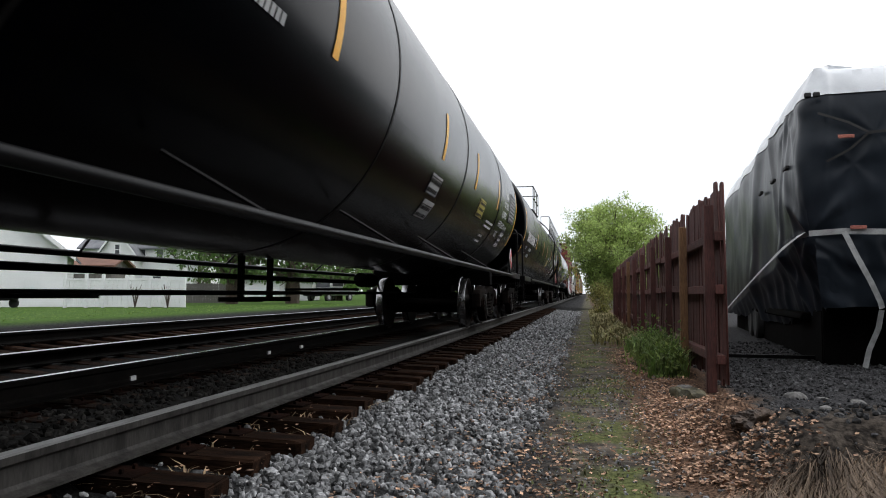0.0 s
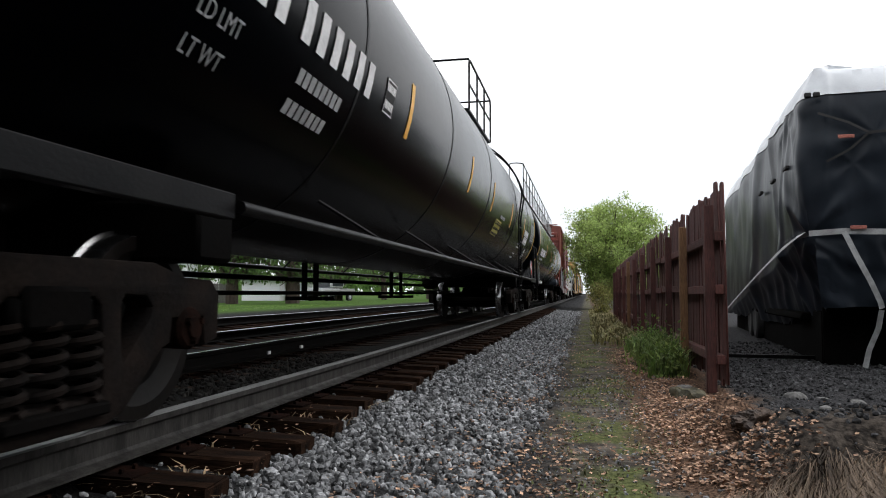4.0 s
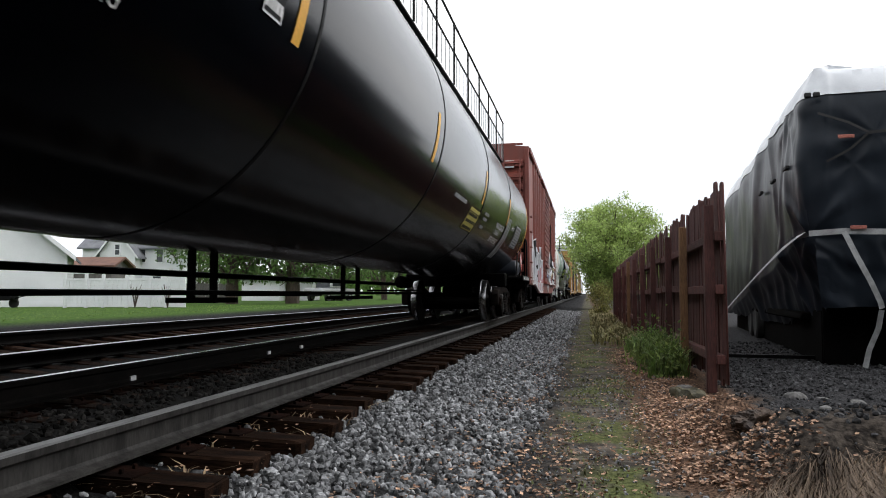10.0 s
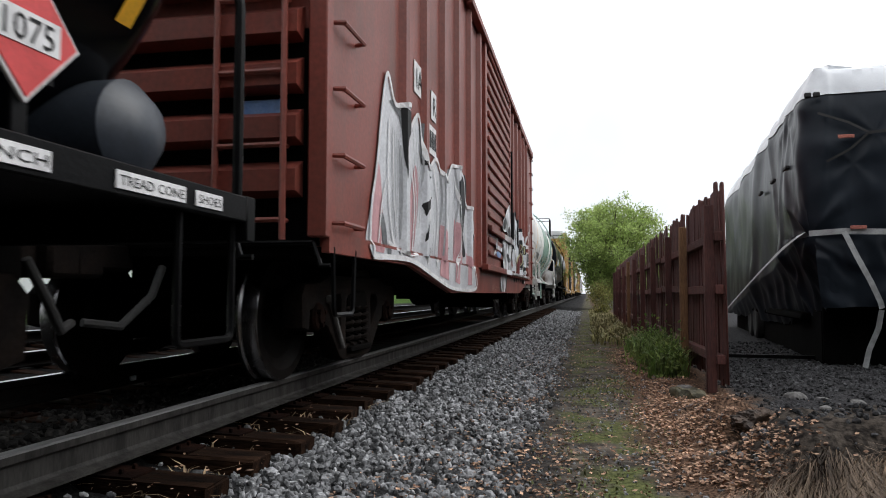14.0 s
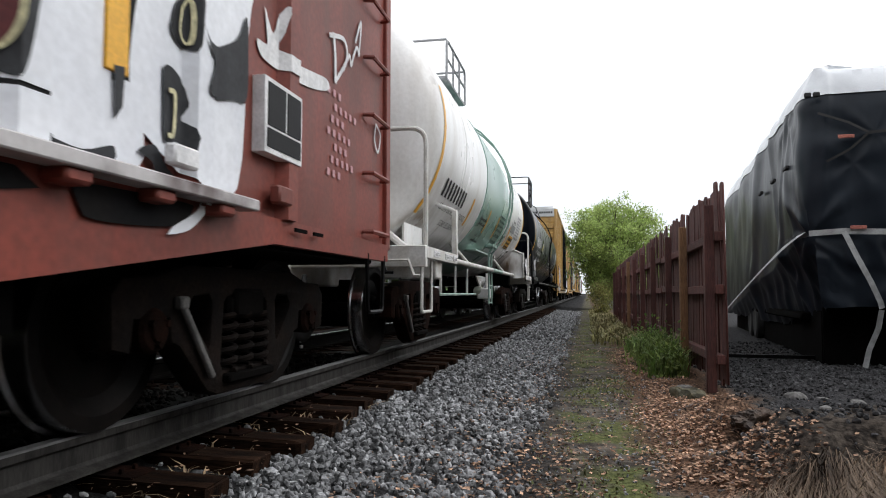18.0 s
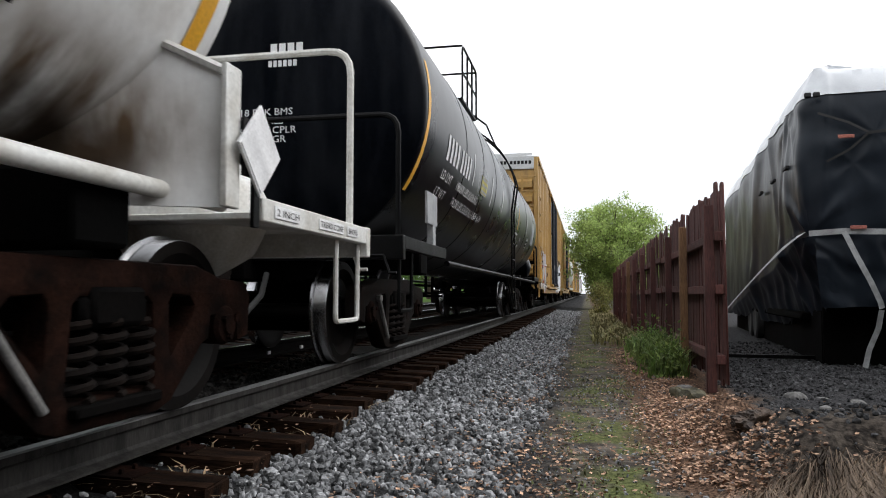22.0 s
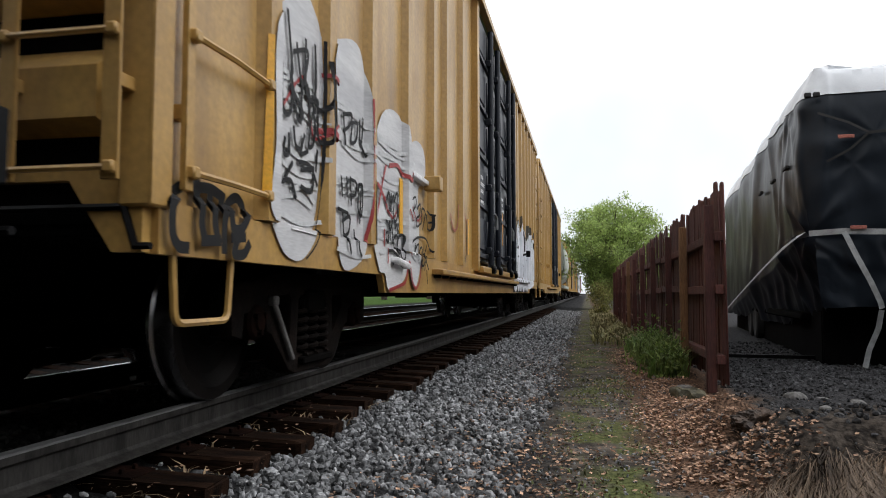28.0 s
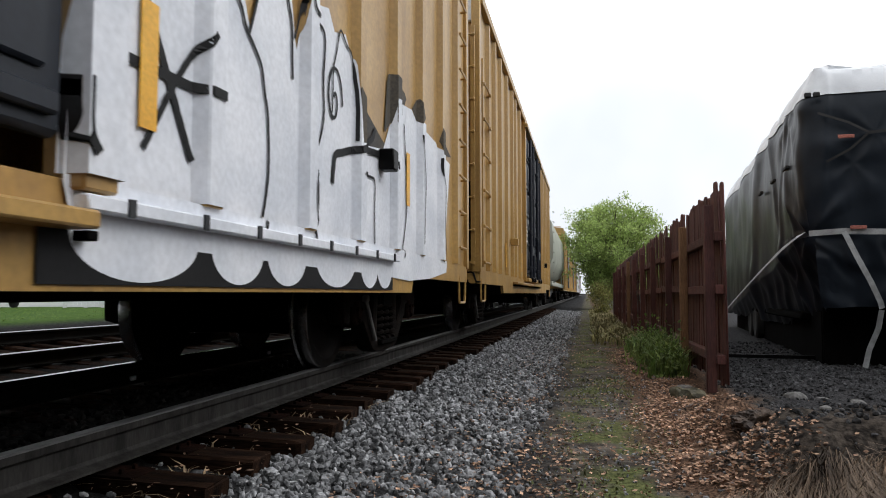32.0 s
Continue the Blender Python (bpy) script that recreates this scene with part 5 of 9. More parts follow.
def roof_of(car, half, half_w, z, material, n=14):
    bm = bmesh.new()
    prof = [(-half_w - 0.03, z - 0.10), (-half_w - 0.03, z - 0.02), (-half_w * 0.5, z + 0.05), (0, z + 0.08), (half_w * 0.5, z + 0.05), (half_w + 0.03, z - 0.02), (half_w + 0.03, z - 0.10)]
    vs = [[bm.verts.new((x, y, zz)) for x, zz in prof] for y in (-half, half)]
    for j in range(6):
        bm.faces.new((vs[0][j], vs[0][j + 1], vs[1][j + 1], vs[1][j]))
    bm.faces.new(vs[0])
    bm.faces.new(vs[1][::-1])
    rf = part("roof", bm, material, car)
    for i in range(n + 1):
        y = -half + 0.1 + (2 * half - 0.2) * i / n
        part("roof_seam", boxes(((0, y, z + 0.075), (2 * half_w - 0.3, 0.06, 0.06)), bevel=0.01), material, rf)
    return rf


POST = 0.06


def depth_of(x, posts, w=0.20, taper=0.04):
    """Surface of a ribbed side: how far out it stands at a place along it."""
    def depth(y, z=2.0):
        if z < 0.965:
            return x + 0.034
        for p in posts:
            d = abs(y - p)
            if d < w / 2:
                return x + min(1.0, (w / 2 - d) / taper) * POST
        return x
    return depth


def ribbed_side(car, half, x, z0, z1, posts, material, gap=None, s=1):
    """One flank: a plate with an opening for the door and hat-shaped posts."""
    spans = [(-half, half)] if not gap else [(-half, gap[0]), (gap[1], half)]
    for a, b in spans:
        w = part("side_wall", boxes(((s * (x - 0.03), (a + b) / 2, (z0 + z1) / 2), (0.06, b - a, z1 - z0))), material, car)
    bm = bmesh.new()
    prof = [(-0.10, 0), (-0.06, POST), (0.06, POST), (0.10, 0)]
    vs = [[bm.verts.new((s * d, dy, z)) for dy, d in prof] for z in (z0 + 0.04, z1 - 0.02)]
    for j in range(3):
        bm.faces.new((vs[0][j], vs[0][j + 1], vs[1][j + 1], vs[1][j]))
    bm.faces.new(vs[0])
    bm.faces.new(vs[1][::-1])
    me = finish("post", bm, material, smooth=False)
    for p in posts:
        piece("post", me, w, pose(s * x, p, 0))
    return w


def side_sill(car, half, x, z_top, z_end, z_mid, kink0, kink1, material, s=1):
    """A side sill that hangs deeper between the trucks."""
    loop = [(-half, z_top), (half, z_top), (half, z_end), (kink1, z_end), (kink0, z_mid), (-kink0, z_mid), (-kink1, z_end), (-half, z_end)]
    return part("side_sill", flat_shape([loop], 0.05), material, car, m=pose(s * (x - 0.03), 0, 0))


def spray_fill(bm, loop, depth, lift=0.006, step=0.009):
    """A filled outline in (y, z) laid on a side, in narrow upright slices."""
    y0, y1 = min(p[0] for p in loop), max(p[0] for p in loop)
    n = max(2, int((y1 - y0) / step))

    def cuts(y):
        zs = []
        for (a, b), (c, d) in zip(loop, loop[1:] + loop[:1]):
            if (a <= y) != (c <= y):
                zs.append(b + (d - b) * (y - a) / (c - a))
        return sorted(zs)
    for i in range(n):
        ya, yb = y0 + (y1 - y0) * i / n, y0 + (y1 - y0) * (i + 1) / n
        ym = (ya + yb) / 2
        ca, cm, cb = cuts(ya + 1e-5), cuts(ym), cuts(yb - 1e-5)
        if len(ca) != len(cm):
            ca = cm
        if len(cb) != len(cm):
            cb = cm
        for k in range(0, len(cm) - 1, 2):
            spans = [(ca[k], ca[k + 1], cb[k], cb[k + 1])]
            if cm[k] < 0.965 < cm[k + 1]:
                spans = [(ca[k], 0.964, cb[k], 0.964), (0.966, ca[k + 1], 0.966, cb[k + 1])]
            for za0, za1, zb0, zb1 in spans:
                bm.faces.new([bm.verts.new((depth(y, (za0 + za1) / 2) + lift + 0.003, y, z)) for y, z in ((ya, za0), (yb, zb0), (yb, zb1), (ya, za1))])
    return bm


def smooth_line(pts, n=16):
    """A curve through the points."""
    out = []
    q = [pts[0], *pts, pts[-1]]
    for i in range(1, len(q) - 2):
        for k in range(n):
            t = k / n
            out.append(tuple(0.5 * (2 * q[i][c] + (q[i + 1][c] - q[i - 1][c]) * t + (2 * q[i - 1][c] - 5 * q[i][c] + 4 * q[i + 1][c] - q[i + 2][c]) * t * t + (3 * q[i][c] - q[i - 1][c] - 3 * q[i + 1][c] + q[i + 2][c]) * t ** 3) for c in (0, 1)))
    return out + [pts[-1]]


def spray_stroke(bm, pts, w, depth, lift=0.012, soft=True):
    """One sprayed stroke through the points."""
    line = smooth_line(pts) if soft else pts
    for i, ((a, b), (c, d)) in enumerate(zip(line, line[1:])):
        ln = math.hypot(c - a, d - b)
        if ln < 1e-5:
            continue
        ny, nz = -(d - b) / ln * w / 2, (c - a) / ln * w / 2
        ey, ez = (c - a) / ln * w * 0.3, (d - b) / ln * w * 0.3
        bm.faces.new([bm.verts.new((depth(y, z) + lift + 0.0008 * (i % 3), y, z)) for y, z in ((a - ey + ny, b - ez + nz), (a - ey - ny, b - ez - nz), (c + ey - ny, d + ez - nz), (c + ey + ny, d + ez + nz))])
    return bm


def oval(cy, cz, ry, rz, n=40, a0=0.0, a1=360.0):
    return [(cy + ry * math.cos(radians(a0 + (a1 - a0) * i / n)), cz + rz * math.sin(radians(a0 + (a1 - a0) * i / n))) for i in range(n)]


def ring(cy, cz, ry, rz):
    o = oval(cy, cz, ry, rz, 16)
    return o + o[:1]


def rounded(loop, n=4):
    """A closed outline with its corners eased, as a spray can draws them."""
    if not 5 <= len(loop) <= 30:
        return loop
    wrapped = smooth_line([*loop[-2:], *loop, *loop[:2]], n)
    return wrapped[2 * n:-2 * n]


def spray(car, depth, loops, lines, material, label, lift=0.006):
    """One colour of a piece of graffiti: fills and strokes of (points, width)."""
    bm = bmesh.new()
    for k, loop in enumerate(loops):
        spray_fill(bm, rounded(loop), depth, lift + 0.0006 * k)
    for k, (pts, w) in enumerate(lines):
        spray_stroke(bm, pts, w, depth, lift + 0.006 + 0.00003 * k)
    return tagged(part("graffiti", bm, material, car, label, smooth=False), label=label, kind="stuff")


def looping_tag(y0, y1, z0, z1, h, count, seed):
    """Overlapping hooks, arches and bars of an illegible sprayed scrawl."""
    rng = random.Random(seed * 7 + int(abs(y0) * 100))
    out = []
    g = (y1 - y0) / count * 1.35
    for k in range(count):
        y, z = y0 + (y1 - y0) * (k + 0.5) / count, z0 + (z1 - z0) * (k + 0.5) / count
        hh, ln = h * rng.uniform(0.9, 1.5), rng.uniform(-0.2, 0.2) * g
        kind = rng.choice("vvhhal")
        if kind == "v":
            out.append([(y + ln, z + hh * 0.6), (y, z), (y - ln, z - hh * 0.6)])
        elif kind == "h":
            out.append([(y - g * 0.4, z + hh * 0.55), (y - g * 0.35, z - hh * 0.4), (y + g * 0.1, z - hh * 0.55), (y + g * 0.4, z - hh * 0.2), (y + g * 0.3, z + hh * 0.6)])
        elif kind == "a":
            out.append([(y - g * 0.4, z - hh * 0.5), (y - g * 0.25, z + hh * 0.5), (y + g * 0.25, z + hh * 0.45), (y + g * 0.45, z - hh * 0.6)])
        else:
            out.append([(y - g * 0.5, z + rng.uniform(-0.3, 0.3) * hh), (y + g * 0.5, z + rng.uniform(-0.3, 0.3) * hh), (y + g * 0.1, z - hh * 0.5), (y - g * 0.3, z + hh * 0.2)])
    return out


M_BRIGHT = mat("bright_white_spray", (0.80, 0.82, 0.86), (0.68, 0.70, 0.75), rough=0.45, scale=1.6, fine=30, bump=0.02, amount=0.06)
M_SILVER = mat("silver_spray", (0.50, 0.51, 0.54), (0.64, 0.65, 0.68), rough=0.45, scale=4, fine=40, bump=0.02, amount=0.15)

# red boxcar
car, half = start_car("boxcar", 60.09, 76.62, "oxide red boxcar with ribbed sides, sliding door and graffiti")
HWD = 1.40
DP = [-6.45, -5.65, -4.75, -3.85, -2.95, -2.05, 2.75, 3.65, 4.55, 5.45, 6.35]
ZB, ZT = 0.95, 4.62
for s in (-1, 1):
    ribbed_side(car, half, HWD, ZB, ZT, DP, M_OX, (-1.55, 2.15), s)
    side_sill(car, half, HWD + 0.035, 0.99, 0.86, 0.62, 4.3, 6.2, M_OX, s)
    part("top_chord", boxes(((s * (HWD + 0.03), 0, ZT - 0.05), (0.10, 2 * half, 0.14)), bevel=0.01), M_OX, car)
for e in (-1, 1):
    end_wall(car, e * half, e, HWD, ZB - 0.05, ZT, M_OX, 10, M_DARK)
    truck(car, e * (half - 1.64))
    coupler(car, half, e)
    for s in (-1, 1):
        part("corner_post", boxes(((s * (HWD - 0.03), e * (half + 0.01), (ZB + ZT) / 2), (0.12, 0.12, ZT - ZB)), bevel=0.01), M_OX, car)
        stirrup(car, s * 1.42, e * (half - 0.3) - 0.21, 0.9, M_IRON, 0.42, 0.42)
roof_of(car, half, HWD, ZT + 0.08, M_OX)
part("floor_frame", boxes(((0, 0, 0.90), (2.6, 2 * half, 0.12)), ((0, 0, 0.74), (0.5, 2 * half - 1, 0.3)), bevel=0.01), M_DARK, car)
brake_gear(car, half)
for y in (3.3, 4.7):
    part("cross_bearer", boxes(((0, y, 0.66), (2.5, 0.10, 0.34)), bevel=0.006), M_DARK, car)
part("air_reservoir", lathe(bmesh.new(), [(-0.85, 0.03), (-0.82, 0.14), (-0.74, 0.20), (0.74, 0.20), (0.82, 0.14), (0.85, 0.03)], 24, "Y", (-0.75, 4.0, 0.55)), M_DARK, car)
part("coloured_light", boxes(((1.0, -half - 0.05, 1.75), (0.28, 0.03, 0.10)), bevel=0.01), M_BLUEP, car)
door = part("sliding_door", boxes(((HWD + 0.02, 0.25, 2.75), (0.06, 3.3, 3.5)), bevel=0.006), M_OX, car, "ribbed sliding door")
for i in range(17):
    part("door_rib", boxes(((HWD + 0.065, 0.25, 1.25 + i * 0.2), (0.05, 3.1, 0.10)), bevel=0.02), M_OX, door)
part("door_rail", boxes(((HWD + 0.10, -0.30, 1.00), (0.10, 3.4, 0.09)), bevel=0.008), M_OX, door)
part("rail_paint", boxes(((HWD + 0.153, 0.92, 1.0), (0.006, 0.94, 0.085))), M_BRIGHT, door, "white spray paint on the door rail")
part("upper_rail", boxes(((HWD + 0.07, 0.3, ZT - 0.12), (0.10, 7.0, 0.10)), bevel=0.008), M_OX, door)
part("middle_rail", boxes(((HWD + 0.11, 0.25, 1.62), (0.05, 3.3, 0.10)), bevel=0.008), M_OX, door)
M_SMEARED = mat("paint_smeared_rail", (0.50, 0.48, 0.48), (0.05, 0.018, 0.015), rough=0.5, scale=3.5, fine=30, bump=0.03, amount=0.1)
lower = part("lower_rail", boxes(((HWD + 0.09, 3.6, 1.0), (0.10, 4.4, 0.05)), bevel=0.006), M_SMEARED, car, "dark rail smeared with white spray paint")
for i in range(10):
    part("rail_bracket", boxes(((HWD + 0.07, 1.6 + 0.44 * i, 0.955), (0.10, 0.12, 0.05)), bevel=0.012), M_OX, lower)
part("door_handle", tubes([(HWD + 0.13, 1.62, 1.7), (HWD + 0.13, 1.62, 3.4)], r=0.02), M_IRON, door)
for y in (-1.62, 1.93):
    part("door_post", boxes(((HWD + 0.02, y, (ZB + ZT) / 2), (0.12, 0.14, ZT - ZB)), bevel=0.008), M_OX, car)
part("post_paint", boxes(((HWD + 0.045, 1.93, 1.65), (0.08, 0.15, 1.25)), bevel=0.004), M_SMEARED, car, "white spray paint on the door post")
part("rail_paint", boxes(((HWD + 0.112, 1.10, 1.62), (0.054, 1.50, 0.105)), bevel=0.004), M_SMEARED, door, "spray paint on the door rail")
ladder_flat(car, "side_ladder", HWD, -half + 0.12, 0.44, 1.05, 2.75, 5, M_OX)
ladder_flat(car, "side_ladder", HWD, half - 0.56, 0.44, 1.05, 4.4, 9, M_OX)
ladder_flat(car, "end_ladder", 0.75, -half - 0.08, 0.44, 1.05, 4.2, 8, M_OX, "end")
tab = part("end_sign", boxes(((0.72, -half - 0.11, 4.18), (0.62, 0.01, 0.20)), bevel=0.001), M_WHITEP, car, "white sign panel")
part("end_sign_bars", bars(bmesh.new(), 4, 0.09, 0.12, 0.03, on_end(-half - 0.118, 0.6, 4.12)), M_BLACKP, tab)
for y, z, text, w in ((-6.02, 2.50, "IA", 0.36), (-5.28, 2.42, "R", 0.24), (-5.4, 2.05, 3, 0.36)):
    sg = part("side_sign", boxes(((HWD + 0.008, y + w / 2, z + 0.13), (0.008, w, 0.30)), bevel=0.001), M_WHITEP, car, "white sign panel")
    bm = bmesh.new()
    if isinstance(text, str):
        write(bm, text, 0.28, on_side(HWD + 0.016, y + 0.05, z + 0.03))
    else:
        bars(bm, text, 0.08, 0.18, 0.03, on_side(HWD + 0.016, y + 0.03, z + 0.04))
    part("sign_letters", bm, M_BLACKP, sg)
sb = part("data_sign", boxes(((HWD + 0.034, 6.21, 1.47), (0.068, 0.45, 0.37)), bevel=0.003), M_WHITEP, car, "black and white data panel")
part("sign_field", boxes(((HWD + 0.070, 6.115, 1.525), (0.006, 0.20, 0.21)), ((HWD + 0.070, 6.325, 1.525), (0.006, 0.17, 0.21)), ((HWD + 0.070, 6.21, 1.36), (0.006, 0.40, 0.09))), M_BLACKP, sb)
bm = bmesh.new()
for i in range(7):
    bars(bm, 3 + (i * 2) % 4, 0.045, 0.045, 0.05, on_side(HWD + 0.008, 6.98 + 0.06 * (i % 3), 1.34 + i * 0.085))
part("stencil", bm, M_PINKP, car, "faded stencilled lettering")

DEPTH_D = depth_of(HWD, DP)


FRONT_EDGE = [(-7.40, 0.88), (-7.36, 1.25), (-7.22, 1.60), (-6.98, 2.34), (-6.72, 2.18), (-6.38, 2.24), (-6.27, 2.06), (-5.87, 2.28), (-5.68, 1.86), (-5.40, 1.88), (-5.05, 2.02), (-4.70, 1.84), (-4.42, 1.94), (-4.11, 2.12), (-3.40, 2.10), (-3.20, 1.78), (-2.75, 1.72), (-2.56, 1.50), (-2.74, 1.25), (-2.60, 0.95), (-2.58, 0.68), (-4.20, 0.67), (-5.20, 0.77), (-6.27, 0.90)]
spray(car, DEPTH_D, [FRONT_EDGE], [], M_SILVER, "silver sprayed letter bodies", 0.005)
spray(car, DEPTH_D, [[(-7.34, 0.92), (-7.31, 1.25), (-7.17, 1.62), (-7.05, 1.25), (-7.12, 0.92)], [(-6.35, 0.95), (-6.05, 1.75), (-5.85, 1.65), (-5.95, 1.2), (-6.15, 0.93)], [(-5.0, 0.80), (-4.85, 1.35), (-4.55, 1.2), (-4.5, 0.76)], [(-4.1, 0.75), (-4.0, 1.5), (-3.7, 1.35), (-3.8, 0.72)], [(-3.2, 0.72), (-3.15, 1.15), (-2.9, 1.05), (-2.85, 0.72)]], [], M_PINKP, "pink sprayed shading", 0.008)
spray(car, DEPTH_D, [[(-6.54, 2.18), (-6.51, 2.19), (-6.17, 2.16), (-6.46, 1.93), (-6.47, 1.6), (-6.52, 1.7), (-6.54, 1.98)], [(-5.73, 1.4), (-5.71, 1.49), (-5.26, 1.59), (-5.66, 1.41), (-5.72, 1.34)], [(-3.92, 1.96), (-3.25, 2.14), (-3.15, 1.85), (-3.39, 1.37), (-3.22, 1.12), (-3.48, 1.11), (-3.91, 1.55)], [(-5.78, 1.95), (-5.7, 1.88), (-5.25, 1.94), (-5.33, 1.9), (-5.75, 1.84)], [(-5.69, 1.15), (-5.73, 1.1), (-5.72, 1.19), (-5.61, 1.34)]], [], M_BLACKP, "black sprayed shadows", 0.012)
spray(car, DEPTH_D, [[(-6.88, 2.16), (-6.58, 2.1), (-6.54, 2.0), (-6.52, 2.06), (-6.54, 2.17), (-6.77, 2.2)], [(-7.14, 1.21), (-7.05, 1.03), (-7.02, 0.89), (-6.92, 0.9), (-6.95, 1.11), (-7.06, 1.24)], [(-5.82, 2.26), (-5.73, 2.24), (-5.74, 1.87), (-5.82, 1.95)], [(-4.84, 1.89), (-4.23, 2.08), (-4.23, 2.04), (-4.8, 1.84)]], [], mat("mid_grey_spray", (0.10, 0.105, 0.115), (0.15, 0.155, 0.165), rough=0.6), "grey sprayed letter faces", 0.010)
spray(car, DEPTH_D, [], [([(-6.81, 1.98), (-6.77, 1.42), (-6.83, 1.05)], 0.012), ([(-6.74, 1.95), (-6.7, 1.44), (-6.76, 1.05)], 0.012), ([(-6.67, 1.93), (-6.63, 1.45), (-6.69, 1.06)], 0.012), ([(-6.6, 1.9), (-6.56, 1.46), (-6.62, 1.07)], 0.012), ([(-6.55, 1.86), (-6.54, 1.46), (-6.55, 1.07)], 0.012), ([(-6.1, 2.1), (-6.03, 1.68), (-6.16, 1.19)], 0.012), ([(-5.99, 2.13), (-5.92, 1.7), (-6.06, 1.2)], 0.012), ([(-5.88, 2.16), (-5.81, 1.72), (-5.96, 1.21)], 0.012), ([(-5.77, 2.19), (-5.74, 1.74), (-5.85, 1.23)], 0.012), ([(-5.61, 1.76), (-5.32, 1.48), (-5.65, 0.97)], 0.012), ([(-5.21, 1.84), (-5.14, 1.5), (-5.26, 1.0)], 0.012), ([(-5.03, 1.88), (-4.96, 1.53), (-5.08, 1.01)], 0.012), ([(-4.85, 1.91), (-4.84, 1.54), (-4.89, 1.02)], 0.012), ([(-4.82, 1.91), (-4.81, 1.55), (-4.83, 1.02)], 0.012), ([(-4.41, 2.0), (-4.33, 1.62), (-4.75, 1.03)], 0.012), ([(-4.18, 2.04), (-4.1, 1.65), (-4.25, 1.06)], 0.012), ([(-3.95, 2.09), (-3.93, 1.67), (-4.01, 1.08)], 0.012)], M_GREYP, "thin grey upright streaks", 0.011)
spray(car, DEPTH_D, [], [([*FRONT_EDGE, FRONT_EDGE[0]], 0.042), ([(-6.90, 2.0), (-6.92, 1.5), (-6.80, 1.1), (-6.60, 0.92)], 0.03), ([(-6.78, 1.9), (-6.76, 1.45), (-6.62, 1.05)], 0.02), ([(-6.28, 1.95), (-6.05, 1.45), (-6.14, 0.95)], 0.03), ([(-6.18, 2.0), (-5.98, 1.5), (-6.02, 1.0)], 0.02), ([(-5.45, 1.85), (-5.35, 1.4), (-5.6, 0.9)], 0.03), ([(-5.2, 1.9), (-4.98, 1.45), (-5.2, 0.85)], 0.03), ([(-4.55, 1.8), (-4.4, 1.3), (-4.5, 0.8)], 0.03), ([(-4.0, 2.0), (-3.85, 1.4), (-4.0, 0.8)], 0.035), ([(-3.3, 1.6), (-3.2, 1.1), (-3.35, 0.8)], 0.03), ([(-7.2, 0.95), (-7.1, 1.3), (-6.98, 1.5)], 0.025), ([(-2.95, 1.5), (-2.8, 1.1), (-2.9, 0.75)], 0.03), ([(-6.9, 1.02), (-6.4, 0.95), (-6.0, 0.98)], 0.03)], M_WHITEP, "white sprayed letter outlines", 0.014)

M_SMOKY = mat("smoky_white_spray", (0.80, 0.82, 0.86), (0.022, 0.024, 0.028), rough=0.5, scale=3.4, fine=30, bump=0.02, amount=0.08)
REAR_BACK = [[(1.55, 1.04), (1.82, 1.59), (1.97, 2.12), (2.66, 2.31), (3.13, 2.36), (3.54, 2.43), (3.59, 2.24), (4.09, 2.24), (4.47, 2.13), (4.95, 2.22), (5.02, 1.9), (5.0, 1.2), (3.33, 1.13)]]
spray(car, DEPTH_D, REAR_BACK, [([(2.7, 1.9), (2.68, 1.67), (2.69, 1.45), (2.79, 1.09)], 0.13), ([(3.67, 2.3), (3.59, 1.98), (3.65, 1.64), (3.95, 1.54)], 0.1)], M_BLACKP, "black sprayed letter shadows", 0.005)
REAR_WHITE = [[(1.80, 1.04), (1.93, 1.59), (2.05, 2.1), (2.52, 2.23), (2.57, 1.81), (2.54, 1.57), (2.68, 1.54), (2.68, 1.12)], [(3.04, 1.15), (2.69, 1.54), (2.78, 1.99), (3.14, 2.25), (3.39, 2.31), (3.56, 2.23), (3.57, 1.99), (3.57, 1.69), (3.6, 1.54), (3.58, 1.17), (3.42, 1.13)], [(3.99, 1.19), (4.07, 2.06), (4.38, 2.04), (4.85, 2.13), (5.0, 2.11), (4.99, 1.75), (4.95, 1.34), (4.88, 1.18)], [(5.07, 1.21), (5.06, 1.61), (5.17, 1.87), (5.32, 2.02), (5.37, 2.0), (5.41, 1.8), (5.7, 2.12), (5.98, 2.16), (5.91, 1.83), (5.83, 1.09), (5.45, 1.03)], [(4.0, 1.2), (4.6, 1.17), (4.97, 1.33), (5.08, 1.3), (5.1, 1.05), (4.6, 1.03), (4.1, 1.05)], [(2.3, 1.19), (3.48, 1.19), (3.55, 1.09), (3.3, 1.02), (3.2, 1.07), (2.3, 1.09)], [(3.93, 2.04), (3.99, 1.67), (4.15, 1.67), (4.19, 2.07), (4.3, 2.11), (4.34, 1.13), (4.06, 1.14), (4.0, 1.37)], [(4.11, 1.04), (4.21, 1.14), (4.96, 1.18), (4.89, 1.03)]]
spray(car, DEPTH_D, REAR_WHITE, [], M_BRIGHT, "large white sprayed letters", 0.009)
spray(car, DEPTH_D, [[(0.41, 0.88), (0.49, 0.74), (0.59, 0.66), (0.7, 0.645), (1.05, 0.645), (1.15, 0.665), (1.43, 0.97), (1.3, 0.98), (0.6, 0.96)]], [], M_SMOKY, "white sprayed letter foot on the sill", 0.005)
M_DGREY = mat("dark_grey_spray", (0.024, 0.025, 0.028), (0.045, 0.047, 0.051), rough=0.65, spec=0.25, scale=5, fine=40, bump=0.02, amount=0.15)
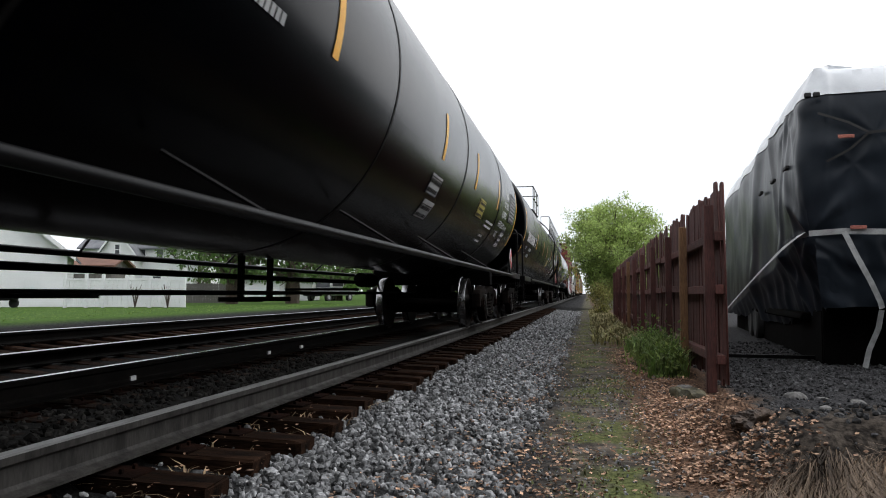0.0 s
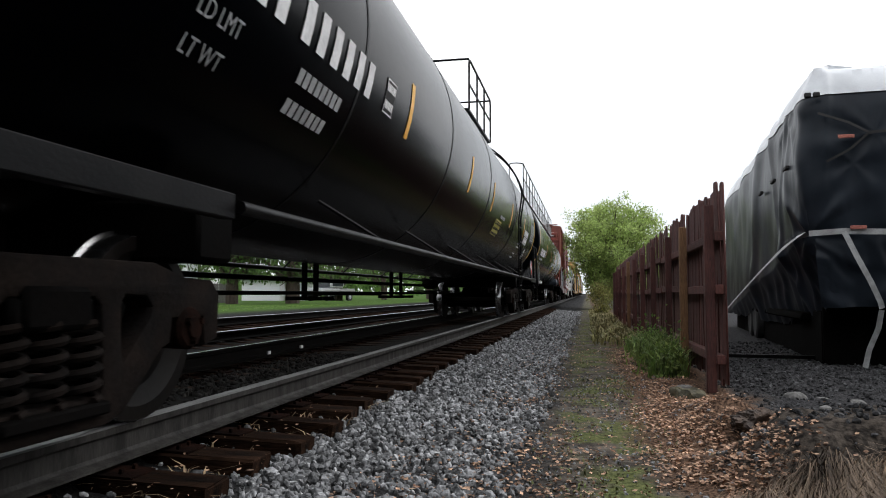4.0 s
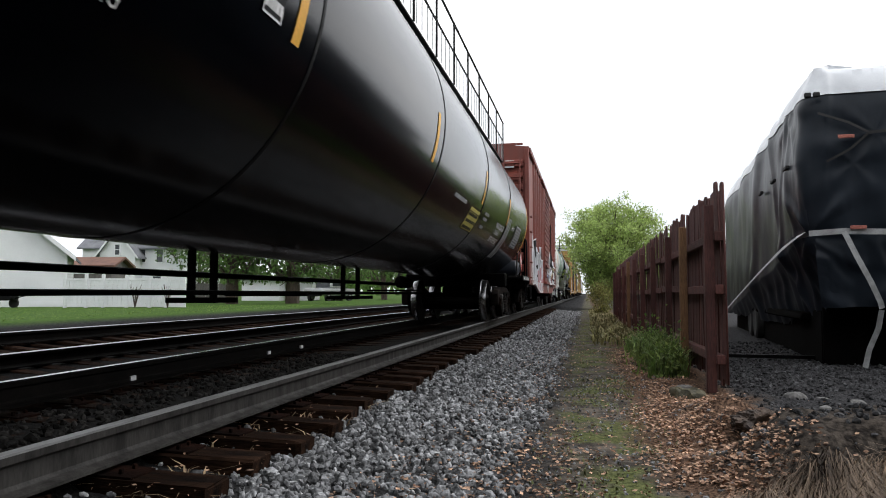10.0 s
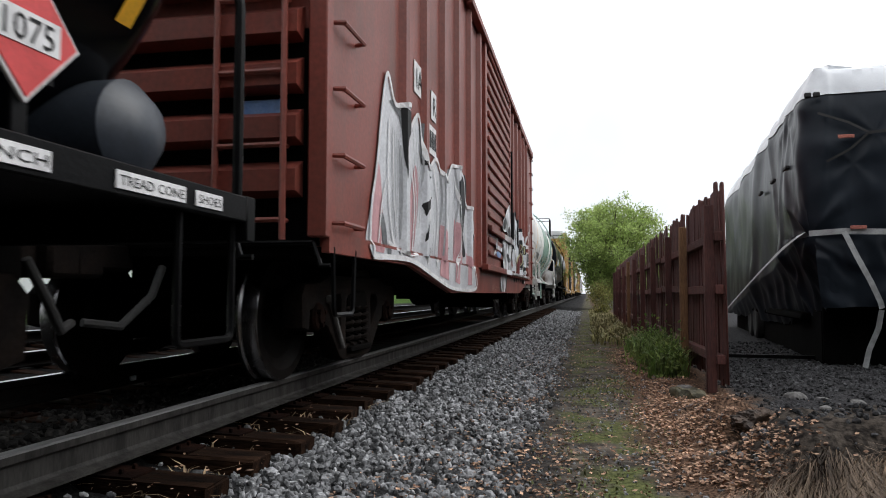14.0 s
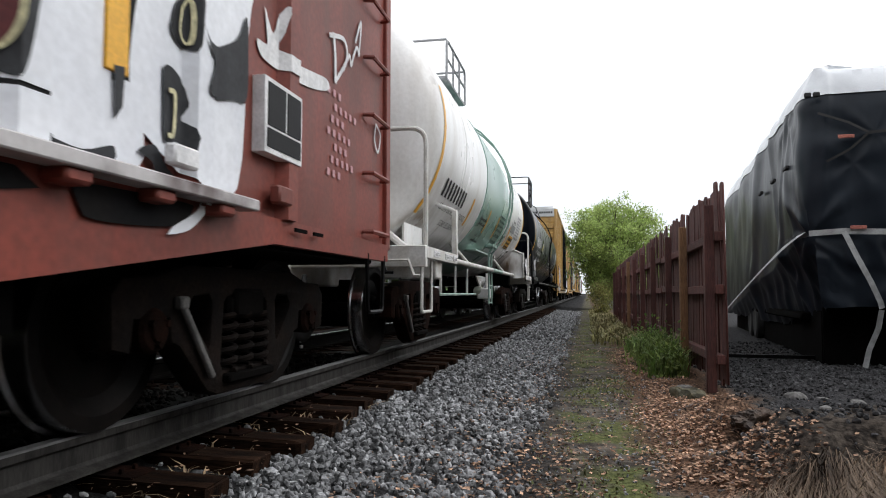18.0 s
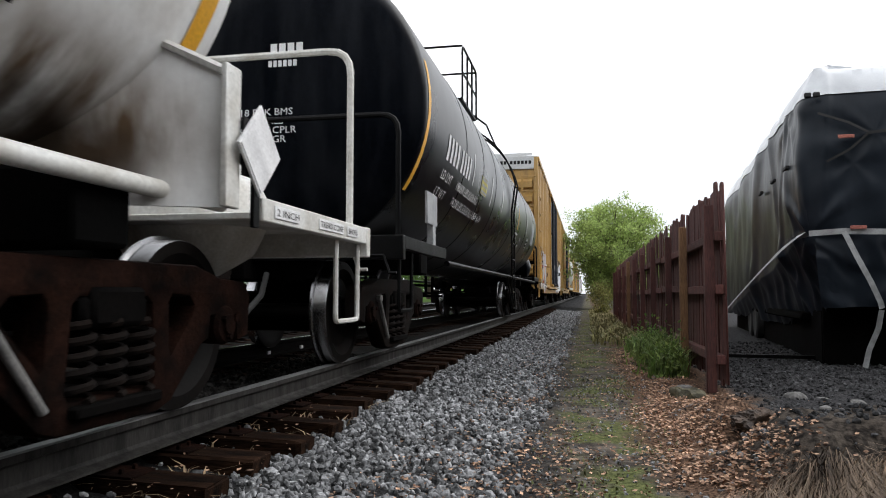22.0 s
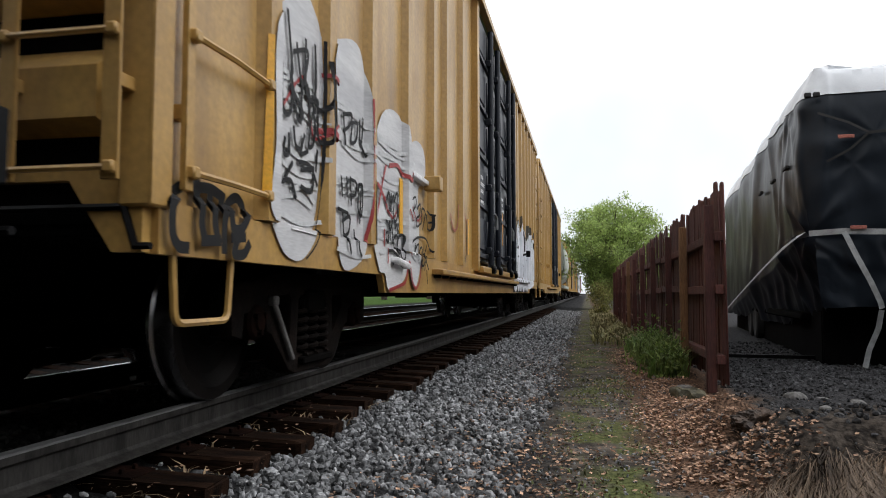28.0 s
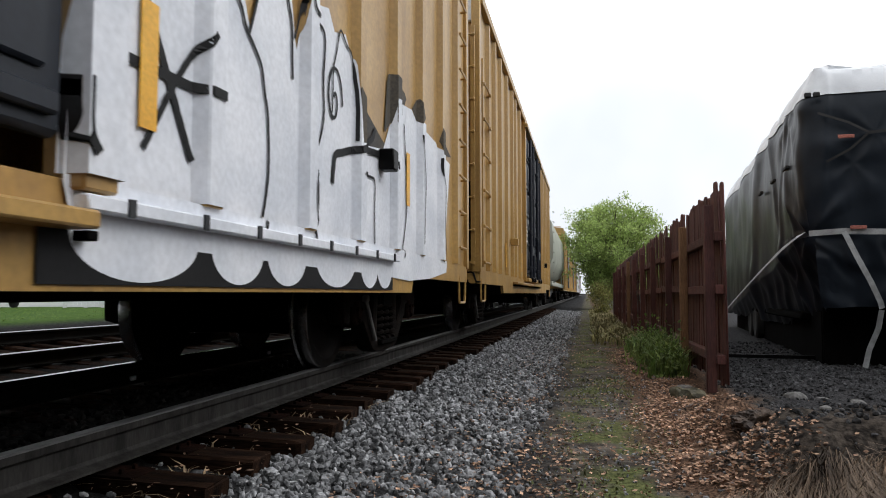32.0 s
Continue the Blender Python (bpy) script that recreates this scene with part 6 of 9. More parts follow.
spray(car, DEPTH_D, [[(2.37, 1.77), (2.24, 1.68), (2.24, 1.57), (2.31, 1.52), (2.45, 1.54), (2.55, 1.62), (2.51, 1.68), (2.4, 1.66), (2.38, 1.73)], [(2.4, 1.54), (2.31, 1.44), (2.3, 1.26), (2.34, 1.12), (2.4, 1.1), (2.48, 1.13), (2.54, 1.27), (2.54, 1.48), (2.49, 1.55)], [(4.28, 1.83), (4.52, 1.85), (4.56, 1.68), (4.49, 1.58), (4.55, 1.48), (4.51, 1.23), (4.46, 1.2), (4.35, 1.31), (4.37, 1.52), (4.31, 1.69)], [(3.58, 1.65), (3.88, 1.77), (3.86, 1.55), (3.65, 1.46)], [(3.9, 1.76), (4.06, 1.8), (4.08, 1.64), (3.98, 1.53), (3.89, 1.57), (3.97, 1.65), (4.01, 1.73)], [(3.92, 1.47), (4.05, 1.45), (4.09, 1.2), (3.97, 1.2), (3.88, 1.12), (3.87, 1.32)], [(5.29, 1.72), (5.37, 1.78), (5.41, 1.76), (5.39, 1.58), (5.36, 1.56), (5.3, 1.58), (5.26, 1.62)], [(5.4, 1.68), (5.5, 1.62), (5.78, 1.75), (5.88, 1.89), (5.89, 1.52), (5.76, 1.47), (5.47, 1.41), (5.49, 1.56)], [(5.22, 1.45), (5.34, 1.44), (5.36, 1.34), (5.35, 1.28), (5.39, 1.24), (5.38, 1.14), (5.36, 1.11), (5.33, 1.19), (5.23, 1.19)], [(5.08, 1.11), (5.18, 1.15), (5.26, 1.08), (5.37, 1.03), (5.32, 1.0), (5.21, 1.02), (5.16, 1.09)], [(4.94, 1.37), (5.0, 1.38), (4.99, 1.24), (4.95, 1.19)], [(4.62, 1.07), (4.8, 1.06), (4.95, 1.1), (4.92, 1.03), (4.6, 1.0)], oval(3.21, 1.75, 0.20, 0.21), oval(3.18, 1.39, 0.20, 0.18)], [], M_DGREY, "dark grey sprayed letter cores", 0.016)
spray(car, DEPTH_D, [[(0.34, 0.86), (0.41, 0.88), (0.59, 0.64), (0.4, 0.64)], [(1.45, 1.0), (1.6, 1.01), (1.27, 0.65), (1.14, 0.65)]], [], M_DGREY, "dark grey sprayed edges", 0.007)
spray(car, DEPTH_D, [[(2.43, 1.47), (2.36, 1.41), (2.36, 1.23), (2.4, 1.16), (2.44, 1.15), (2.43, 1.34)], [(3.58, 1.05), (3.53, 1.08), (3.55, 1.3), (3.59, 1.45), (3.7, 1.48), (4.05, 1.51), (4.12, 1.29), (4.11, 1.05)], oval(3.18, 1.74, 0.10, 0.13), oval(3.15, 1.41, 0.10, 0.15), [(4.33, 1.73), (4.47, 1.74), (4.45, 1.61), (4.36, 1.62)], oval(4.435, 1.41, 0.05, 0.155)], [], mat("dark_red_spray", (0.10, 0.018, 0.02), (0.15, 0.03, 0.028), rough=0.6, scale=5, fine=40, bump=0.02, amount=0.15), "dark red sprayed letter cores", 0.023)
spray(car, DEPTH_D, [], [([(2.54, 1.58), (2.4, 1.53), (2.38, 1.43), (2.36, 1.23), (2.42, 1.14), (2.45, 1.17)], 0.016), ([(3.53, 1.08), (3.55, 1.3), (3.59, 1.45), (3.7, 1.49), (4.05, 1.51), (4.12, 1.29)], 0.018), (ring(3.18, 1.74, 0.10, 0.13), 0.014), (ring(3.15, 1.41, 0.10, 0.15), 0.014), ([(4.33, 1.73), (4.47, 1.74), (4.45, 1.61), (4.36, 1.62), (4.33, 1.73)], 0.012), (ring(4.435, 1.41, 0.05, 0.155), 0.012), ([(5.32, 1.71), (5.36, 1.75), (5.36, 1.59), (5.31, 1.61), (5.32, 1.71)], 0.012), ([(5.25, 1.37), (5.285, 1.36), (5.28, 1.22), (5.25, 1.2)], 0.018)], mat("pale_yellow_spray", (0.62, 0.58, 0.36), (0.5, 0.46, 0.28), rough=0.6), "thin pale yellow sprayed rings", 0.028)
spray(car, DEPTH_D, [], [([(-0.72, 0.75), (-0.69, 0.66), (-0.67, 0.74), (-0.63, 0.68), (-0.6, 0.76), (-0.58, 0.68), (-0.51, 0.67), (-0.54, 0.76), (-0.47, 0.73), (-0.33, 0.67), (-0.18, 0.69), (-0.21, 0.73)], 0.012), ([(-0.36, 0.72), (-0.11, 0.72), (0.19, 0.71)], 0.012)], mat("faint_white_spray", (0.36, 0.22, 0.19), (0.28, 0.16, 0.13), rough=0.7), "faint white scribble on the sill", 0.005)


def door_depth(y, z):
    return HWD + 0.092


spray(car, door_depth, [[(0.32, 1.49), (0.46, 1.63), (0.54, 1.67), (0.96, 1.68), (1.64, 1.68), (1.78, 1.05), (1.29, 1.04), (0.84, 1.05), (0.5, 1.08), (0.37, 1.2)], [(0.38, 1.77), (0.45, 1.91), (1.48, 2.33), (1.61, 2.17), (1.69, 1.75), (1.03, 1.76), (0.57, 1.73)]], [([(-0.52, 1.51), (-0.49, 1.42), (-0.41, 1.39), (-0.24, 1.38), (-0.03, 1.38), (0.2, 1.37)], 0.07), ([(-0.63, 1.43), (-0.58, 1.38), (-0.52, 1.36)], 0.05)], M_SMOKY, "white spray paint over the foot of the door", 0.0)
spray(car, door_depth, [[(0.41, 1.85), (0.62, 1.97), (0.81, 1.99), (0.92, 1.92), (0.75, 1.81), (0.51, 1.77)], [(1.15, 1.81), (1.4, 1.9), (1.56, 1.85), (1.6, 1.71), (1.36, 1.69), (1.19, 1.71)], [(0.87, 1.31), (1.04, 1.36), (1.28, 1.33), (1.35, 1.2), (1.05, 1.21)], [(0.32, 1.49), (0.42, 1.5), (0.46, 1.23), (0.37, 1.23)]], [], M_DGREY, "grey sprayed shading on the door", 0.008)
spray(car, door_depth, [[(1.62, 1.45), (1.71, 1.43), (1.82, 1.43), (1.85, 1.33), (1.8, 1.28), (1.69, 1.28), (1.65, 1.3), (1.75, 1.37)], [(1.38, 1.28), (1.47, 1.29), (1.56, 1.25), (1.5, 1.22), (1.38, 1.22)]], [], M_DGREY, "dark sprayed swirls on the door", 0.009)
spray(car, door_depth, [[(1.7, 1.23), (1.8, 1.28), (1.92, 1.24), (2.01, 1.15), (1.98, 1.1), (1.84, 1.16), (1.76, 1.11), (1.72, 1.15)]], [], M_OX, "bare red patch in the paint", 0.010)
spray(car, door_depth, [[(-0.6, 1.29), (-0.36, 1.32), (-0.14, 1.31), (-0.01, 1.29), (-0.04, 1.23), (-0.33, 1.22), (-0.55, 1.25)]], [], M_BLUEP, "blue sprayed patch on the door", 0.003)
spray(car, door_depth, [[(-0.89, 1.27), (-0.78, 1.31), (-0.67, 1.31), (-0.58, 1.28), (-0.73, 1.26), (-0.89, 1.23)]], [], M_PALE, "pale sprayed smear on the door", 0.003)
part("stencil", write(bmesh.new(), "R", 0.11, on_side(HWD + 0.155, 0.02, 1.0)), M_WHITEP, car, "white letter on the door rail")


spray(car, DEPTH_D, [[(6.09, 2.03), (6.19, 1.93), (6.27, 2.09), (6.29, 2.08), (6.27, 1.96), (6.28, 1.85), (6.68, 1.89), (6.95, 1.92), (6.98, 1.86), (6.68, 1.79), (6.27, 1.76), (6.06, 1.77), (6.01, 1.84), (6.12, 1.85), (6.11, 1.93)]], [([(7.06, 2.24), (7.09, 2.11), (7.1, 1.95)], 0.035), ([(6.99, 2.21), (7.25, 2.27), (7.31, 2.16), (7.1, 1.95)], 0.03), ([(7.25, 2.07), (7.36, 2.2), (7.4, 2.15), (7.45, 2.23), (7.52, 2.31), (7.57, 2.27)], 0.025), ([(7.49, 2.34), (7.61, 2.52), (7.57, 2.29)], 0.025), ([(7.99, 1.88), (8.1, 1.82), (8.04, 1.68), (7.95, 1.76), (7.99, 1.88)], 0.02)], M_WHITEP, "white sprayed crooked mark and scrawl", 0.006)
spray(car, DEPTH_D, [[(3.18, 0.94), (3.52, 0.97), (3.44, 0.87), (3.26, 0.83)], [(3.67, 0.96), (4.06, 0.96), (3.92, 0.91), (3.73, 0.87)], [(4.31, 0.96), (4.52, 0.96), (4.61, 0.91), (4.35, 0.87)], [(4.73, 0.94), (5.05, 0.96), (5.38, 0.96), (5.41, 0.94), (5.35, 0.88), (5.13, 0.85), (4.79, 0.85)], [(2.7, 0.96), (3.1, 0.96), (3.0, 0.86), (2.8, 0.84)]], [], mat("matt_black_spray", (0.006, 0.006, 0.007), (0.012, 0.011, 0.011), rough=0.8, spec=0.1, scale=5, fine=40, bump=0.03, amount=0.2), "black sprayed shadows on the sill", 0.005)
spray(car, DEPTH_D, [[(5.24, 0.83), (5.39, 0.86), (5.51, 0.94), (5.66, 1.05), (5.5, 1.02), (5.44, 0.94), (5.27, 0.86)]], [], M_BRIGHT, "white sprayed curl on the sill", 0.008)
part("reflective_strip", boxes(((HWD + 0.012, 4.96, 1.62), (0.024, 0.12, 0.54)), bevel=0.004), M_YELLOW, car, "worn yellow reflective strip")
part("latch_plate", boxes(((HWD + 0.08, 5.27, 1.12), (0.05, 0.17, 0.08)), bevel=0.01), M_WHITEP, car)
part("sill_box", boxes(((HWD + 0.06, 6.20, 1.10), (0.06, 0.16, 0.09)), bevel=0.01), M_OX, car)
part("lift_slot", boxes(((HWD + 0.062, 6.45, 0.945), (0.012, 0.16, 0.02)), ((HWD + 0.062, 6.70, 0.945), (0.012, 0.14, 0.02)), bevel=0.002), M_DARK, car)


def yellow_boxcar(front, rear, label, dark_door=True, detail=True, top=5.12):
    """A tall yellow boxcar with a pair of plug doors."""
    car, half = start_car("boxcar", front, rear, label)
    w, zb, zt = 1.42, 0.92, top - 0.12
    posts = [y for y in (-9.05, -8.25, -7.4, -6.35, -5.3, -4.63, -3.6, 3.55, 4.6, 5.5, 6.45, 7.35, 8.3, 9.2) if abs(y) < half - 0.5]
    for s in (-1, 1):
        ribbed_side(car, half, w, zb, zt, posts, M_YBOX, (-2.45, 2.75), s)
        side_sill(car, half, w + 0.035, 0.95, 0.755, 0.62, 7.0, 7.08, M_YBOX, s)
        part("top_chord", boxes(((s * (w + 0.03), 0, zt - 0.05), (0.10, 2 * half, 0.14)), bevel=0.01), M_YBOX, car)
    for e in (-1, 1):
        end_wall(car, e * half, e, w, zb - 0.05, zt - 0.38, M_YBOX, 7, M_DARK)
        part("end_cap", boxes(((0, e * (half + 0.02), zt - 0.17), (2 * w - 0.04, 0.08, 0.42)), bevel=0.008), M_PALE, car, "white band with stencilled mark")
        part("end_cap_bars", bars(bmesh.new(), 4, 0.085, 0.11, 0.035, on_end(-half - 0.064, 0.0, zt - 0.22)), M_BLACKP, car)
        part("end_cap_bars", bars(bmesh.new(), 6, 0.085, 0.11, 0.035, on_end(-half - 0.064, 0.56, zt - 0.22)) if e < 0 else bars(bmesh.new(), 6, 0.12, 0.14, 0.05, on_end(half + 0.064, -0.6, zt - 0.22)), M_BLACKP, car)
        truck(car, e * (half - 2.45), turn=detail)
        coupler(car, half, e)
        for s in (-1, 1):
            part("corner_post", boxes(((s * (w - 0.02), e * (half + 0.01), (zb + zt) / 2), (0.13, 0.14, zt - zb)), bevel=0.01), M_YBOX, car)
            stirrup(car, s * 1.44, e * (half - 0.32) - 0.22, 0.82, M_YBOX, 0.46, 0.32)
    roof_of(car, half, w, zt + 0.06, M_PALE)
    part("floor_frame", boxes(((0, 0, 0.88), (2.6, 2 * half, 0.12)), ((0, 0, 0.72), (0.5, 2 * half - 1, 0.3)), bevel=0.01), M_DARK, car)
    brake_gear(car, half)
    dm = M_NAVY if dark_door else M_YBOX
    part("door_track", boxes(((w + 0.075, -1.28, 0.828), (0.14, 8.06, 0.055)), bevel=0.008), M_YBOX, car)
    part("track_lip", boxes(((w + 0.10, -0.1, 0.945), (0.10, 4.8, 0.09)), bevel=0.01), M_YBOX, car)
    part("upper_track", boxes(((w + 0.11, 0.1, zt - 0.25), (0.08, 5.6, 0.10)), bevel=0.006), M_YBOX, car)
    for i in range(20):
        part("track_bracket", boxes(((w + 0.06, -5.2 + i * 0.42, 0.785), (0.07, 0.05, 0.03)), bevel=0.004), M_DARK, car)
    for k, (a, b) in enumerate(((-2.4, 0.13), (0.17, 2.7))):
        c = (a + b) / 2
        d = part("plug_door", boxes(((w + 0.01, c, (1.06 + zt - 0.35) / 2), (0.07, b - a, zt - 0.35 - 1.06)), bevel=0.02), dm, car, "dark blue steel plug door")
        rows = 5
        for i in range(rows):
            z = 1.25 + i * 0.72
            for q in (a + 0.40, c, b - 0.40):
                part("door_panel", boxes(((w + 0.052, q, z + 0.22), (0.03, 0.62, 0.46)), bevel=0.012), dm, d)
            part("door_rib", boxes(((w + 0.06, c, z - 0.10), (0.04, b - a - 0.1, 0.07)), bevel=0.01), dm, d)
        for q in (a + 0.83, b - 0.83):
            part("lock_rod", tubes([(w + 0.13, q, 1.0), (w + 0.13, q, zt - 0.4)], r=0.045, seg=10), dm, d)
            for z in (1.25, 2.2, 3.2, 4.1):
                part("rod_guide", boxes(((w + 0.10, q, z), (0.10, 0.14, 0.10)), bevel=0.01), dm, d)
            part("roller", boxes(((w + 0.17, q, 0.97), (0.07, 0.20, 0.13)), bevel=0.025), M_IRON, d)
        part("lock_box", boxes(((w + 0.08, c, 1.95), (0.08, 0.34, 0.55)), bevel=0.01), dm, d)
        part("door_handle", tubes([(w + 0.14, c - 0.05, 1.85), (w + 0.15, c + 0.12, 1.80), (w + 0.15, c + 0.14, 1.62)], r=0.02, seg=6), M_GREYP, d)
        bm = bmesh.new()
        rng = random.Random(k + 3)
        for z in (2.25, 2.15, 2.05, 1.9):
            bars(bm, rng.randint(4, 8), 0.035, 0.05, 0.012, on_side(w + 0.074, a + 0.15, z))
            bars(bm, rng.randint(4, 8), 0.035, 0.05, 0.012, on_side(w + 0.074, b - 0.62, z - 0.3))
        tagged(part("door_stencil", bm, M_WHITEP, d, "stencilled lettering"), kind="stuff")
        if k:
            part("reflective_strip", boxes(((w + 0.072, 0.46, 1.75), (0.006, 0.11, 0.56))), M_ORANGE, d, "orange reflective strip")
    for y in (-2.52, 2.82):
        part("door_post", boxes(((w + 0.03, y, (zb + zt) / 2), (0.12, 0.16, zt - zb)), bevel=0.008), M_YBOX, car)
    sl = part("side_ladder", boxes(((w + 0.05, -half + 0.14, 2.55), (0.025, 0.06, 3.1)), ((w + 0.02, -half + 0.14, 1.3), (0.05, 0.05, 0.06)), ((w + 0.02, -half + 0.14, 2.7), (0.05, 0.05, 0.06)), bevel=0.004), M_YBOX, car)
    for k in range(6):
        z = 1.07 + 0.53 * k
        part("rung", tubes([(w + 0.075, -half + 0.14, z), (w + 0.085, -half + 0.45, z), (w + 0.07, -half + 0.82, z)], r=0.014, seg=6), M_YBOX, sl)
        for q in (0.15, 0.81):
            part("rung_bolt", boxes(((w + 0.072, -half + q, z), (0.04, 0.05, 0.05)), bevel=0.008), M_YBOX, sl)
    ladder_flat(car, "side_ladder", w, half - 0.72, 0.46, 1.16, 4.6, 9, M_YBOX)
    el = part("end_ladder", boxes(((0.96, -half - 0.17, 2.75), (0.065, 0.02, 3.5)), ((1.37, -half - 0.17, 2.75), (0.065, 0.02, 3.5)), ((0.96, -half - 0.08, 1.35), (0.05, 0.18, 0.05)), ((1.37, -half - 0.08, 1.35), (0.05, 0.18, 0.05)), ((0.96, -half - 0.08, 3.2), (0.05, 0.18, 0.05)), ((1.37, -half - 0.08, 3.2), (0.05, 0.18, 0.05)), bevel=0.004), M_YBOX, car)
    for k in range(8):
        part("rung", tubes([(0.93, -half - 0.19, 1.04 + 0.475 * k), (1.40, -half - 0.19, 1.04 + 0.475 * k)], r=0.012, seg=6), M_YBOX, el)
        for q in (0.95, 1.38):
            part("rung_bolt", boxes(((q, -half - 0.19, 1.04 + 0.475 * k), (0.045, 0.03, 0.045)), bevel=0.008), M_YBOX, el)
    part("end_sill", flat_shape([[(-w, 0.88), (-w, 0.76), (-w + 0.12, 0.76), (-w + 0.3, 1.02), (w - 0.3, 1.02), (w - 0.12, 0.76), (w, 0.76), (w, 0.88), (w, 1.08), (-w, 1.08)]], 0.05), M_YBOX, car, m=pose(0, -half - 0.03, 0, 0, 0, 90))
    for y, z in ((-6.50, 1.34), (-3.02, 1.35), (3.14, 1.42), (6.9, 1.6)):
        part("reflective_strip", boxes(((w + 0.022, y, z), (0.006, 0.10, 0.46))), M_YELLOW, car, "yellow reflective strip")
    part("jack_pad", boxes(((w + 0.10, -5.58, 1.66), (0.16, 0.14, 0.14)), bevel=0.01), M_YBOX, car)
    part("jack_pad", boxes(((w + 0.07, 6.1, 1.62), (0.12, 0.14, 0.16)), bevel=0.01), M_IRON, car)
    return car, half, w, posts


car, half, w, posts = yellow_boxcar(108.9, 128.8, "tall yellow boxcar with dark blue plug doors and graffiti")
RIBS_G = depth_of(w, posts)


def DEPTH_G(y, z=2.0):
    """The ribbed side of the yellow boxcar with the post beside its door."""
    return w + 0.096 if 2.73 < y < 2.91 and z > 0.965 else RIBS_G(y, z)


part("stencil", write(bmesh.new(), "70K", 0.13, on_side(w + 0.008, -3.34, 1.02)), M_BLACKP, car, "stencilled lettering")
SPRAY_GREY = mat("pale_grey_spray", (0.52, 0.53, 0.54), (0.62, 0.63, 0.64), rough=0.5, scale=3, fine=30, bump=0.02, amount=0.12)


LENS = [(-8.5, 2.28), (-8.75, 2.2), (-9.01, 2.0), (-9.07, 1.81), (-9.06, 1.33), (-9.11, 1.06), (-9.03, 0.95), (-8.91, 0.83), (-8.77, 0.785), (-8.64, 0.80), (-8.52, 0.87), (-8.44, 0.96), (-8.36, 1.18), (-8.34, 1.53), (-8.34, 2.09), (-8.4, 2.22)]
SECOND = [(-8.24, 2.02), (-7.95, 2.25), (-7.59, 2.3), (-7.46, 1.98), (-7.45, 1.35), (-7.5, 0.95), (-7.72, 0.80), (-8.03, 0.79), (-8.14, 1.2)]
THIRD = [(-7.34, 0.95), (-7.32, 1.5), (-7.05, 1.98), (-6.6, 2.1), (-6.34, 1.95), (-6.25, 1.4), (-6.32, 0.86), (-6.62, 0.68), (-6.95, 0.64), (-7.05, 0.76), (-7.2, 0.78)]
FOURTH = [(-6.34, 0.9), (-6.33, 1.6), (-6.15, 1.92), (-5.85, 2.02), (-5.58, 1.95), (-5.56, 1.66), (-5.84, 1.58), (-5.80, 1.2), (-5.88, 0.86), (-6.08, 0.66), (-6.24, 0.74)]
spray(car, DEPTH_G, [LENS, SECOND, THIRD, FOURTH], [], mat("dulled_white_spray", (0.62, 0.62, 0.63), (0.46, 0.46, 0.48), rough=0.5, scale=2.5, fine=30, bump=0.02, amount=0.1, stretch=(1, 0.4, 3)), "pale sprayed letter bodies", 0.006)
brush = []
rng = random.Random(17)
for k in range(70):
    loop, y0, y1 = rng.choice(((LENS, -8.95, -8.3), (SECOND, -8.15, -7.35), (THIRD, -7.25, -6.4), (FOURTH, -6.25, -5.9)))
    z = rng.uniform(0.85, 1.85)
    y0, y1 = y0 + rng.uniform(0, 0.2), y1 - rng.uniform(0, 0.2)
    brush.append(([(y0, z), ((y0 + y1) / 2, z + rng.uniform(-0.04, 0.04)), (y1, z + rng.uniform(-0.03, 0.03))], rng.uniform(0.012, 0.035)))
spray(car, DEPTH_G, [], brush, SPRAY_GREY, "thin grey streaks in the paint", 0.009)
spray(car, DEPTH_G, [], [([(-8.38, 1.55), (-8.27, 1.57), (-8.16, 1.54)], 0.035), ([(-8.34, 1.89), (-8.24, 1.90), (-8.15, 1.87)], 0.025), (SECOND[3:6], 0.016), ([(-6.95, 0.64), (-6.62, 0.68), (-6.45, 0.72), (-6.32, 0.88), (-6.22, 0.72), (-6.08, 0.66), (-5.94, 0.74), (-5.88, 0.9)], 0.028), ([(-7.24, 1.12), (-7.28, 1.28), (-7.18, 1.42), (-7.02, 1.36), (-6.92, 1.28)], 0.034), ([(-7.22, 1.12), (-7.05, 1.45), (-6.95, 1.6)], 0.028), ([(-6.9, 1.26), (-6.72, 1.22), (-6.56, 1.34)], 0.022), ([(-6.85, 1.62), (-6.6, 1.66), (-6.42, 1.60), (-6.3, 1.60), (-6.2, 1.85)], 0.036), ([(-6.4, 1.32), (-6.32, 1.26), (-6.24, 1.2), (-6.22, 0.95)], 0.022), ([(-7.0, 0.85), (-6.99, 1.0), (-6.98, 1.1)], 0.022), ([(-6.1, 1.4), (-5.9, 1.28), (-5.7, 1.36)], 0.018), ([(-8.9, 1.55), (-8.6, 1.8), (-8.45, 1.5), (-8.2, 1.62)], 0.02)], mat("dark_red_line_spray", (0.36, 0.035, 0.035), (0.28, 0.028, 0.03), rough=0.5, scale=6, fine=60, bump=0.02, amount=0.12), "red sprayed edges", 0.012)
blacks = []
for args in ((-8.88, -8.3, 1.95, 1.8, 0.20, 4, 1), (-8.9, -8.28, 1.68, 1.6, 0.18, 5, 2)):
    blacks += [(pts, 0.027) for pts in looping_tag(*args)]
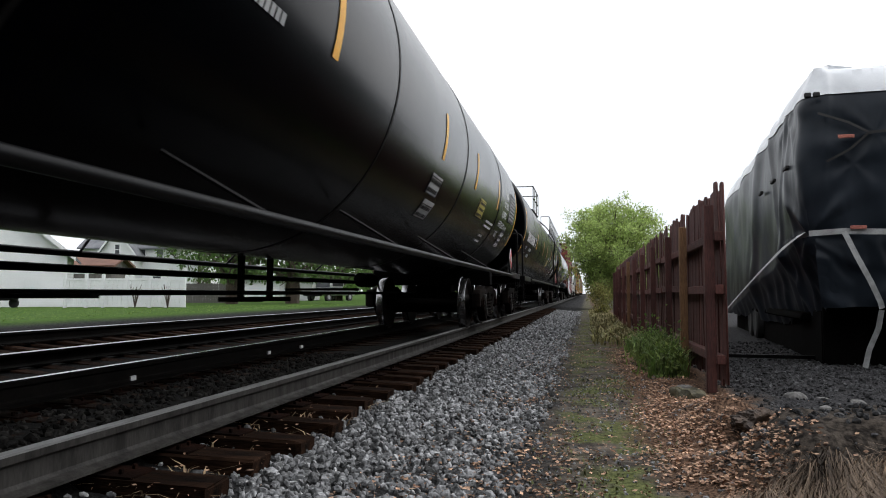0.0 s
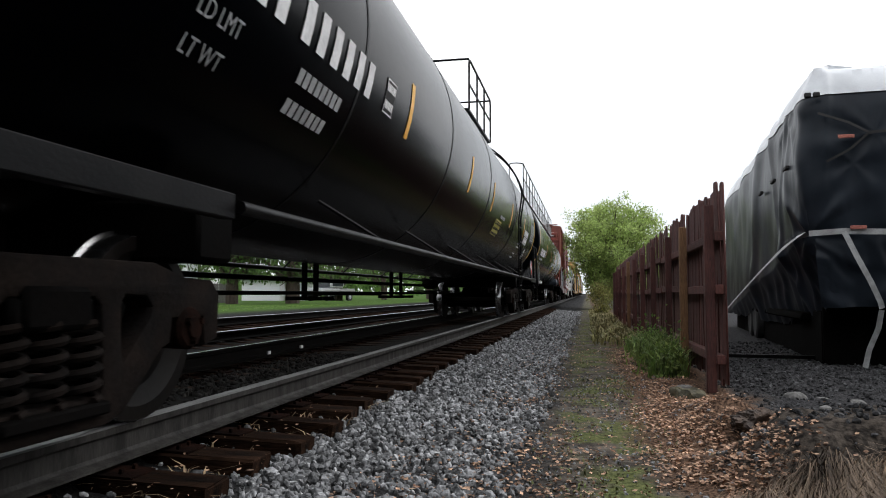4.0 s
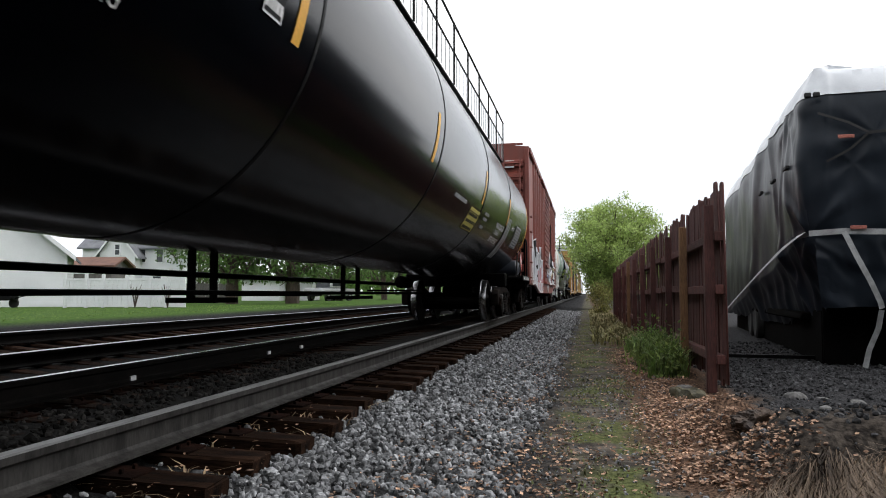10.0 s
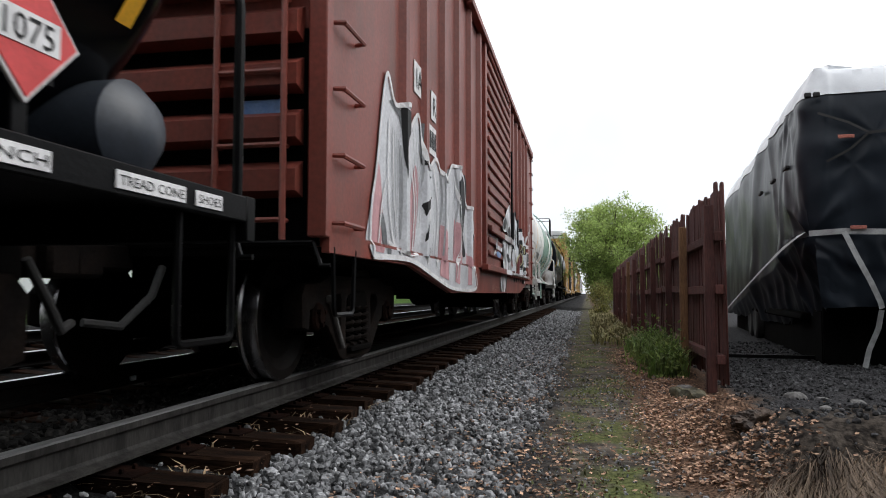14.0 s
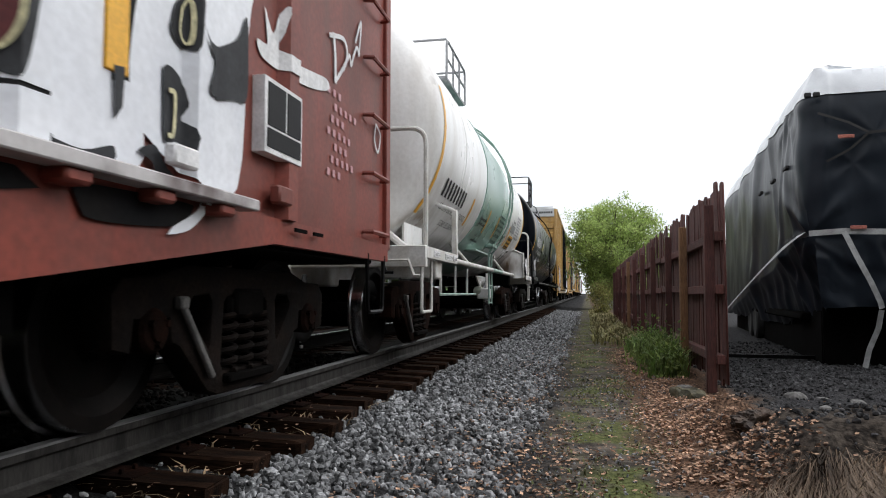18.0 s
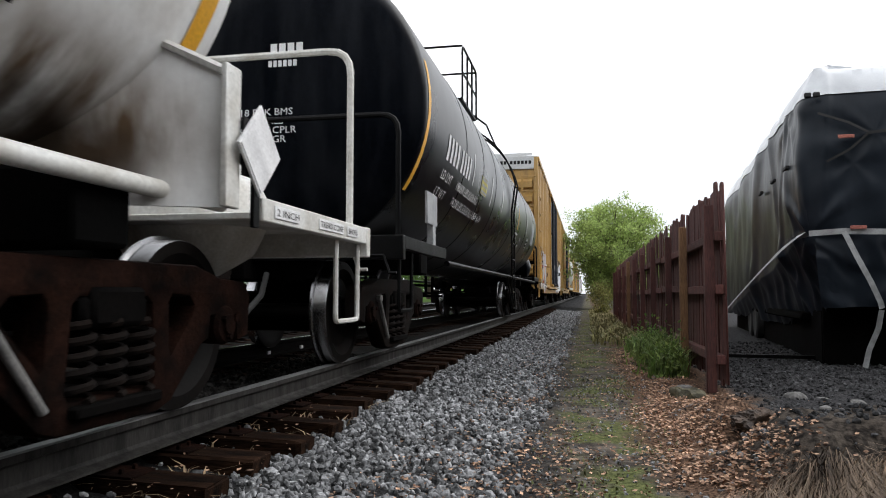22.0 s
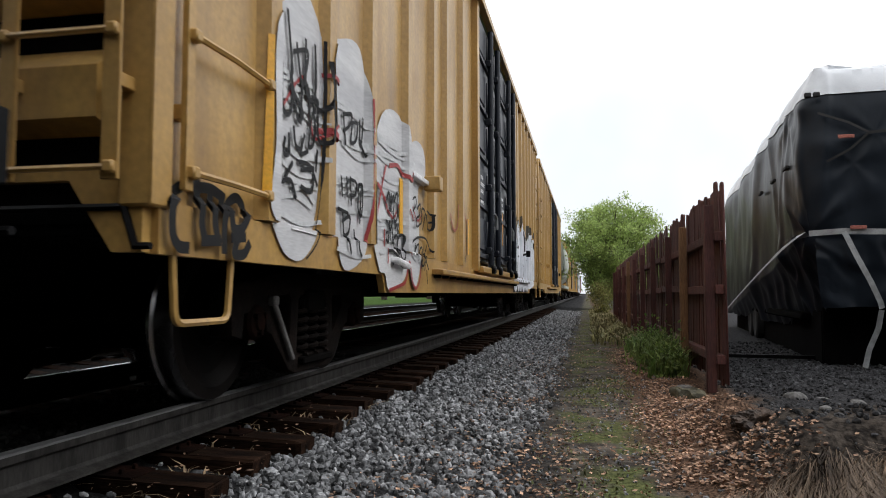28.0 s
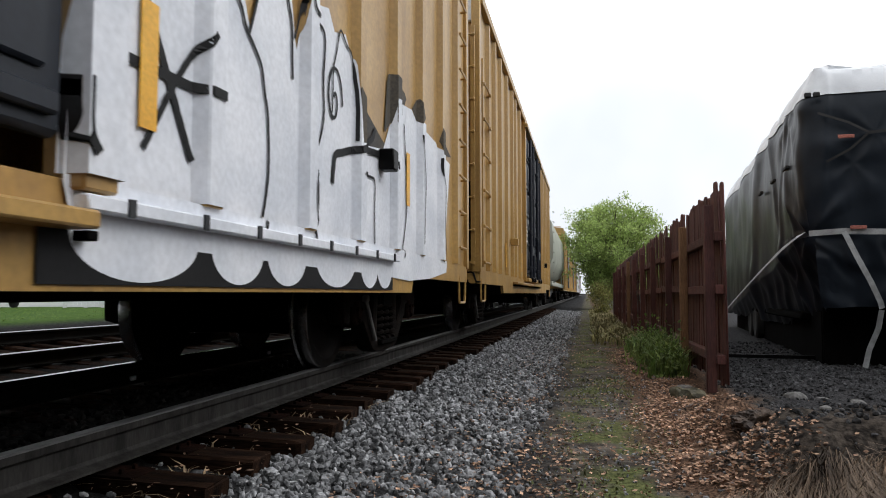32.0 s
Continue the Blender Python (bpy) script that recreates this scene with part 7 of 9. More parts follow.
blacks += [(pts, 0.026) for pts in [[(-8.86, 1.41), (-8.87, 1.33), (-8.81, 1.34), (-8.81, 1.44)], [(-8.75, 1.49), (-8.72, 1.4), (-8.65, 1.39)], [(-8.6, 1.48), (-8.65, 1.37), (-8.55, 1.4)], [(-8.52, 1.53), (-8.54, 1.43), (-8.47, 1.46), (-8.44, 1.57)], [(-8.67, 1.32), (-8.51, 1.32), (-8.41, 1.23)]]]
blacks += [(pts, 0.026) for pts in [[(-8.64, 1.28), (-8.46, 1.32)], [(-8.89, 1.18), (-8.78, 1.2), (-8.71, 1.12)], [(-8.76, 1.3), (-8.85, 1.21)], [(-8.46, 1.26), (-8.5, 1.18), (-8.64, 1.19)], [(-8.41, 1.43), (-8.43, 1.31)]]]
blacks += [(pts, 0.024) for pts in [[(-7.97, 1.76), (-7.92, 1.57)], [(-7.97, 1.75), (-7.81, 1.79), (-7.83, 1.72), (-7.95, 1.65)], [(-7.79, 1.74), (-7.81, 1.61), (-7.71, 1.64), (-7.69, 1.75), (-7.79, 1.74)], [(-7.63, 1.79), (-7.63, 1.66), (-7.5, 1.57)], [(-7.56, 1.82), (-7.59, 1.65)], [(-8.0, 1.35), (-7.97, 1.23)], [(-7.89, 1.36), (-7.88, 1.24)]]]
blacks += [(pts, 0.024) for pts in [[(-7.82, 1.37), (-7.8, 1.19)], [(-7.82, 1.36), (-7.7, 1.35), (-7.72, 1.27), (-7.8, 1.26)], [(-7.64, 1.35), (-7.66, 1.19), (-7.58, 1.15), (-7.56, 1.34), (-7.64, 1.35)], [(-8.05, 1.14), (-7.86, 1.13)], [(-7.97, 1.14), (-7.94, 0.98), (-7.89, 0.87)], [(-7.97, 1.07), (-7.83, 1.11), (-7.85, 1.01), (-7.94, 0.98)], [(-7.74, 1.03), (-7.72, 0.91), (-7.67, 0.86)], [(-7.59, 1.31), (-7.62, 1.09)]]]
blacks += [(pts, 0.024) for pts in [[(-6.97, 1.31), (-6.9, 1.4), (-6.86, 1.35), (-6.87, 1.26)], [(-6.85, 1.37), (-6.84, 1.26)], [(-6.82, 1.4), (-6.8, 1.25)], [(-6.82, 1.33), (-6.75, 1.39), (-6.74, 1.3)], [(-6.74, 1.33), (-6.65, 1.43), (-6.62, 1.36), (-6.64, 1.23), (-6.71, 1.19), (-6.75, 1.25), (-6.74, 1.33)], [(-6.97, 1.17), (-6.91, 1.16), (-6.85, 1.11), (-6.77, 1.19)], [(-6.87, 1.18), (-6.85, 1.03)]]]
blacks += [(pts, 0.024) for pts in [[(-6.8, 1.2), (-6.77, 1.01)], [(-6.69, 1.14), (-6.64, 1.18), (-6.63, 1.1)], [(-6.75, 1.04), (-6.73, 0.96), (-6.67, 0.94), (-6.62, 1.06), (-6.68, 1.08), (-6.74, 1.05)], [(-6.59, 1.08), (-6.65, 0.96), (-6.59, 0.89), (-6.5, 0.91), (-6.45, 1.09), (-6.59, 1.08)], [(-6.99, 0.94), (-6.88, 0.94), (-6.74, 0.91), (-6.62, 0.88)], [(-6.89, 0.84), (-6.79, 0.87), (-6.59, 0.83)], [(-6.96, 1.03), (-6.91, 1.01), (-6.9, 1.08), (-6.96, 1.08)]]]
blacks += [(pts, 0.02) for pts in [[(-6.13, 1.45), (-6.13, 1.3), (-6.14, 1.11)], [(-6.13, 1.44), (-6.01, 1.48), (-5.98, 1.42), (-6.1, 1.34)], [(-5.94, 1.38), (-5.82, 1.44), (-5.84, 1.34), (-5.96, 1.29), (-5.95, 1.22), (-5.77, 1.27)], [(-5.77, 1.27), (-5.75, 1.4), (-5.62, 1.39), (-5.62, 1.28)], [(-5.72, 1.21), (-5.59, 1.37), (-5.5, 1.23)], [(-5.54, 1.37), (-5.5, 1.25), (-5.39, 1.24), (-5.38, 1.38)], [(-6.15, 1.05), (-5.93, 1.12), (-5.58, 1.13), (-5.38, 1.02)], [(-6.01, 1.06), (-6.01, 0.88)]]]
blacks += [(pts, 0.02) for pts in [[(-6.07, 0.96), (-5.88, 1.06), (-5.89, 0.84)], [(-5.81, 1.03), (-5.91, 0.89), (-5.79, 0.88), (-5.74, 1.03), (-5.81, 1.03)], [(-5.69, 1.05), (-5.77, 0.83)], [(-5.72, 0.91), (-5.53, 1.08)], [(-5.72, 0.92), (-5.61, 0.84)], [(-5.69, 0.83), (-5.66, 0.71)], [(-5.54, 1.41), (-5.37, 1.38)], [(-5.48, 1.3), (-5.38, 1.31)]]]
blacks += [(pts, 0.045) for pts in [[(-9.68, 1.05), (-9.79, 1.03), (-9.9, 0.95), (-9.91, 0.84), (-9.87, 0.79), (-9.81, 0.785)], [(-9.71, 1.03), (-9.59, 1.04), (-9.5, 1.02)], [(-9.69, 1.02), (-9.71, 0.9), (-9.69, 0.83)], [(-9.59, 1.02), (-9.61, 0.91), (-9.58, 0.83)], [(-9.70, 0.82), (-9.57, 0.83)], [(-9.49, 1.03), (-9.53, 0.9), (-9.53, 0.79)], [(-9.47, 0.96), (-9.45, 0.89), (-9.37, 0.90), (-9.31, 0.98), (-9.36, 1.03), (-9.43, 1.01), (-9.47, 0.96)], [(-9.46, 0.85), (-9.35, 0.86)], [(-9.42, 0.84), (-9.44, 0.785), (-9.36, 0.785), (-9.31, 0.83)]]]
blacks.append((LENS[9:15], 0.012))
spray(car, DEPTH_G, [], [([(-9.12, 1.10), (-9.115, 1.4), (-9.11, 1.85)], 0.03)], M_YELLOW, "thin yellow strip on the post", 0.006)
spray(car, DEPTH_G, [], blacks, M_BLACKP, "black sprayed scrawl", 0.018)
spray(car, DEPTH_G, [], [([(-4.22, 1.52), (-4.10, 1.38), (-3.92, 1.36), (-3.76, 1.46), (-3.72, 1.68)], 0.035), ([(-3.26, 1.80), (-3.24, 1.62), (-3.12, 1.54)], 0.02)], mat("faded_red_spray", (0.42, 0.10, 0.07), (0.34, 0.12, 0.07), rough=0.6, scale=5, fine=40, bump=0.02, amount=0.2), "faded red sprayed arcs", 0.006)
part("ledge", boxes(((w + 0.035, -5.95, 1.66), (0.07, 0.62, 0.05)), bevel=0.008), M_WHITEP, car)
part("grab_iron", tubes([(w, -6.88, 0.88), (w + 0.09, -6.86, 0.87), (w + 0.09, -6.52, 0.84), (w, -6.50, 0.84)], r=0.022), M_WHITEP, car)


WHITE_SPRAY = [mat("white_spray", (0.78, 0.80, 0.85), (0.62, 0.65, 0.71), rough=0.5, scale=2, fine=30, bump=0.02, amount=0.08), M_BLACKP]
# Black strip on the sill paints the shade below the rail.
spray(car, DEPTH_G, [[(2.62, 0.64), (6.34, 0.64), (6.34, 0.80), (2.62, 0.80)]], [], M_BLACKP, "black strip for the shade under the rail, behind the scallops", 0.003)
spray(car, DEPTH_G, [oval(cy, 0.80, r, 0.15) for cy, r in ((3.1, 0.36), (3.80, 0.24), (4.32, 0.24), (5.05, 0.34), (5.72, 0.2), (6.1, 0.2))], [], WHITE_SPRAY[0], "white sprayed scallops on the sill", 0.005)
track = part("painted_track", boxes(((w + 0.07, 4.55, 0.885), (0.06, 3.6, 0.05)), bevel=0.006), WHITE_SPRAY[0], car, "door track covered with white spray paint")
for i in range(8):
    part("track_bracket", boxes(((w + 0.104, 2.95 + i * 0.46, 0.885), (0.008, 0.035, 0.058))), M_DGREY, track)
STAR = [([(3.11, 1.68), (3.27, 1.41), (3.43, 1.14)], 0.04), ([(2.96, 1.41), (3.27, 1.42), (3.62, 1.43)], 0.04), ([(3.52, 1.66), (3.33, 1.43), (3.13, 1.13)], 0.03)]
EDGES = [([(3.56, 1.99), (3.79, 1.94), (3.88, 1.83), (3.96, 1.77), (4.04, 1.7), (4.08, 1.58), (4.12, 1.46), (4.13, 1.18), (4.05, 0.9)], 0.02), ([(3.91, 1.82), (3.96, 1.94), (4.01, 2.07), (4.08, 2.18), (4.16, 2.29), (4.23, 2.26), (4.3, 2.22), (4.35, 2.13), (4.39, 2.04), (4.4, 1.9), (4.41, 1.75)], 0.02), ([(4.55, 2.27), (4.62, 2.19), (4.87, 2.16), (4.86, 1.88), (4.86, 1.61), (4.65, 1.23), (4.7, 0.91)], 0.022), ([(4.43, 1.98), (4.47, 2.07), (4.5, 2.15), (4.51, 2.19), (4.52, 2.23)], 0.02), ([(2.73, 1.25), (2.73, 1.19), (2.73, 1.13), (2.74, 1.08), (2.77, 1.04)], 0.035)]
EDGES += [([(2.73, 1.58), (2.76, 1.66), (2.86, 1.77)], 0.04), ([(5.03, 1.3), (5.05, 1.39), (5.08, 1.47), (5.21, 1.51), (5.35, 1.55), (5.43, 1.57), (5.56, 1.61), (5.84, 1.73), (5.91, 1.81)], 0.05), ([(5.56, 1.61), (5.98, 1.65), (6.2, 1.66), (6.36, 1.65), (6.39, 1.61)], 0.05), ([(6.77, 2.05), (6.82, 1.84), (6.86, 1.63), (6.86, 1.28), (6.7, 0.92)], 0.02), ([(7.29, 2.07), (7.32, 1.86), (7.37, 1.65), (7.34, 1.35), (7.32, 1.07)], 0.02), ([(8.23, 2.03), (8.24, 1.87), (8.34, 1.72), (8.3, 1.32), (8.4, 0.94)], 0.02), ([(5.53, 1.43), (5.83, 1.45), (5.92, 1.42), (5.92, 1.2), (5.93, 0.98)], 0.02), ([(5.01, 1.72), (5.02, 1.86), (5.03, 2.0), (5.09, 2.14), (5.15, 2.28), (5.27, 2.23), (5.38, 2.19), (5.41, 2.02), (5.42, 1.85), (5.42, 1.74), (5.42, 1.63)], 0.016)]
SPIRAL = [(5.05 + r * 0.8 * math.cos(q), 1.81 + r * 1.25 * math.sin(q)) for q, r in ((i * 0.6, 0.19 - 0.0125 * i) for i in range(15))]
spray(car, DEPTH_G, [[(2.76, 0.79), (2.71, 0.94), (2.73, 1.42), (2.73, 1.72), (2.76, 1.95), (2.88, 2.14), (3.4, 2.27), (3.48, 2.13), (3.55, 2.06), (3.84, 2.03), (3.93, 1.84), (4.0, 2.04), (4.15, 2.26), (4.26, 2.3), (4.39, 2.21), (4.47, 1.92), (4.52, 2.08), (4.54, 2.24), (4.96, 2.35), (5.06, 2.24), (5.27, 2.3), (5.42, 2.17), (5.44, 1.88), (5.49, 1.63), (6.16, 1.72), (6.36, 1.97), (6.4, 2.18), (7.08, 2.26), (7.27, 2.19), (7.29, 2.2), (8.14, 2.18), (8.24, 2.12), (8.9, 2.09), (8.52, 0.84), (7.75, 0.76), (6.87, 0.72), (5.98, 0.75), (4.64, 0.76), (3.86, 0.77), (3.1, 0.78)]], [], WHITE_SPRAY[0], "large white spray-painted letters", 0.006)
spray(car, DEPTH_G, [[(3.48, 2.21), (3.57, 2.24), (3.91, 2.18), (3.91, 2.02), (3.58, 2.02), (3.49, 2.08)], [(4.5, 2.38), (4.57, 2.42), (4.66, 2.28), (4.54, 2.24), (4.52, 2.11)], [(5.43, 1.97), (5.55, 1.96), (6.09, 1.8), (6.23, 1.73), (5.46, 1.58)], [(6.26, 2.27), (6.39, 2.37), (6.88, 2.3), (6.36, 1.97), (6.19, 1.88)], [(2.75, 2.17), (3.25, 2.36), (3.39, 2.35), (3.32, 2.27), (2.88, 2.15)], [(7.08, 2.27), (7.27, 2.41), (7.38, 2.25), (7.29, 2.18)], [(8.21, 2.21), (8.24, 2.36), (8.96, 2.18), (8.27, 2.08)]], [], mat("soft_black_spray", (0.035, 0.03, 0.025), (0.07, 0.055, 0.035), rough=0.7), "soft black spray above the letters", 0.004)
spray(car, DEPTH_G, [], [*STAR, (SPIRAL, 0.022)], M_BLACKP, "black sprayed star and letter edges", 0.010)
spray(car, DEPTH_G, [], EDGES, M_BLACKP, "black sprayed letter edges", 0.010)

car2, half2, w2, posts2 = yellow_boxcar(130.0, 149.9, "tall yellow boxcar with dark doors coupled behind another", detail=False)


# ---- train: the far end ----
def hopper_car(front, rear):
    car, half = start_car("hopper_car", front, rear, "pale grey-green covered hopper car with rounded sides")
    bm = bmesh.new()
    prof = [(0.2, 0.9), (1.25, 1.55), (1.5, 2.2), (1.53, 3.0), (1.45, 3.8), (1.1, 4.35), (0.4, 4.6)]
    loop = prof + [(-x, z) for x, z in prof[::-1]]
    rows = [[bm.verts.new((x, y, z)) for x, z in loop] for y in (-half + 0.6, half - 0.6)]
    n = len(loop)
    for j in range(n):
        bm.faces.new((rows[0][j], rows[0][(j + 1) % n], rows[1][(j + 1) % n], rows[1][j]))
    bm.faces.new(rows[0][::-1])
    bm.faces.new(rows[1])
    part("hopper_body", bm, M_BEIGE, car)
    part("side_sill", boxes(((1.42, 0, 1.05), (0.12, 2 * half, 0.2)), ((-1.42, 0, 1.05), (0.12, 2 * half, 0.2)), ((0, 0, 0.9), (0.5, 2 * half, 0.3)), bevel=0.01), M_BEIGE, car)
    part("roof_walk", boxes(((0, 0, 4.72), (0.9, 2 * half - 1, 0.06)), bevel=0.01), M_GREYP, car)
    for e in (-1, 1):
        part("end_frame", tubes([(1.35, e * (half - 0.1), 1.1), (1.2, e * (half - 0.7), 4.2)], [(-1.35, e * (half - 0.1), 1.1), (-1.2, e * (half - 0.7), 4.2)], r=0.04, seg=6), M_BEIGE, car)
        truck(car, e * (half - 2.2), turn=False)
        coupler(car, half, e)
    ladder_flat(car, "side_ladder", 1.5, -half + 0.3, 0.44, 1.1, 4.2, 8, M_BEIGE)


def plain_boxcar(front, rear, label, material, top, doors=None):
    car, half = start_car("boxcar", front, rear, label)
    posts = [-half + 0.8 + i * (2 * half - 1.6) / 15 for i in range(16)]
    for s in (-1, 1):
        ribbed_side(car, half, 1.42, 0.8, top - 0.1, posts, material, None, s)
    for e in (-1, 1):
        end_wall(car, e * half, e, 1.42, 0.8, top - 0.1, material, 9)
        truck(car, e * (half - 2.4), turn=False)
        coupler(car, half, e)
    roof_of(car, half, 1.42, top - 0.05, material)
    part("floor_frame", boxes(((0, 0, 0.85), (2.6, 2 * half, 0.2)), bevel=0.01), M_DARK, car)
    if doors:
        part("plug_door", boxes(((1.52, 0, top / 2 + 0.3), (0.06, 3.2, top - 1.5)), bevel=0.02), doors, car)


hopper_car(151.2, 167.5)
plain_boxcar(168.8, 189.0, "distant yellow boxcar with dark doors", M_YBOX, 5.1, M_NAVY)
plain_boxcar(190.3, 210.5, "distant yellow boxcar with dark doors", M_YBOX, 5.1, M_NAVY)
plain_boxcar(212, 232, "distant yellow boxcar with dark doors", M_YBOX, 5.1, M_NAVY)
plain_boxcar(237.4, 256.0, "distant pale grey boxcar", M_PALE, 4.7)
plain_boxcar(257.4, 276.0, "distant pale grey boxcar", M_PALE, 4.7)
plain_boxcar(277.4, 296.0, "distant dark red boxcar", M_OX, 4.7)
plain_boxcar(297.4, 316.0, "distant pale grey boxcar", M_PALE, 4.7)

# ---- beside the track: fence, covered trailer, plants ----
YR = radians(YAW)


def spot(side, depth):
    """A ground place from how far it lies aside and ahead of the eye's aim."""
    return side * math.cos(YR) - depth * math.sin(YR), side * math.sin(YR) + depth * math.cos(YR)


def board_mesh(h, seed, w=0.138, t=0.018):
    rng = random.Random(seed)
    c = 0.028
    bm = flat_shape([[(-w / 2, 0), (w / 2, 0), (w / 2, h - c), (w / 2 - c, h), (-w / 2 + c, h), (-w / 2, h - c)]], t)
    for v in bm.verts:
        v.co.x += 0.012 * math.sin(v.co.z * 1.7 + seed) + rng.uniform(-0.001, 0.001)
    return finish("board", bm, M_FENCE, smooth=False)


def wooden_fence():
    f = thing("wooden_fence", pose(1.27, 7.45, 0), "weathered red-brown board fence with leaning posts", "fence")
    rng = random.Random(3)
    shapes = [board_mesh(1.98, i) for i in range(6)]
    length = 22.5
    n = int(length / 0.146)
    for i in range(n):
        y = i * 0.146
        x = 0.06 - 0.0045 * y
        piece("board", shapes[i % 6], f, pose(x, y, -0.30 + rng.uniform(-0.035, 0.035) + (0.05 if i < 2 else 0), rng.uniform(-0.6, 0.6), rng.uniform(-0.8, 0.8), rng.uniform(-4, 4)))
    for y, w, h, m, lean in ((0.06, 0.095, 1.85, M_FENCE, 0.2), (1.95, 0.09, 1.80, M_NEWPOST, 0.0), (3.55, 0.09, 1.80, M_FENCE, 0), (5.9, 0.09, 1.80, M_FENCE, 0), (8.3, 0.09, 1.80, M_FENCE, 0), (10.7, 0.09, 1.8, M_FENCE, 0), (13.1, 0.09, 1.85, M_NEWPOST, 0), (15.5, 0.09, 1.8, M_FENCE, 0), (17.9, 0.09, 1.8, M_FENCE, 0), (20.3, 0.09, 1.8, M_FENCE, 0), (22.4, 0.09, 1.8, M_FENCE, 0)):
        part("post", boxes(((0, 0, h / 2), (w, w, h)), bevel=0.006), m, f, "lighter brown replacement post" if m is M_NEWPOST else "", m=pose(-0.075 - 0.0045 * y, y, -0.36, lean, 0, 0))
    for z in (-0.02, 0.66, 1.16):
        for k in range(9):
            a, b = k * 2.5, min((k + 1) * 2.5, 22.4)
            part("fence_rail", boxes(((0, (b - a) / 2, 0), (0.085, b - a + 0.1, 0.092)), bevel=0.006), M_FENCE, f, m=pose(0.004 - 0.0045 * a, a, z + rng.uniform(-0.02, 0.02), rng.uniform(-0.3, 0.3)))


wooden_fence()


def covered_trailer():
    """A travel trailer under a fabric storage cover: the flanks hang in folds, the roof sheet is white."""
    t = thing("covered_trailer", pose(2.72, 9.75, -0.33, 0, 0, -5.5), "camping trailer under a grey fabric storage cover with pale straps", "trailer")
    W, Lg, H1, STRAP = 2.5, 12.0, 3.55, 1.68
    r = 0.20
    outline = []

    def corner(cx, cy, a0, a1, n):
        out = []
        for i in range(1, n):
            q = radians(a0 + (a1 - a0) * i / n)
            out.append((cx + r * math.cos(q), cy + r * math.sin(q), math.cos(q), math.sin(q)))
        return out
    outline += [(0, r + (Lg - 2 * r) * (1 - i / 150) ** 1.6, -1, 0) for i in range(151)]
    outline += corner(r, r, 180, 270, 10)
    outline += [(r + (W - 2 * r) * i / 150, 0, 0, -1) for i in range(151)]
    outline += corner(W - r, r, 270, 360, 7)
    outline += [(W, r + (Lg - 2 * r) * i / 30, 1, 0) for i in range(31)]
    outline += corner(W - r, Lg - r, 0, 90, 5)
    outline += [(W - r - (W - 2 * r) * i / 14, Lg, 0, 1) for i in range(15)]
    outline += corner(r, Lg - r, 90, 180, 5)
    n = len(outline)
    s_at, acc = [], 0.0
    for i, o in enumerate(outline):
        if i:
            acc += math.hypot(o[0] - outline[i - 1][0], o[1] - outline[i - 1][1])
        s_at.append(acc)

    def crease(v, sharp=3):
        return (0.5 + 0.5 * math.cos(2 * v)) ** sharp

    def fold(x, y, z):
        """Loose cloth: soft billows, a few long creases, pulls that fan from the straps and the roof edge."""
        u = x - y
        w1 = noise.noise((x * 0.9, y * 0.9, z * 0.6))
        f = 0.085 * noise.noise((x * 0.75, y * 0.55, z * 0.65 + 3)) + 0.030 * noise.noise((x * 2.2, y * 1.6, z * 0.9)) + 0.004 * noise.noise((x * 11, y * 11, z * 5))
        f += 0.07 * math.exp(-((z - 2.35) / 0.55) ** 2) * math.exp(-((y - 1.1) / 0.9) ** 2)
        for c, slant, width, amp in ((-0.62, -0.10, 0.10, 0.025), (-1.35, 0.35, 0.16, 0.05), (-2.1, -0.45, 0.14, 0.05), (-4.6, 0.5, 0.5, 0.08), (0.22, 0.10, 0.06, 0.025)):
            d = (u - c - slant * (z - 2.4) - 0.20 * w1) / width
            f += amp * math.exp(-d * d) * (1 if c < 0 else min(1, max(0, (z - 1.7) / 0.3)))
        for px, pz, reach, amp, turns in ((0.02, STRAP, 1.3, 0.06, 4), (0.80, 2.93, 0.9, 0.03, 3), (-0.75, 3.45, 1.2, 0.05, 4), (0.55, 2.55, 0.8, 0.04, 2)):
            dx, dz = (x - y * 0.8) - px, z - pz
            d = math.hypot(dx, dz)
            if d < reach:
                f += amp * crease(math.atan2(dz, dx) * turns + px * 3 + 1.2 * w1, 2) * (1 - d / reach) * min(1, d / 0.45)
        return f

    def hem(y):
        return 0.78 - 0.36 * min(1, max(0, (y - 0.2) / 1.6))
    bm = bmesh.new()
    rows = []
    levels = 140
    for j in range(levels + 1):
        row = []
        for (x, y, nx, ny), s in zip(outline, s_at):
            lo = hem(y) + 0.05 * noise.noise((x * 2, y * 2, 7))
            z = lo + (H1 - lo) * j / levels
            d = fold(x, y, z)
            xx, yy = x, y
            front = max(0.0, 1 - y / 1.6)
            if z < STRAP:
                yy += (STRAP - z) * 0.12 * front
                xx += (STRAP - z) * 0.10 * front * (1 if x < W / 2 else -1)
                d += 0.05 * crease(x * 5 + z * 2.0 + 1.5 * noise.noise((x * 3, 0, z * 3)), 2) * front
            rope = STRAP - 0.02 - 0.112 * y
            if nx < -0.5 and z < rope:
                tuck = min(1.0, (rope - z) / 0.25)
                xx += 0.05 * tuck + (rope - z) * 0.30
                d += 0.035 * crease(y * 5 + z * 2.5 + 1.2 * noise.noise((0, y * 2, z * 2)), 2) * tuck
            waist = math.exp(-((z - STRAP) / 0.10) ** 2) * front
            d -= 0.05 * waist
            k = max(0, (z - H1 + 0.3) / 0.3)
            d -= 0.07 * k * k
            row.append(bm.verts.new((xx + nx * d, yy + ny * d, z)))
        rows.append(row)
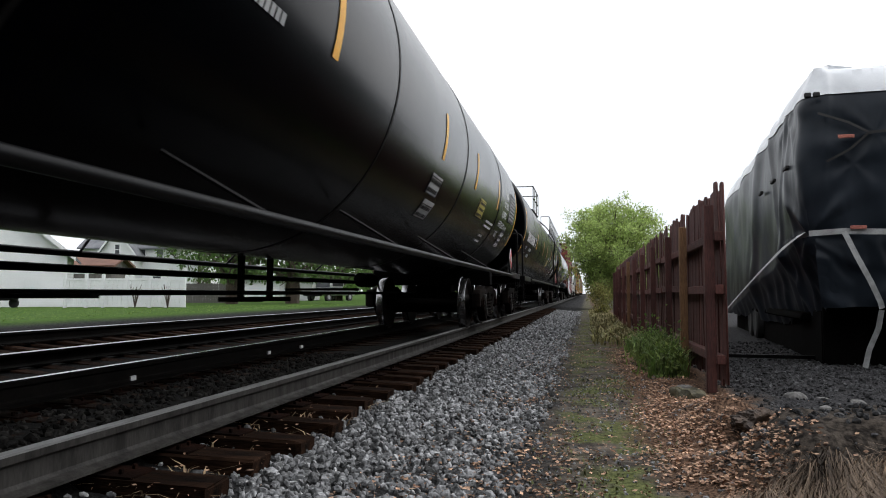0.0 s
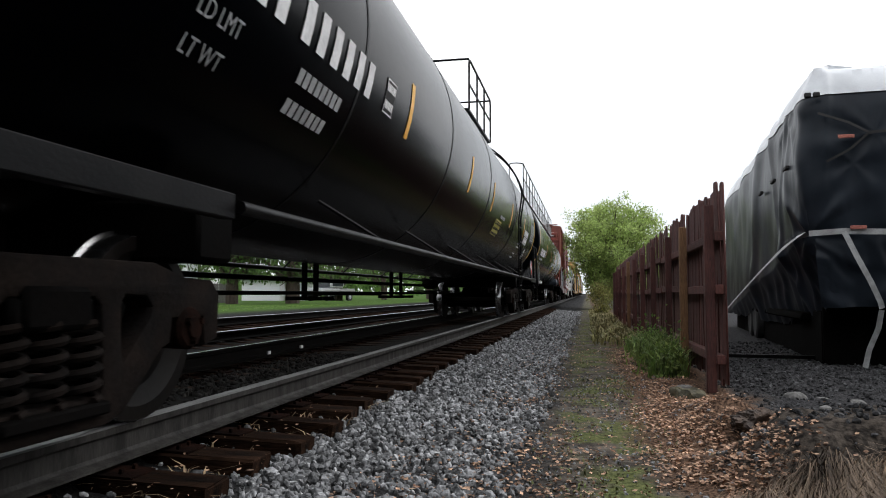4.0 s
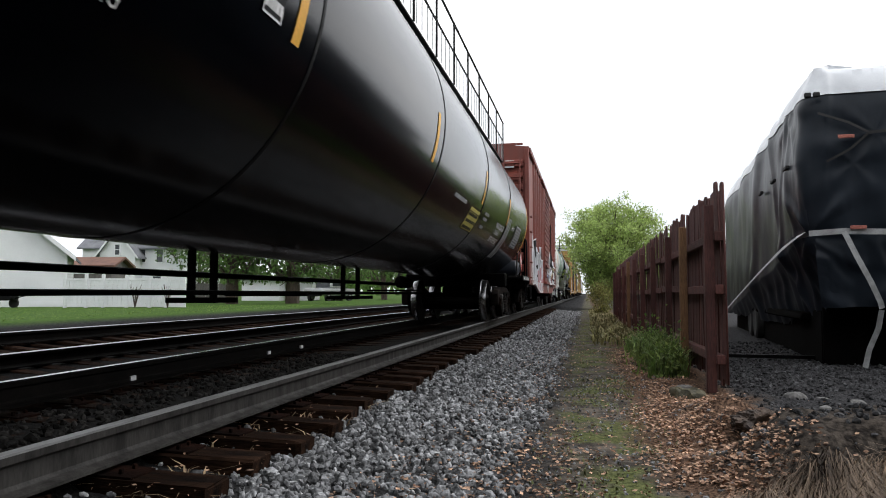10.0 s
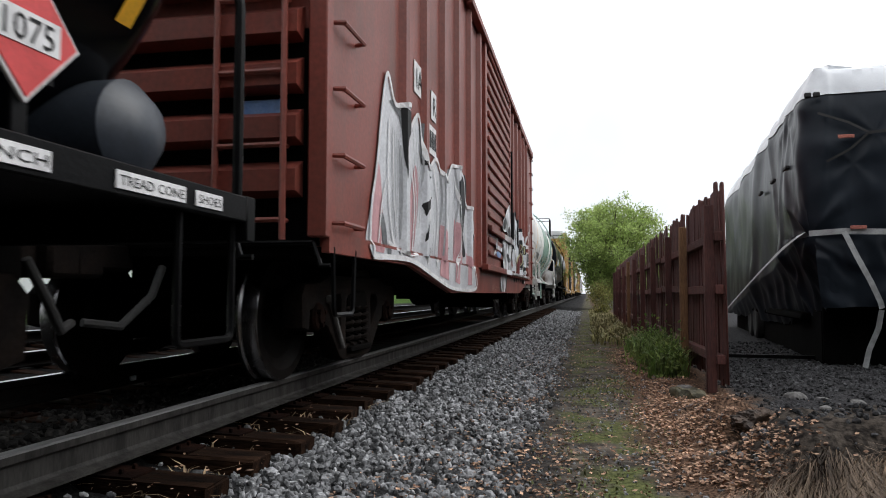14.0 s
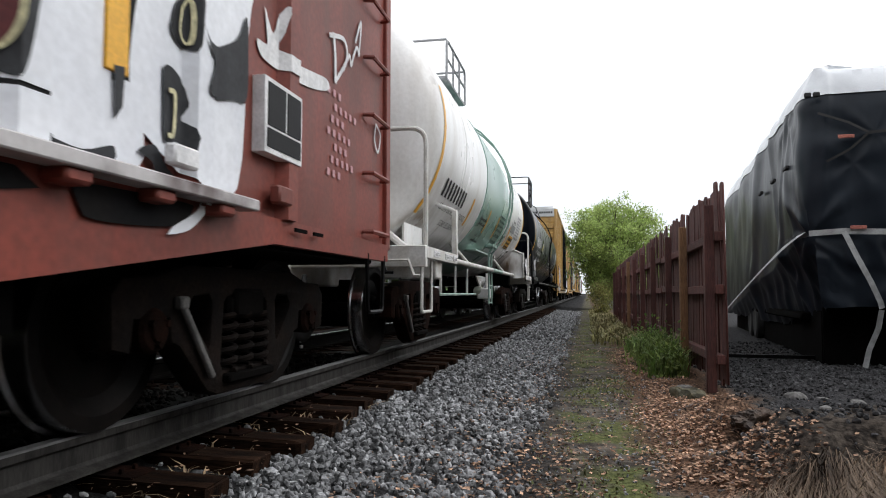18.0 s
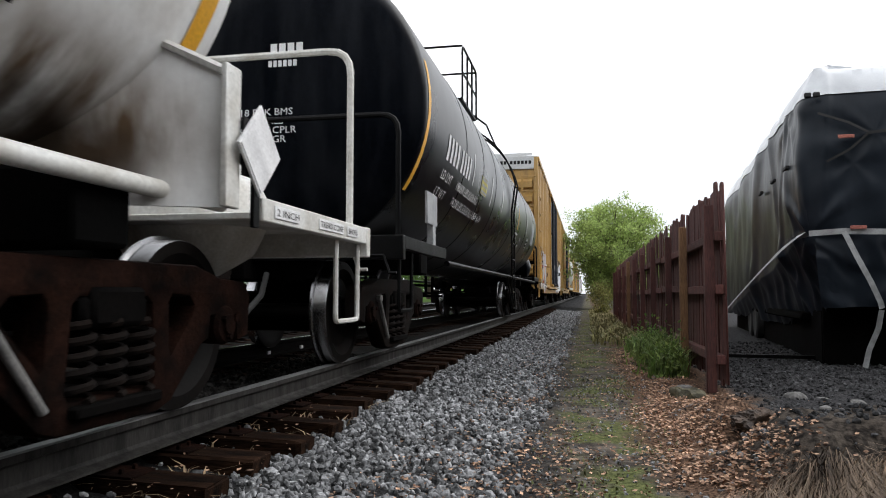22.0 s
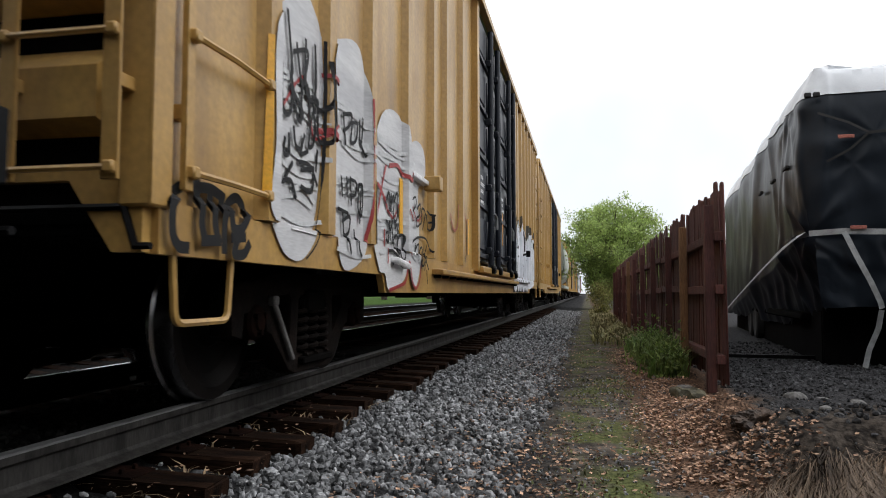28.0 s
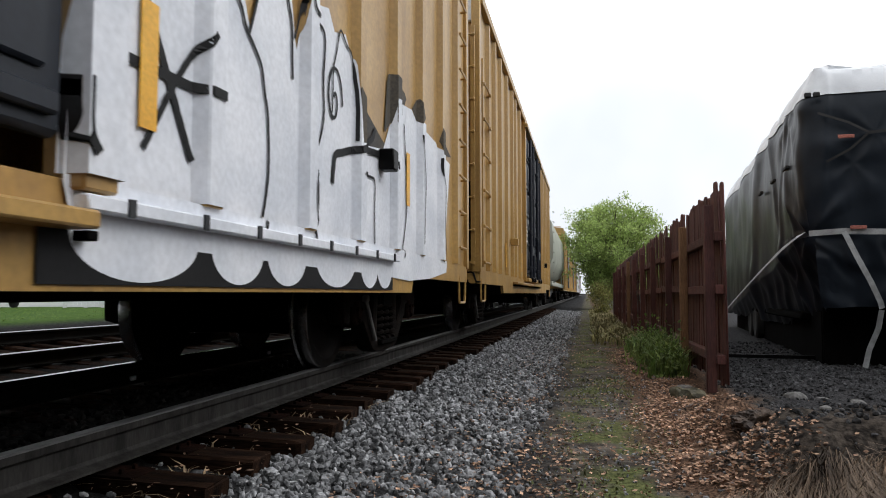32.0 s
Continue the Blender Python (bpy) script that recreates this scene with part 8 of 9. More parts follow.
    for a, b in zip(rows, rows[1:]):
        for i in range(n):
            bm.faces.new((a[i], a[(i + 1) % n], b[(i + 1) % n], b[i]))
    part("cover", bm, M_COVER, t, "creased dark grey fabric flank")
    bm = bmesh.new()
    rows = []
    for k, (inset, z) in enumerate(((-0.012, H1 - 0.10), (-0.022, H1 - 0.02), (0.0, H1 + 0.06), (0.05, H1 + 0.15), (0.18, H1 + 0.25), (0.40, H1 + 0.34), (0.75, H1 + 0.40), (1.15, H1 + 0.43))):
        row = []
        for x, y, nx, ny in outline:
            d = fold(x, y, min(z, H1)) - 0.07 * min(1, max(0, (z - H1 + 0.3) / 0.3)) ** 2 if k < 4 else 0.0
            if inset <= 0.05:
                xx, yy = x - nx * inset + nx * d, y - ny * inset + ny * d
            else:
                xx, yy = min(max(x, inset), W - inset), min(max(y, inset), Lg - inset)
            wr = 0.06 * crease((x * 1.4 + y * 0.45) * 2 + k * 0.5 + 2 * noise.noise((x, y, 3)), 2) if k > 2 else 0.03 * noise.noise((x * 0.8, y * 0.8, 0))
            row.append(bm.verts.new((xx, yy, z + wr)))
        rows.append(row)
    for a, b in zip(rows, rows[1:]):
        for i in range(n):
            bm.faces.new((a[i], a[(i + 1) % n], b[(i + 1) % n], b[i]))
    bm.faces.new(rows[-1])
    part("roof_sheet", bm, M_COVERTOP, t, "white wrinkled roof sheet")

    def strap(pts, w=0.045, label="pale webbing strap", m=None):
        bm = bmesh.new()
        vs = []
        for i, p in enumerate(pts):
            p = Vector(p)
            d = (Vector(pts[min(i + 1, len(pts) - 1)]) - Vector(pts[max(i - 1, 0)])).normalized()
            side = d.cross(Vector((0.3, -1, 0.0)))
            side = side.normalized() if side.length > 0.05 else Vector((0, 0, 1))
            vs.append([bm.verts.new(p + side * q * w / 2 + Vector((0, o, 0))) for q, o in ((-1, 0), (1, 0), (1, 0.006), (-1, 0.006))])
        for a, b in zip(vs, vs[1:]):
            for i in range(4):
                bm.faces.new((a[i], a[(i + 1) % 4], b[(i + 1) % 4], b[i]))
        bm.faces.new(vs[0])
        bm.faces.new(vs[-1])
        return part("strap", bm, m or M_STRAP, t, label)
    strap([(0.02, -0.10, 1.69), (0.4, -0.13, 1.71), (0.9, -0.13, 1.69), (1.6, -0.14, 1.64), (2.5, -0.13, 1.60)], 0.07)
    strap([(0.0, -0.10, 1.68), (-0.10, 0.10, 1.65), (-0.14, 1.0, 1.55), (-0.15, 3.0, 1.33), (-0.15, 6.0, 0.99), (-0.12, 10.5, 0.49)], 0.07, "grey webbing strap", M_GREYP)
    strap([(0.40, -0.16, 1.70), (0.53, -0.15, 1.40), (0.68, -0.13, 1.08), (0.78, -0.10, 0.84), (0.80, -0.08, 0.76)], 0.07)
    strap([(0.80, -0.06, 0.74), (0.78, 0.02, 0.52), (0.68, 0.06, 0.25), (0.63, 0.06, 0.03)], 0.07)
    strap([(0.72, -0.12, 2.92), (1.1, -0.14, 2.94), (1.8, -0.15, 2.95), (2.5, -0.15, 2.96)], 0.035, "dark webbing strap", M_RUBBER)
    strap([(0.72, -0.12, 2.92), (0.50, -0.13, 2.72), (0.24, -0.13, 2.58)], 0.03, "dark webbing strap", M_RUBBER)
    strap([(0.72, -0.12, 2.92), (0.50, -0.12, 3.06), (0.16, -0.12, 3.20)], 0.03, "dark webbing strap", M_RUBBER)
    strap([(0.30, 0.38, 0.86), (0.7, 0.40, 0.83), (1.3, 0.42, 0.82), (2.4, 0.42, 0.82)], 0.022, "dark hem cord", M_GREYWOOD)
    for p in ((0.46, -0.15, 2.88), (0.56, -0.15, 1.75)):
        part("buckle", boxes((p, (0.18, 0.02, 0.045)), bevel=0.005), mat("faded_red_webbing", (0.42, 0.14, 0.10), (0.3, 0.1, 0.08), rough=0.7), t, "red strap end")
    for y in (0.75, 1.9, 3.3):
        part("cover_vent", boxes(((-0.09, y, 2.65), (0.05, 0.30, 0.05)), bevel=0.01), M_RUBBER, t)
    for k in (0.06, 0.16):
        part("roof_clip", boxes(((k, -0.06, H1 - 0.10), (0.08, 0.05, 0.06)), bevel=0.01), M_RUBBER, t)
    # Wide black floor and upright sheets added to give the shade under the trailer.
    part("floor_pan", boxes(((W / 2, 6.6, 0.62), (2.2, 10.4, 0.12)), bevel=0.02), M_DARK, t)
    part("shade_skirt", boxes(((0.30, 6.2, 0.36), (0.04, 11.0, 0.7)), ((W / 2 + 0.03, 0.68, 0.36), (1.98, 0.04, 0.8)), bevel=0.01), M_DARK, t)
    for y in (6.6, 7.5):
        for x in (0.25, W - 0.25):
            wh = part("wheel", lathe(bmesh.new(), [(-0.1, 0.2), (-0.11, 0.3), (-0.08, 0.34), (0.08, 0.34), (0.11, 0.3), (0.1, 0.2)], 28, "X"), M_RUBBER, t, m=pose(x, y, 0.34))
            part("rim", lathe(bmesh.new(), [(-0.07, 0.2), (-0.05, 0.06), (0.05, 0.06), (0.07, 0.2)], 20, "X"), M_GREYP, wh)
    for x in (0.7, W - 0.7):
        part("jack_stand", boxes(((x, 1.3, 0.28), (0.07, 0.07, 0.56)), ((x, 1.3, 0.02), (0.22, 0.22, 0.04)), bevel=0.005), M_IRON, t)
    part("ground_bar", boxes(((-0.4, 1.2, 0.05), (1.6, 0.05, 0.05)), bevel=0.005), M_IRON, t)


covered_trailer()


def leaf_quads(points, size, rng, droop=0.3):
    """Small bent leaves at the given places."""
    vs, fs = [], []
    for p in points:
        q = Euler((rng.uniform(0, 6.28), rng.uniform(0, 6.28), rng.uniform(0, 6.28))).to_matrix()
        s = size * rng.uniform(0.6, 1.3)
        k = len(vs)
        for c in ((-0.5, 0, 0), (0, -0.32, 0.06), (0.5, 0, 0), (0, 0.32, 0.06)):
            v = q @ Vector(c) * s
            vs.append((p[0] + v.x, p[1] + v.y, p[2] + v.z))
        fs += [(k, k + 1, k + 2), (k, k + 2, k + 3)]
    return vs, fs


def tree(name, x, y, z, height, spread, trunk_r, leaves, size, seed, material, label, low=0.25, limbs=16, clump=0.16):
    """A tapered trunk that forks into limbs and twigs, with leaves in loose clumps along them."""
    rng = random.Random(seed)
    t = thing(name, pose(x, y, z), label, "tree")
    bm = bmesh.new()

    def limb(a, b, r0, r1, wob):
        pts = [a.lerp(b, i / 5) + Vector((rng.uniform(-wob, wob), rng.uniform(-wob, wob), rng.uniform(-wob, wob) * 0.5)) * (0 if i in (0,) else 1) for i in range(6)]
        for i in range(5):
            tube(bm, [pts[i], pts[i + 1]], r0 + (r1 - r0) * i / 5, 6)
        return pts
    top = Vector((rng.uniform(-0.2, 0.2), rng.uniform(-0.2, 0.2), height * 0.62))
    stem = limb(Vector((0, 0, -0.1)), top, trunk_r, trunk_r * 0.45, 0.05 * height / 6)
    tips = []
    for i in range(limbs):
        base = stem[min(5, 1 + int(4.5 * (i + rng.random()) / limbs))]
        a = 2.4 * i + rng.uniform(-0.4, 0.4)
        v = (i + rng.random()) / limbs
        out = spread * math.sqrt(max(0.03, 1 - (2 * v - 1) ** 2)) * rng.uniform(0.78, 1.0)
        mid_z = height * (1 + low) / 2
        end = Vector((math.cos(a) * out, math.sin(a) * out, mid_z + (2 * v - 1) * (height - mid_z) * rng.uniform(0.85, 1.0)))
        pts = limb(base, end, trunk_r * 0.35, trunk_r * 0.06, 0.03 * height / 3)
        for p in pts[2:]:
            for _ in range(3):
                tip = p + Vector((rng.uniform(-1, 1), rng.uniform(-1, 1), rng.uniform(-0.8, 1))) * spread * 0.22
                tube(bm, [p, tip], trunk_r * 0.05, 4)
                tips.append((p, tip))
    part("trunk", bm, M_BARK, t)
    pts = []
    while len(pts) < leaves:
        a, b = rng.choice(tips)
        c = a.lerp(b, rng.uniform(0.2, 1.0))
        for _ in range(12):
            pts.append(c + Vector((rng.uniform(-1, 1) + rng.uniform(-1, 1), rng.uniform(-1, 1) + rng.uniform(-1, 1), rng.uniform(-0.8, 0.8) + rng.uniform(-0.8, 0.8))) * spread * clump)
    vs, fs = leaf_quads([p for p in pts if p.z > height * low * 0.55], size, rng)
    me = bpy.data.meshes.new("crown")
    me.from_pydata(vs, [], fs)
    me.materials.append(material)
    tagged(piece("crown", me, t), kind="stuff")
    return t


tx, ty = spot((1089 - 784) / 1270 * 46, 46)
tree("leafy_tree", tx, ty, -0.3, 6.9, 3.35, 0.16, 60000, 0.14, 4, M_FOLIAGE, "round fresh green tree in spring leaf beyond the fence", 0.12, 60, 0.085)
bx, by = spot((1064 - 784) / 1270 * 33, 33)
tree("olive_bush", bx, by, -0.38, 1.55, 0.62, 0.03, 2600, 0.075, 8, M_BUSH, "olive-yellow bush at the end of the fence", 0.05, 18, 0.22)


def blades(name, spots, material, label, category, seed, lean=0.35, width=0.008):
    """Blades of grass at (x, y, height): thin bent triangles."""
    rng = random.Random(seed)
    vs, fs = [], []
    for x, y, h in spots:
        a = rng.uniform(0, 6.283)
        d = Vector((math.cos(a), math.sin(a), 0))
        s = Vector((-d.y, d.x, 0)) * width * rng.uniform(0.6, 1.4)
        g = Vector((x, y, ground_z(x, y) - 0.01))
        l1, l2 = lean * rng.uniform(0.2, 1.0), lean * rng.uniform(0.6, 2.2)
        m = g + d * h * l1 * 0.5 + Vector((0, 0, h * 0.6))
        e = g + d * h * l2 + Vector((0, 0, h * rng.uniform(0.7, 1.0)))
        k = len(vs)
        vs += [tuple(g - s), tuple(g + s), tuple(m + s * 0.8), tuple(m - s * 0.8), tuple(e)]
        fs += [(k, k + 1, k + 2, k + 3), (k + 3, k + 2, k + 4)]
    return scatter(name, vs, fs, material, label, category)


def plants():
    rng = random.Random(21)
    weeds = []
    for _ in range(2300):
        y = rng.uniform(8.6, 14.5)
        x = 1.14 - abs(rng.gauss(0, 0.17)) - 0.0045 * (y - 7.5)
        weeds.append((x, y, rng.uniform(0.15, 0.5) * math.exp(-((y - 10.5) / 3.2) ** 2) + 0.05))
    blades("fence_weeds", weeds, M_WEED, "green weeds and grass along the foot of the fence", "weeds", 5, 0.4, 0.012)
    pts = []
    for _ in range(2600):
        y = rng.gauss(10.4, 1.5)
        x = 1.1 - abs(rng.gauss(0, 0.24)) * (0.7 + 0.6 * noise.noise((y * 2.0, 0, 4)))
        if y > 8.5:
            pts.append(Vector((x, y, ground_z(x, y) + abs(rng.gauss(0, 0.17)) * (1.2 - abs(x - 1.0)))))
    vs, fs = leaf_quads(pts, 0.06, rng)
    scatter("weed_leaves", vs, fs, M_WEED, "broad green weed leaves beside the fence", "weeds")
    moss = []
    for _ in range(9000):
        y = rng.uniform(2.6, 26)
        x = rng.gauss(0.12, 0.22)
        if noise.noise((x * 1.8, y * 0.9, 2)) > -0.05:
            moss.append((x, y, rng.uniform(0.01, 0.045)))
    for _ in range(1500):
        x, y = rng.gauss(2.25, 0.28), rng.gauss(5.3, 0.3)
        moss.append((x, y, rng.uniform(0.01, 0.04)))
    blades("path_grass", moss, mat("mossy_grass", (0.095, 0.12, 0.036), (0.18, 0.165, 0.07), rough=0.8, scale=3, fine=20, bump=0, amount=0.3, island=0.4), "short mossy grass on the worn path", "grass", 6, 0.6, 0.006)
    far = []
    for _ in range(3000):
        y = rng.uniform(14, 42)
        x = rng.uniform(0.1, 1.05)
        far.append((x, y, rng.uniform(0.04, 0.22)))
    blades("verge_grass", far, mat("verge_grass", (0.17, 0.165, 0.055), (0.24, 0.20, 0.10), rough=0.8, scale=2, fine=20, bump=0, amount=0.3, island=0.4), "rough yellowish grass along the fence", "grass", 7, 0.5, 0.016)
    vs, fs = [], []
    toward = Vector((-0.12, -1, 0)).normalized()
    for _ in range(9000):
        x = rng.uniform(0.62, 2.2)
        y = 3.76 - abs(rng.gauss(0, 0.22)) + 0.15 * (x - 1.4) - 0.25 * max(0, 1.0 - x)
        d = Euler((0, 0, rng.gauss(0, 0.75))).to_matrix() @ toward
        h = rng.uniform(0.08, 0.30) * (0.6 + 0.8 * max(0, noise.noise((x * 5, y * 3, 2)) + 0.4))
        side = Vector((-d.y, d.x, 0)) * 0.0016 * rng.uniform(0.6, 1.6)
        a = Vector((x, y, ground_z(x, y) - 0.01))
        b = a + d * h * 0.35 + Vector((0, 0, h * rng.uniform(0.05, 0.35)))
        c = a + d * h * rng.uniform(0.7, 1.1)
        c.z = max(ground_z(c.x, c.y) + 0.005, a.z - h * rng.uniform(0.3, 0.9))
        k = len(vs)
        vs += [tuple(a - side), tuple(a + side), tuple(b + side), tuple(b - side), tuple(c)]
        fs += [(k, k + 1, k + 2, k + 3), (k + 3, k + 2, k + 4)]
    tufts = []
    for _ in range(700):
        x, y = rng.uniform(-2.12, -1.66), rng.uniform(2.4, 6.5)
        if noise.noise((x * 4, y * 3.5, 8)) > 0.05:
            tufts.append((x, y, rng.uniform(0.03, 0.10)))
    blades("track_straw", tufts, mat("pale_straw", (0.36, 0.26, 0.15), (0.22, 0.15, 0.09), rough=0.8, scale=4, fine=40, bump=0.0, amount=0.3, island=0.5), "pale straw caught between the tie ends", "dead grass", 15, 1.2, 0.005)
    scatter("dead_grass", vs, fs, M_DRYGRASS, "matted straw-coloured dead grass on a dirt mound", "dead grass")
    pts = []
    for _ in range(13500):
        y = 3.2 + 10 * rng.random() ** 1.6
        x = rng.gauss(0.70, 0.22)
        if noise.noise((x * 3.5, y * 2.5, 6)) < -0.22:
            continue
        pts.append((x, y))
    for _ in range(500):
        pts.append((rng.uniform(-1.0, 0.2), rng.uniform(2.8, 16)))
    for _ in range(700):
        pts.append((rng.uniform(-1.2, 0.3), rng.uniform(2.6, 5.2)))
    for cx, cy, sx, sy, n in ((-0.75, 10.0, 0.22, 0.5, 220), (-0.70, 6.6, 0.2, 0.35, 260), (-0.35, 3.95, 0.3, 0.5, 700), (-0.75, 3.2, 0.3, 0.35, 300), (-0.2, 5.2, 0.15, 0.5, 150), (2.2, 4.9, 0.3, 0.2, 160), (-0.45, 8.2, 0.22, 0.9, 260), (-0.3, 12.5, 0.3, 1.6, 260), (0.75, 5.6, 0.16, 0.8, 900)):
        for _ in range(n):
            pts.append((rng.gauss(cx, sx), rng.gauss(cy, sy)))
    for _ in range(90):
        pts.append((rng.uniform(-2.1, -1.6), rng.uniform(2.6, 5.2)))
    for _ in range(260):
        pts.append((rng.uniform(1.8, 3.4), rng.uniform(4.6, 7.0)))
    pts = [(x, y) for x, y in pts if x < 1.12 or rng.random() < 0.3]
    pts = [Vector((x, y, ground_z(x, y) + rng.uniform(0.004, 0.022) + (0.06 if -2.1 < x < -1.6 else 0))) for x, y in pts if abs(x) < 3.5]
    vs, fs = leaf_quads(pts, 0.036, rng)
    flat = []
    for i in range(0, len(vs), 4):
        c = [sum(v[k] for v in vs[i:i + 4]) / 4 for k in range(3)]
        flat += [(v[0], v[1], c[2] + (v[2] - c[2]) * 0.35) for v in vs[i:i + 4]]
    scatter("fallen_leaves", flat, fs, M_LEAFB, "dry brown fallen leaves along the path", "leaves")


plants()


def loose_stones():
    rng = random.Random(31)
    for x, y, s in ((2.30, 6.9, 0.17), (2.55, 6.75, 0.13), (2.75, 6.2, 0.12), (1.85, 7.1, 0.20), (2.05, 7.0, 0.13), (1.9, 6.4, 0.10), (2.9, 5.75, 0.09), (3.1, 5.0, 0.08), (1.35, 5.6, 0.10), (0.95, 7.6, 0.16)):
        bm = bmesh.new()
        bmesh.ops.create_icosphere(bm, subdivisions=2, radius=s / 2)
        for v in bm.verts:
            v.co *= 1 + 0.35 * noise.noise(v.co * 9 + Vector((x * 7, y, 0)))
            v.co.z *= 0.55
        ob = part("stone", bm, M_STONE, None, m=pose(x, y, ground_z(x, y) + s * 0.10, 0, 0, rng.uniform(0, 360)), smooth=False)
        tagged(ob, label="pale grey loose stone on the dirt", category="stone", group="loose stones")
    bm = bmesh.new()
    bmesh.ops.create_icosphere(bm, subdivisions=5, radius=0.15)
    hollow = Vector((0.45, -0.85, 0.15)).normalized()
    for v in bm.verts:
        d = v.co.normalized()
        v.co *= 1.0 + 0.4 * noise.noise(d * 1.8) + 0.2 * noise.noise(d * 5) + 0.12 * noise.noise(d * 13) + 0.06 * noise.noise(d * 31)
        v.co.z *= 0.6
        if d.dot(hollow) > 0.80:
            v.co *= 1 - 0.75 * min(1, (d.dot(hollow) - 0.80) / 0.10)
    st = part("tree_stump", bm, mat("rotten_wood", (0.028, 0.02, 0.016), (0.10, 0.068, 0.05), rough=0.95, scale=7, fine=35, bump=0.6, amount=0.4), None, m=pose(1.06, 5.10, ground_z(1.06, 5.10) - 0.03))
    tagged(st, label="low hollow rotten stump among fallen leaves", category="stump")
    bm = boxes(((0, 0, 0), (0.22, 0.34, 0.12)), bevel=0.03)
    bmesh.ops.subdivide_edges(bm, edges=bm.edges, cuts=6, use_grid_fill=True)
    for v in bm.verts:
        v.co += Vector((noise.noise(v.co * 6), noise.noise(v.co * 6 + Vector((3, 0, 0))), noise.noise(v.co * 6 + Vector((0, 3, 0))))) * 0.05 + Vector((noise.noise(v.co * 22), noise.noise(v.co * 22 + Vector((3, 0, 0))), noise.noise(v.co * 22 + Vector((0, 3, 0))))) * 0.03
    rk = part("mossy_rock", bm, mat("mossy_stone", (0.035, 0.033, 0.02), (0.09, 0.078, 0.045), rough=0.95, scale=7, fine=40, bump=0.5, amount=0.35), None, m=pose(0.92, 6.95, ground_z(0.92, 6.95) + 0.02, 8, 5, 30))
    tagged(rk, label="yellow-green mossy rock at the fence foot", category="rock")


loose_stones()


# ---- across the tracks ----
def lap_siding(bm, x0, x1, y, z0, z1, step=0.12, slope=None):
    """Lapped boards on a wall that faces -Y; slope(z) trims each board to (left, right)."""
    z = z0
    while z < z1 - 1e-3:
        h = min(step, z1 - z)
        a, b = slope(z + h / 2) if slope else (x0, x1)
        if b - a > 0.1:
            q = [(a, y - 0.012, z), (b, y - 0.012, z), (b, y, z + h), (a, y, z + h)]
            bm.faces.new([bm.verts.new(p) for p in q])
            bm.faces.new([bm.verts.new(p) for p in ((a, y, z), (b, y, z), (b, y - 0.012, z), (a, y - 0.012, z))])
        z += step


def window_unit(house, x, y, z, w, h):
    f = part("window", boxes(((x, y - 0.02, z), (w + 0.14, 0.05, h + 0.14)), bevel=0.006), M_VINYL, house)
    part("pane", boxes(((x, y - 0.052, z + h / 4), (w - 0.04, 0.012, h / 2 - 0.05)), bevel=0.002), M_GLASS, f)
    part("pane", boxes(((x, y - 0.052, z - h / 4), (w - 0.04, 0.012, h / 2 - 0.05)), bevel=0.002), M_GLASS, f)
    return f


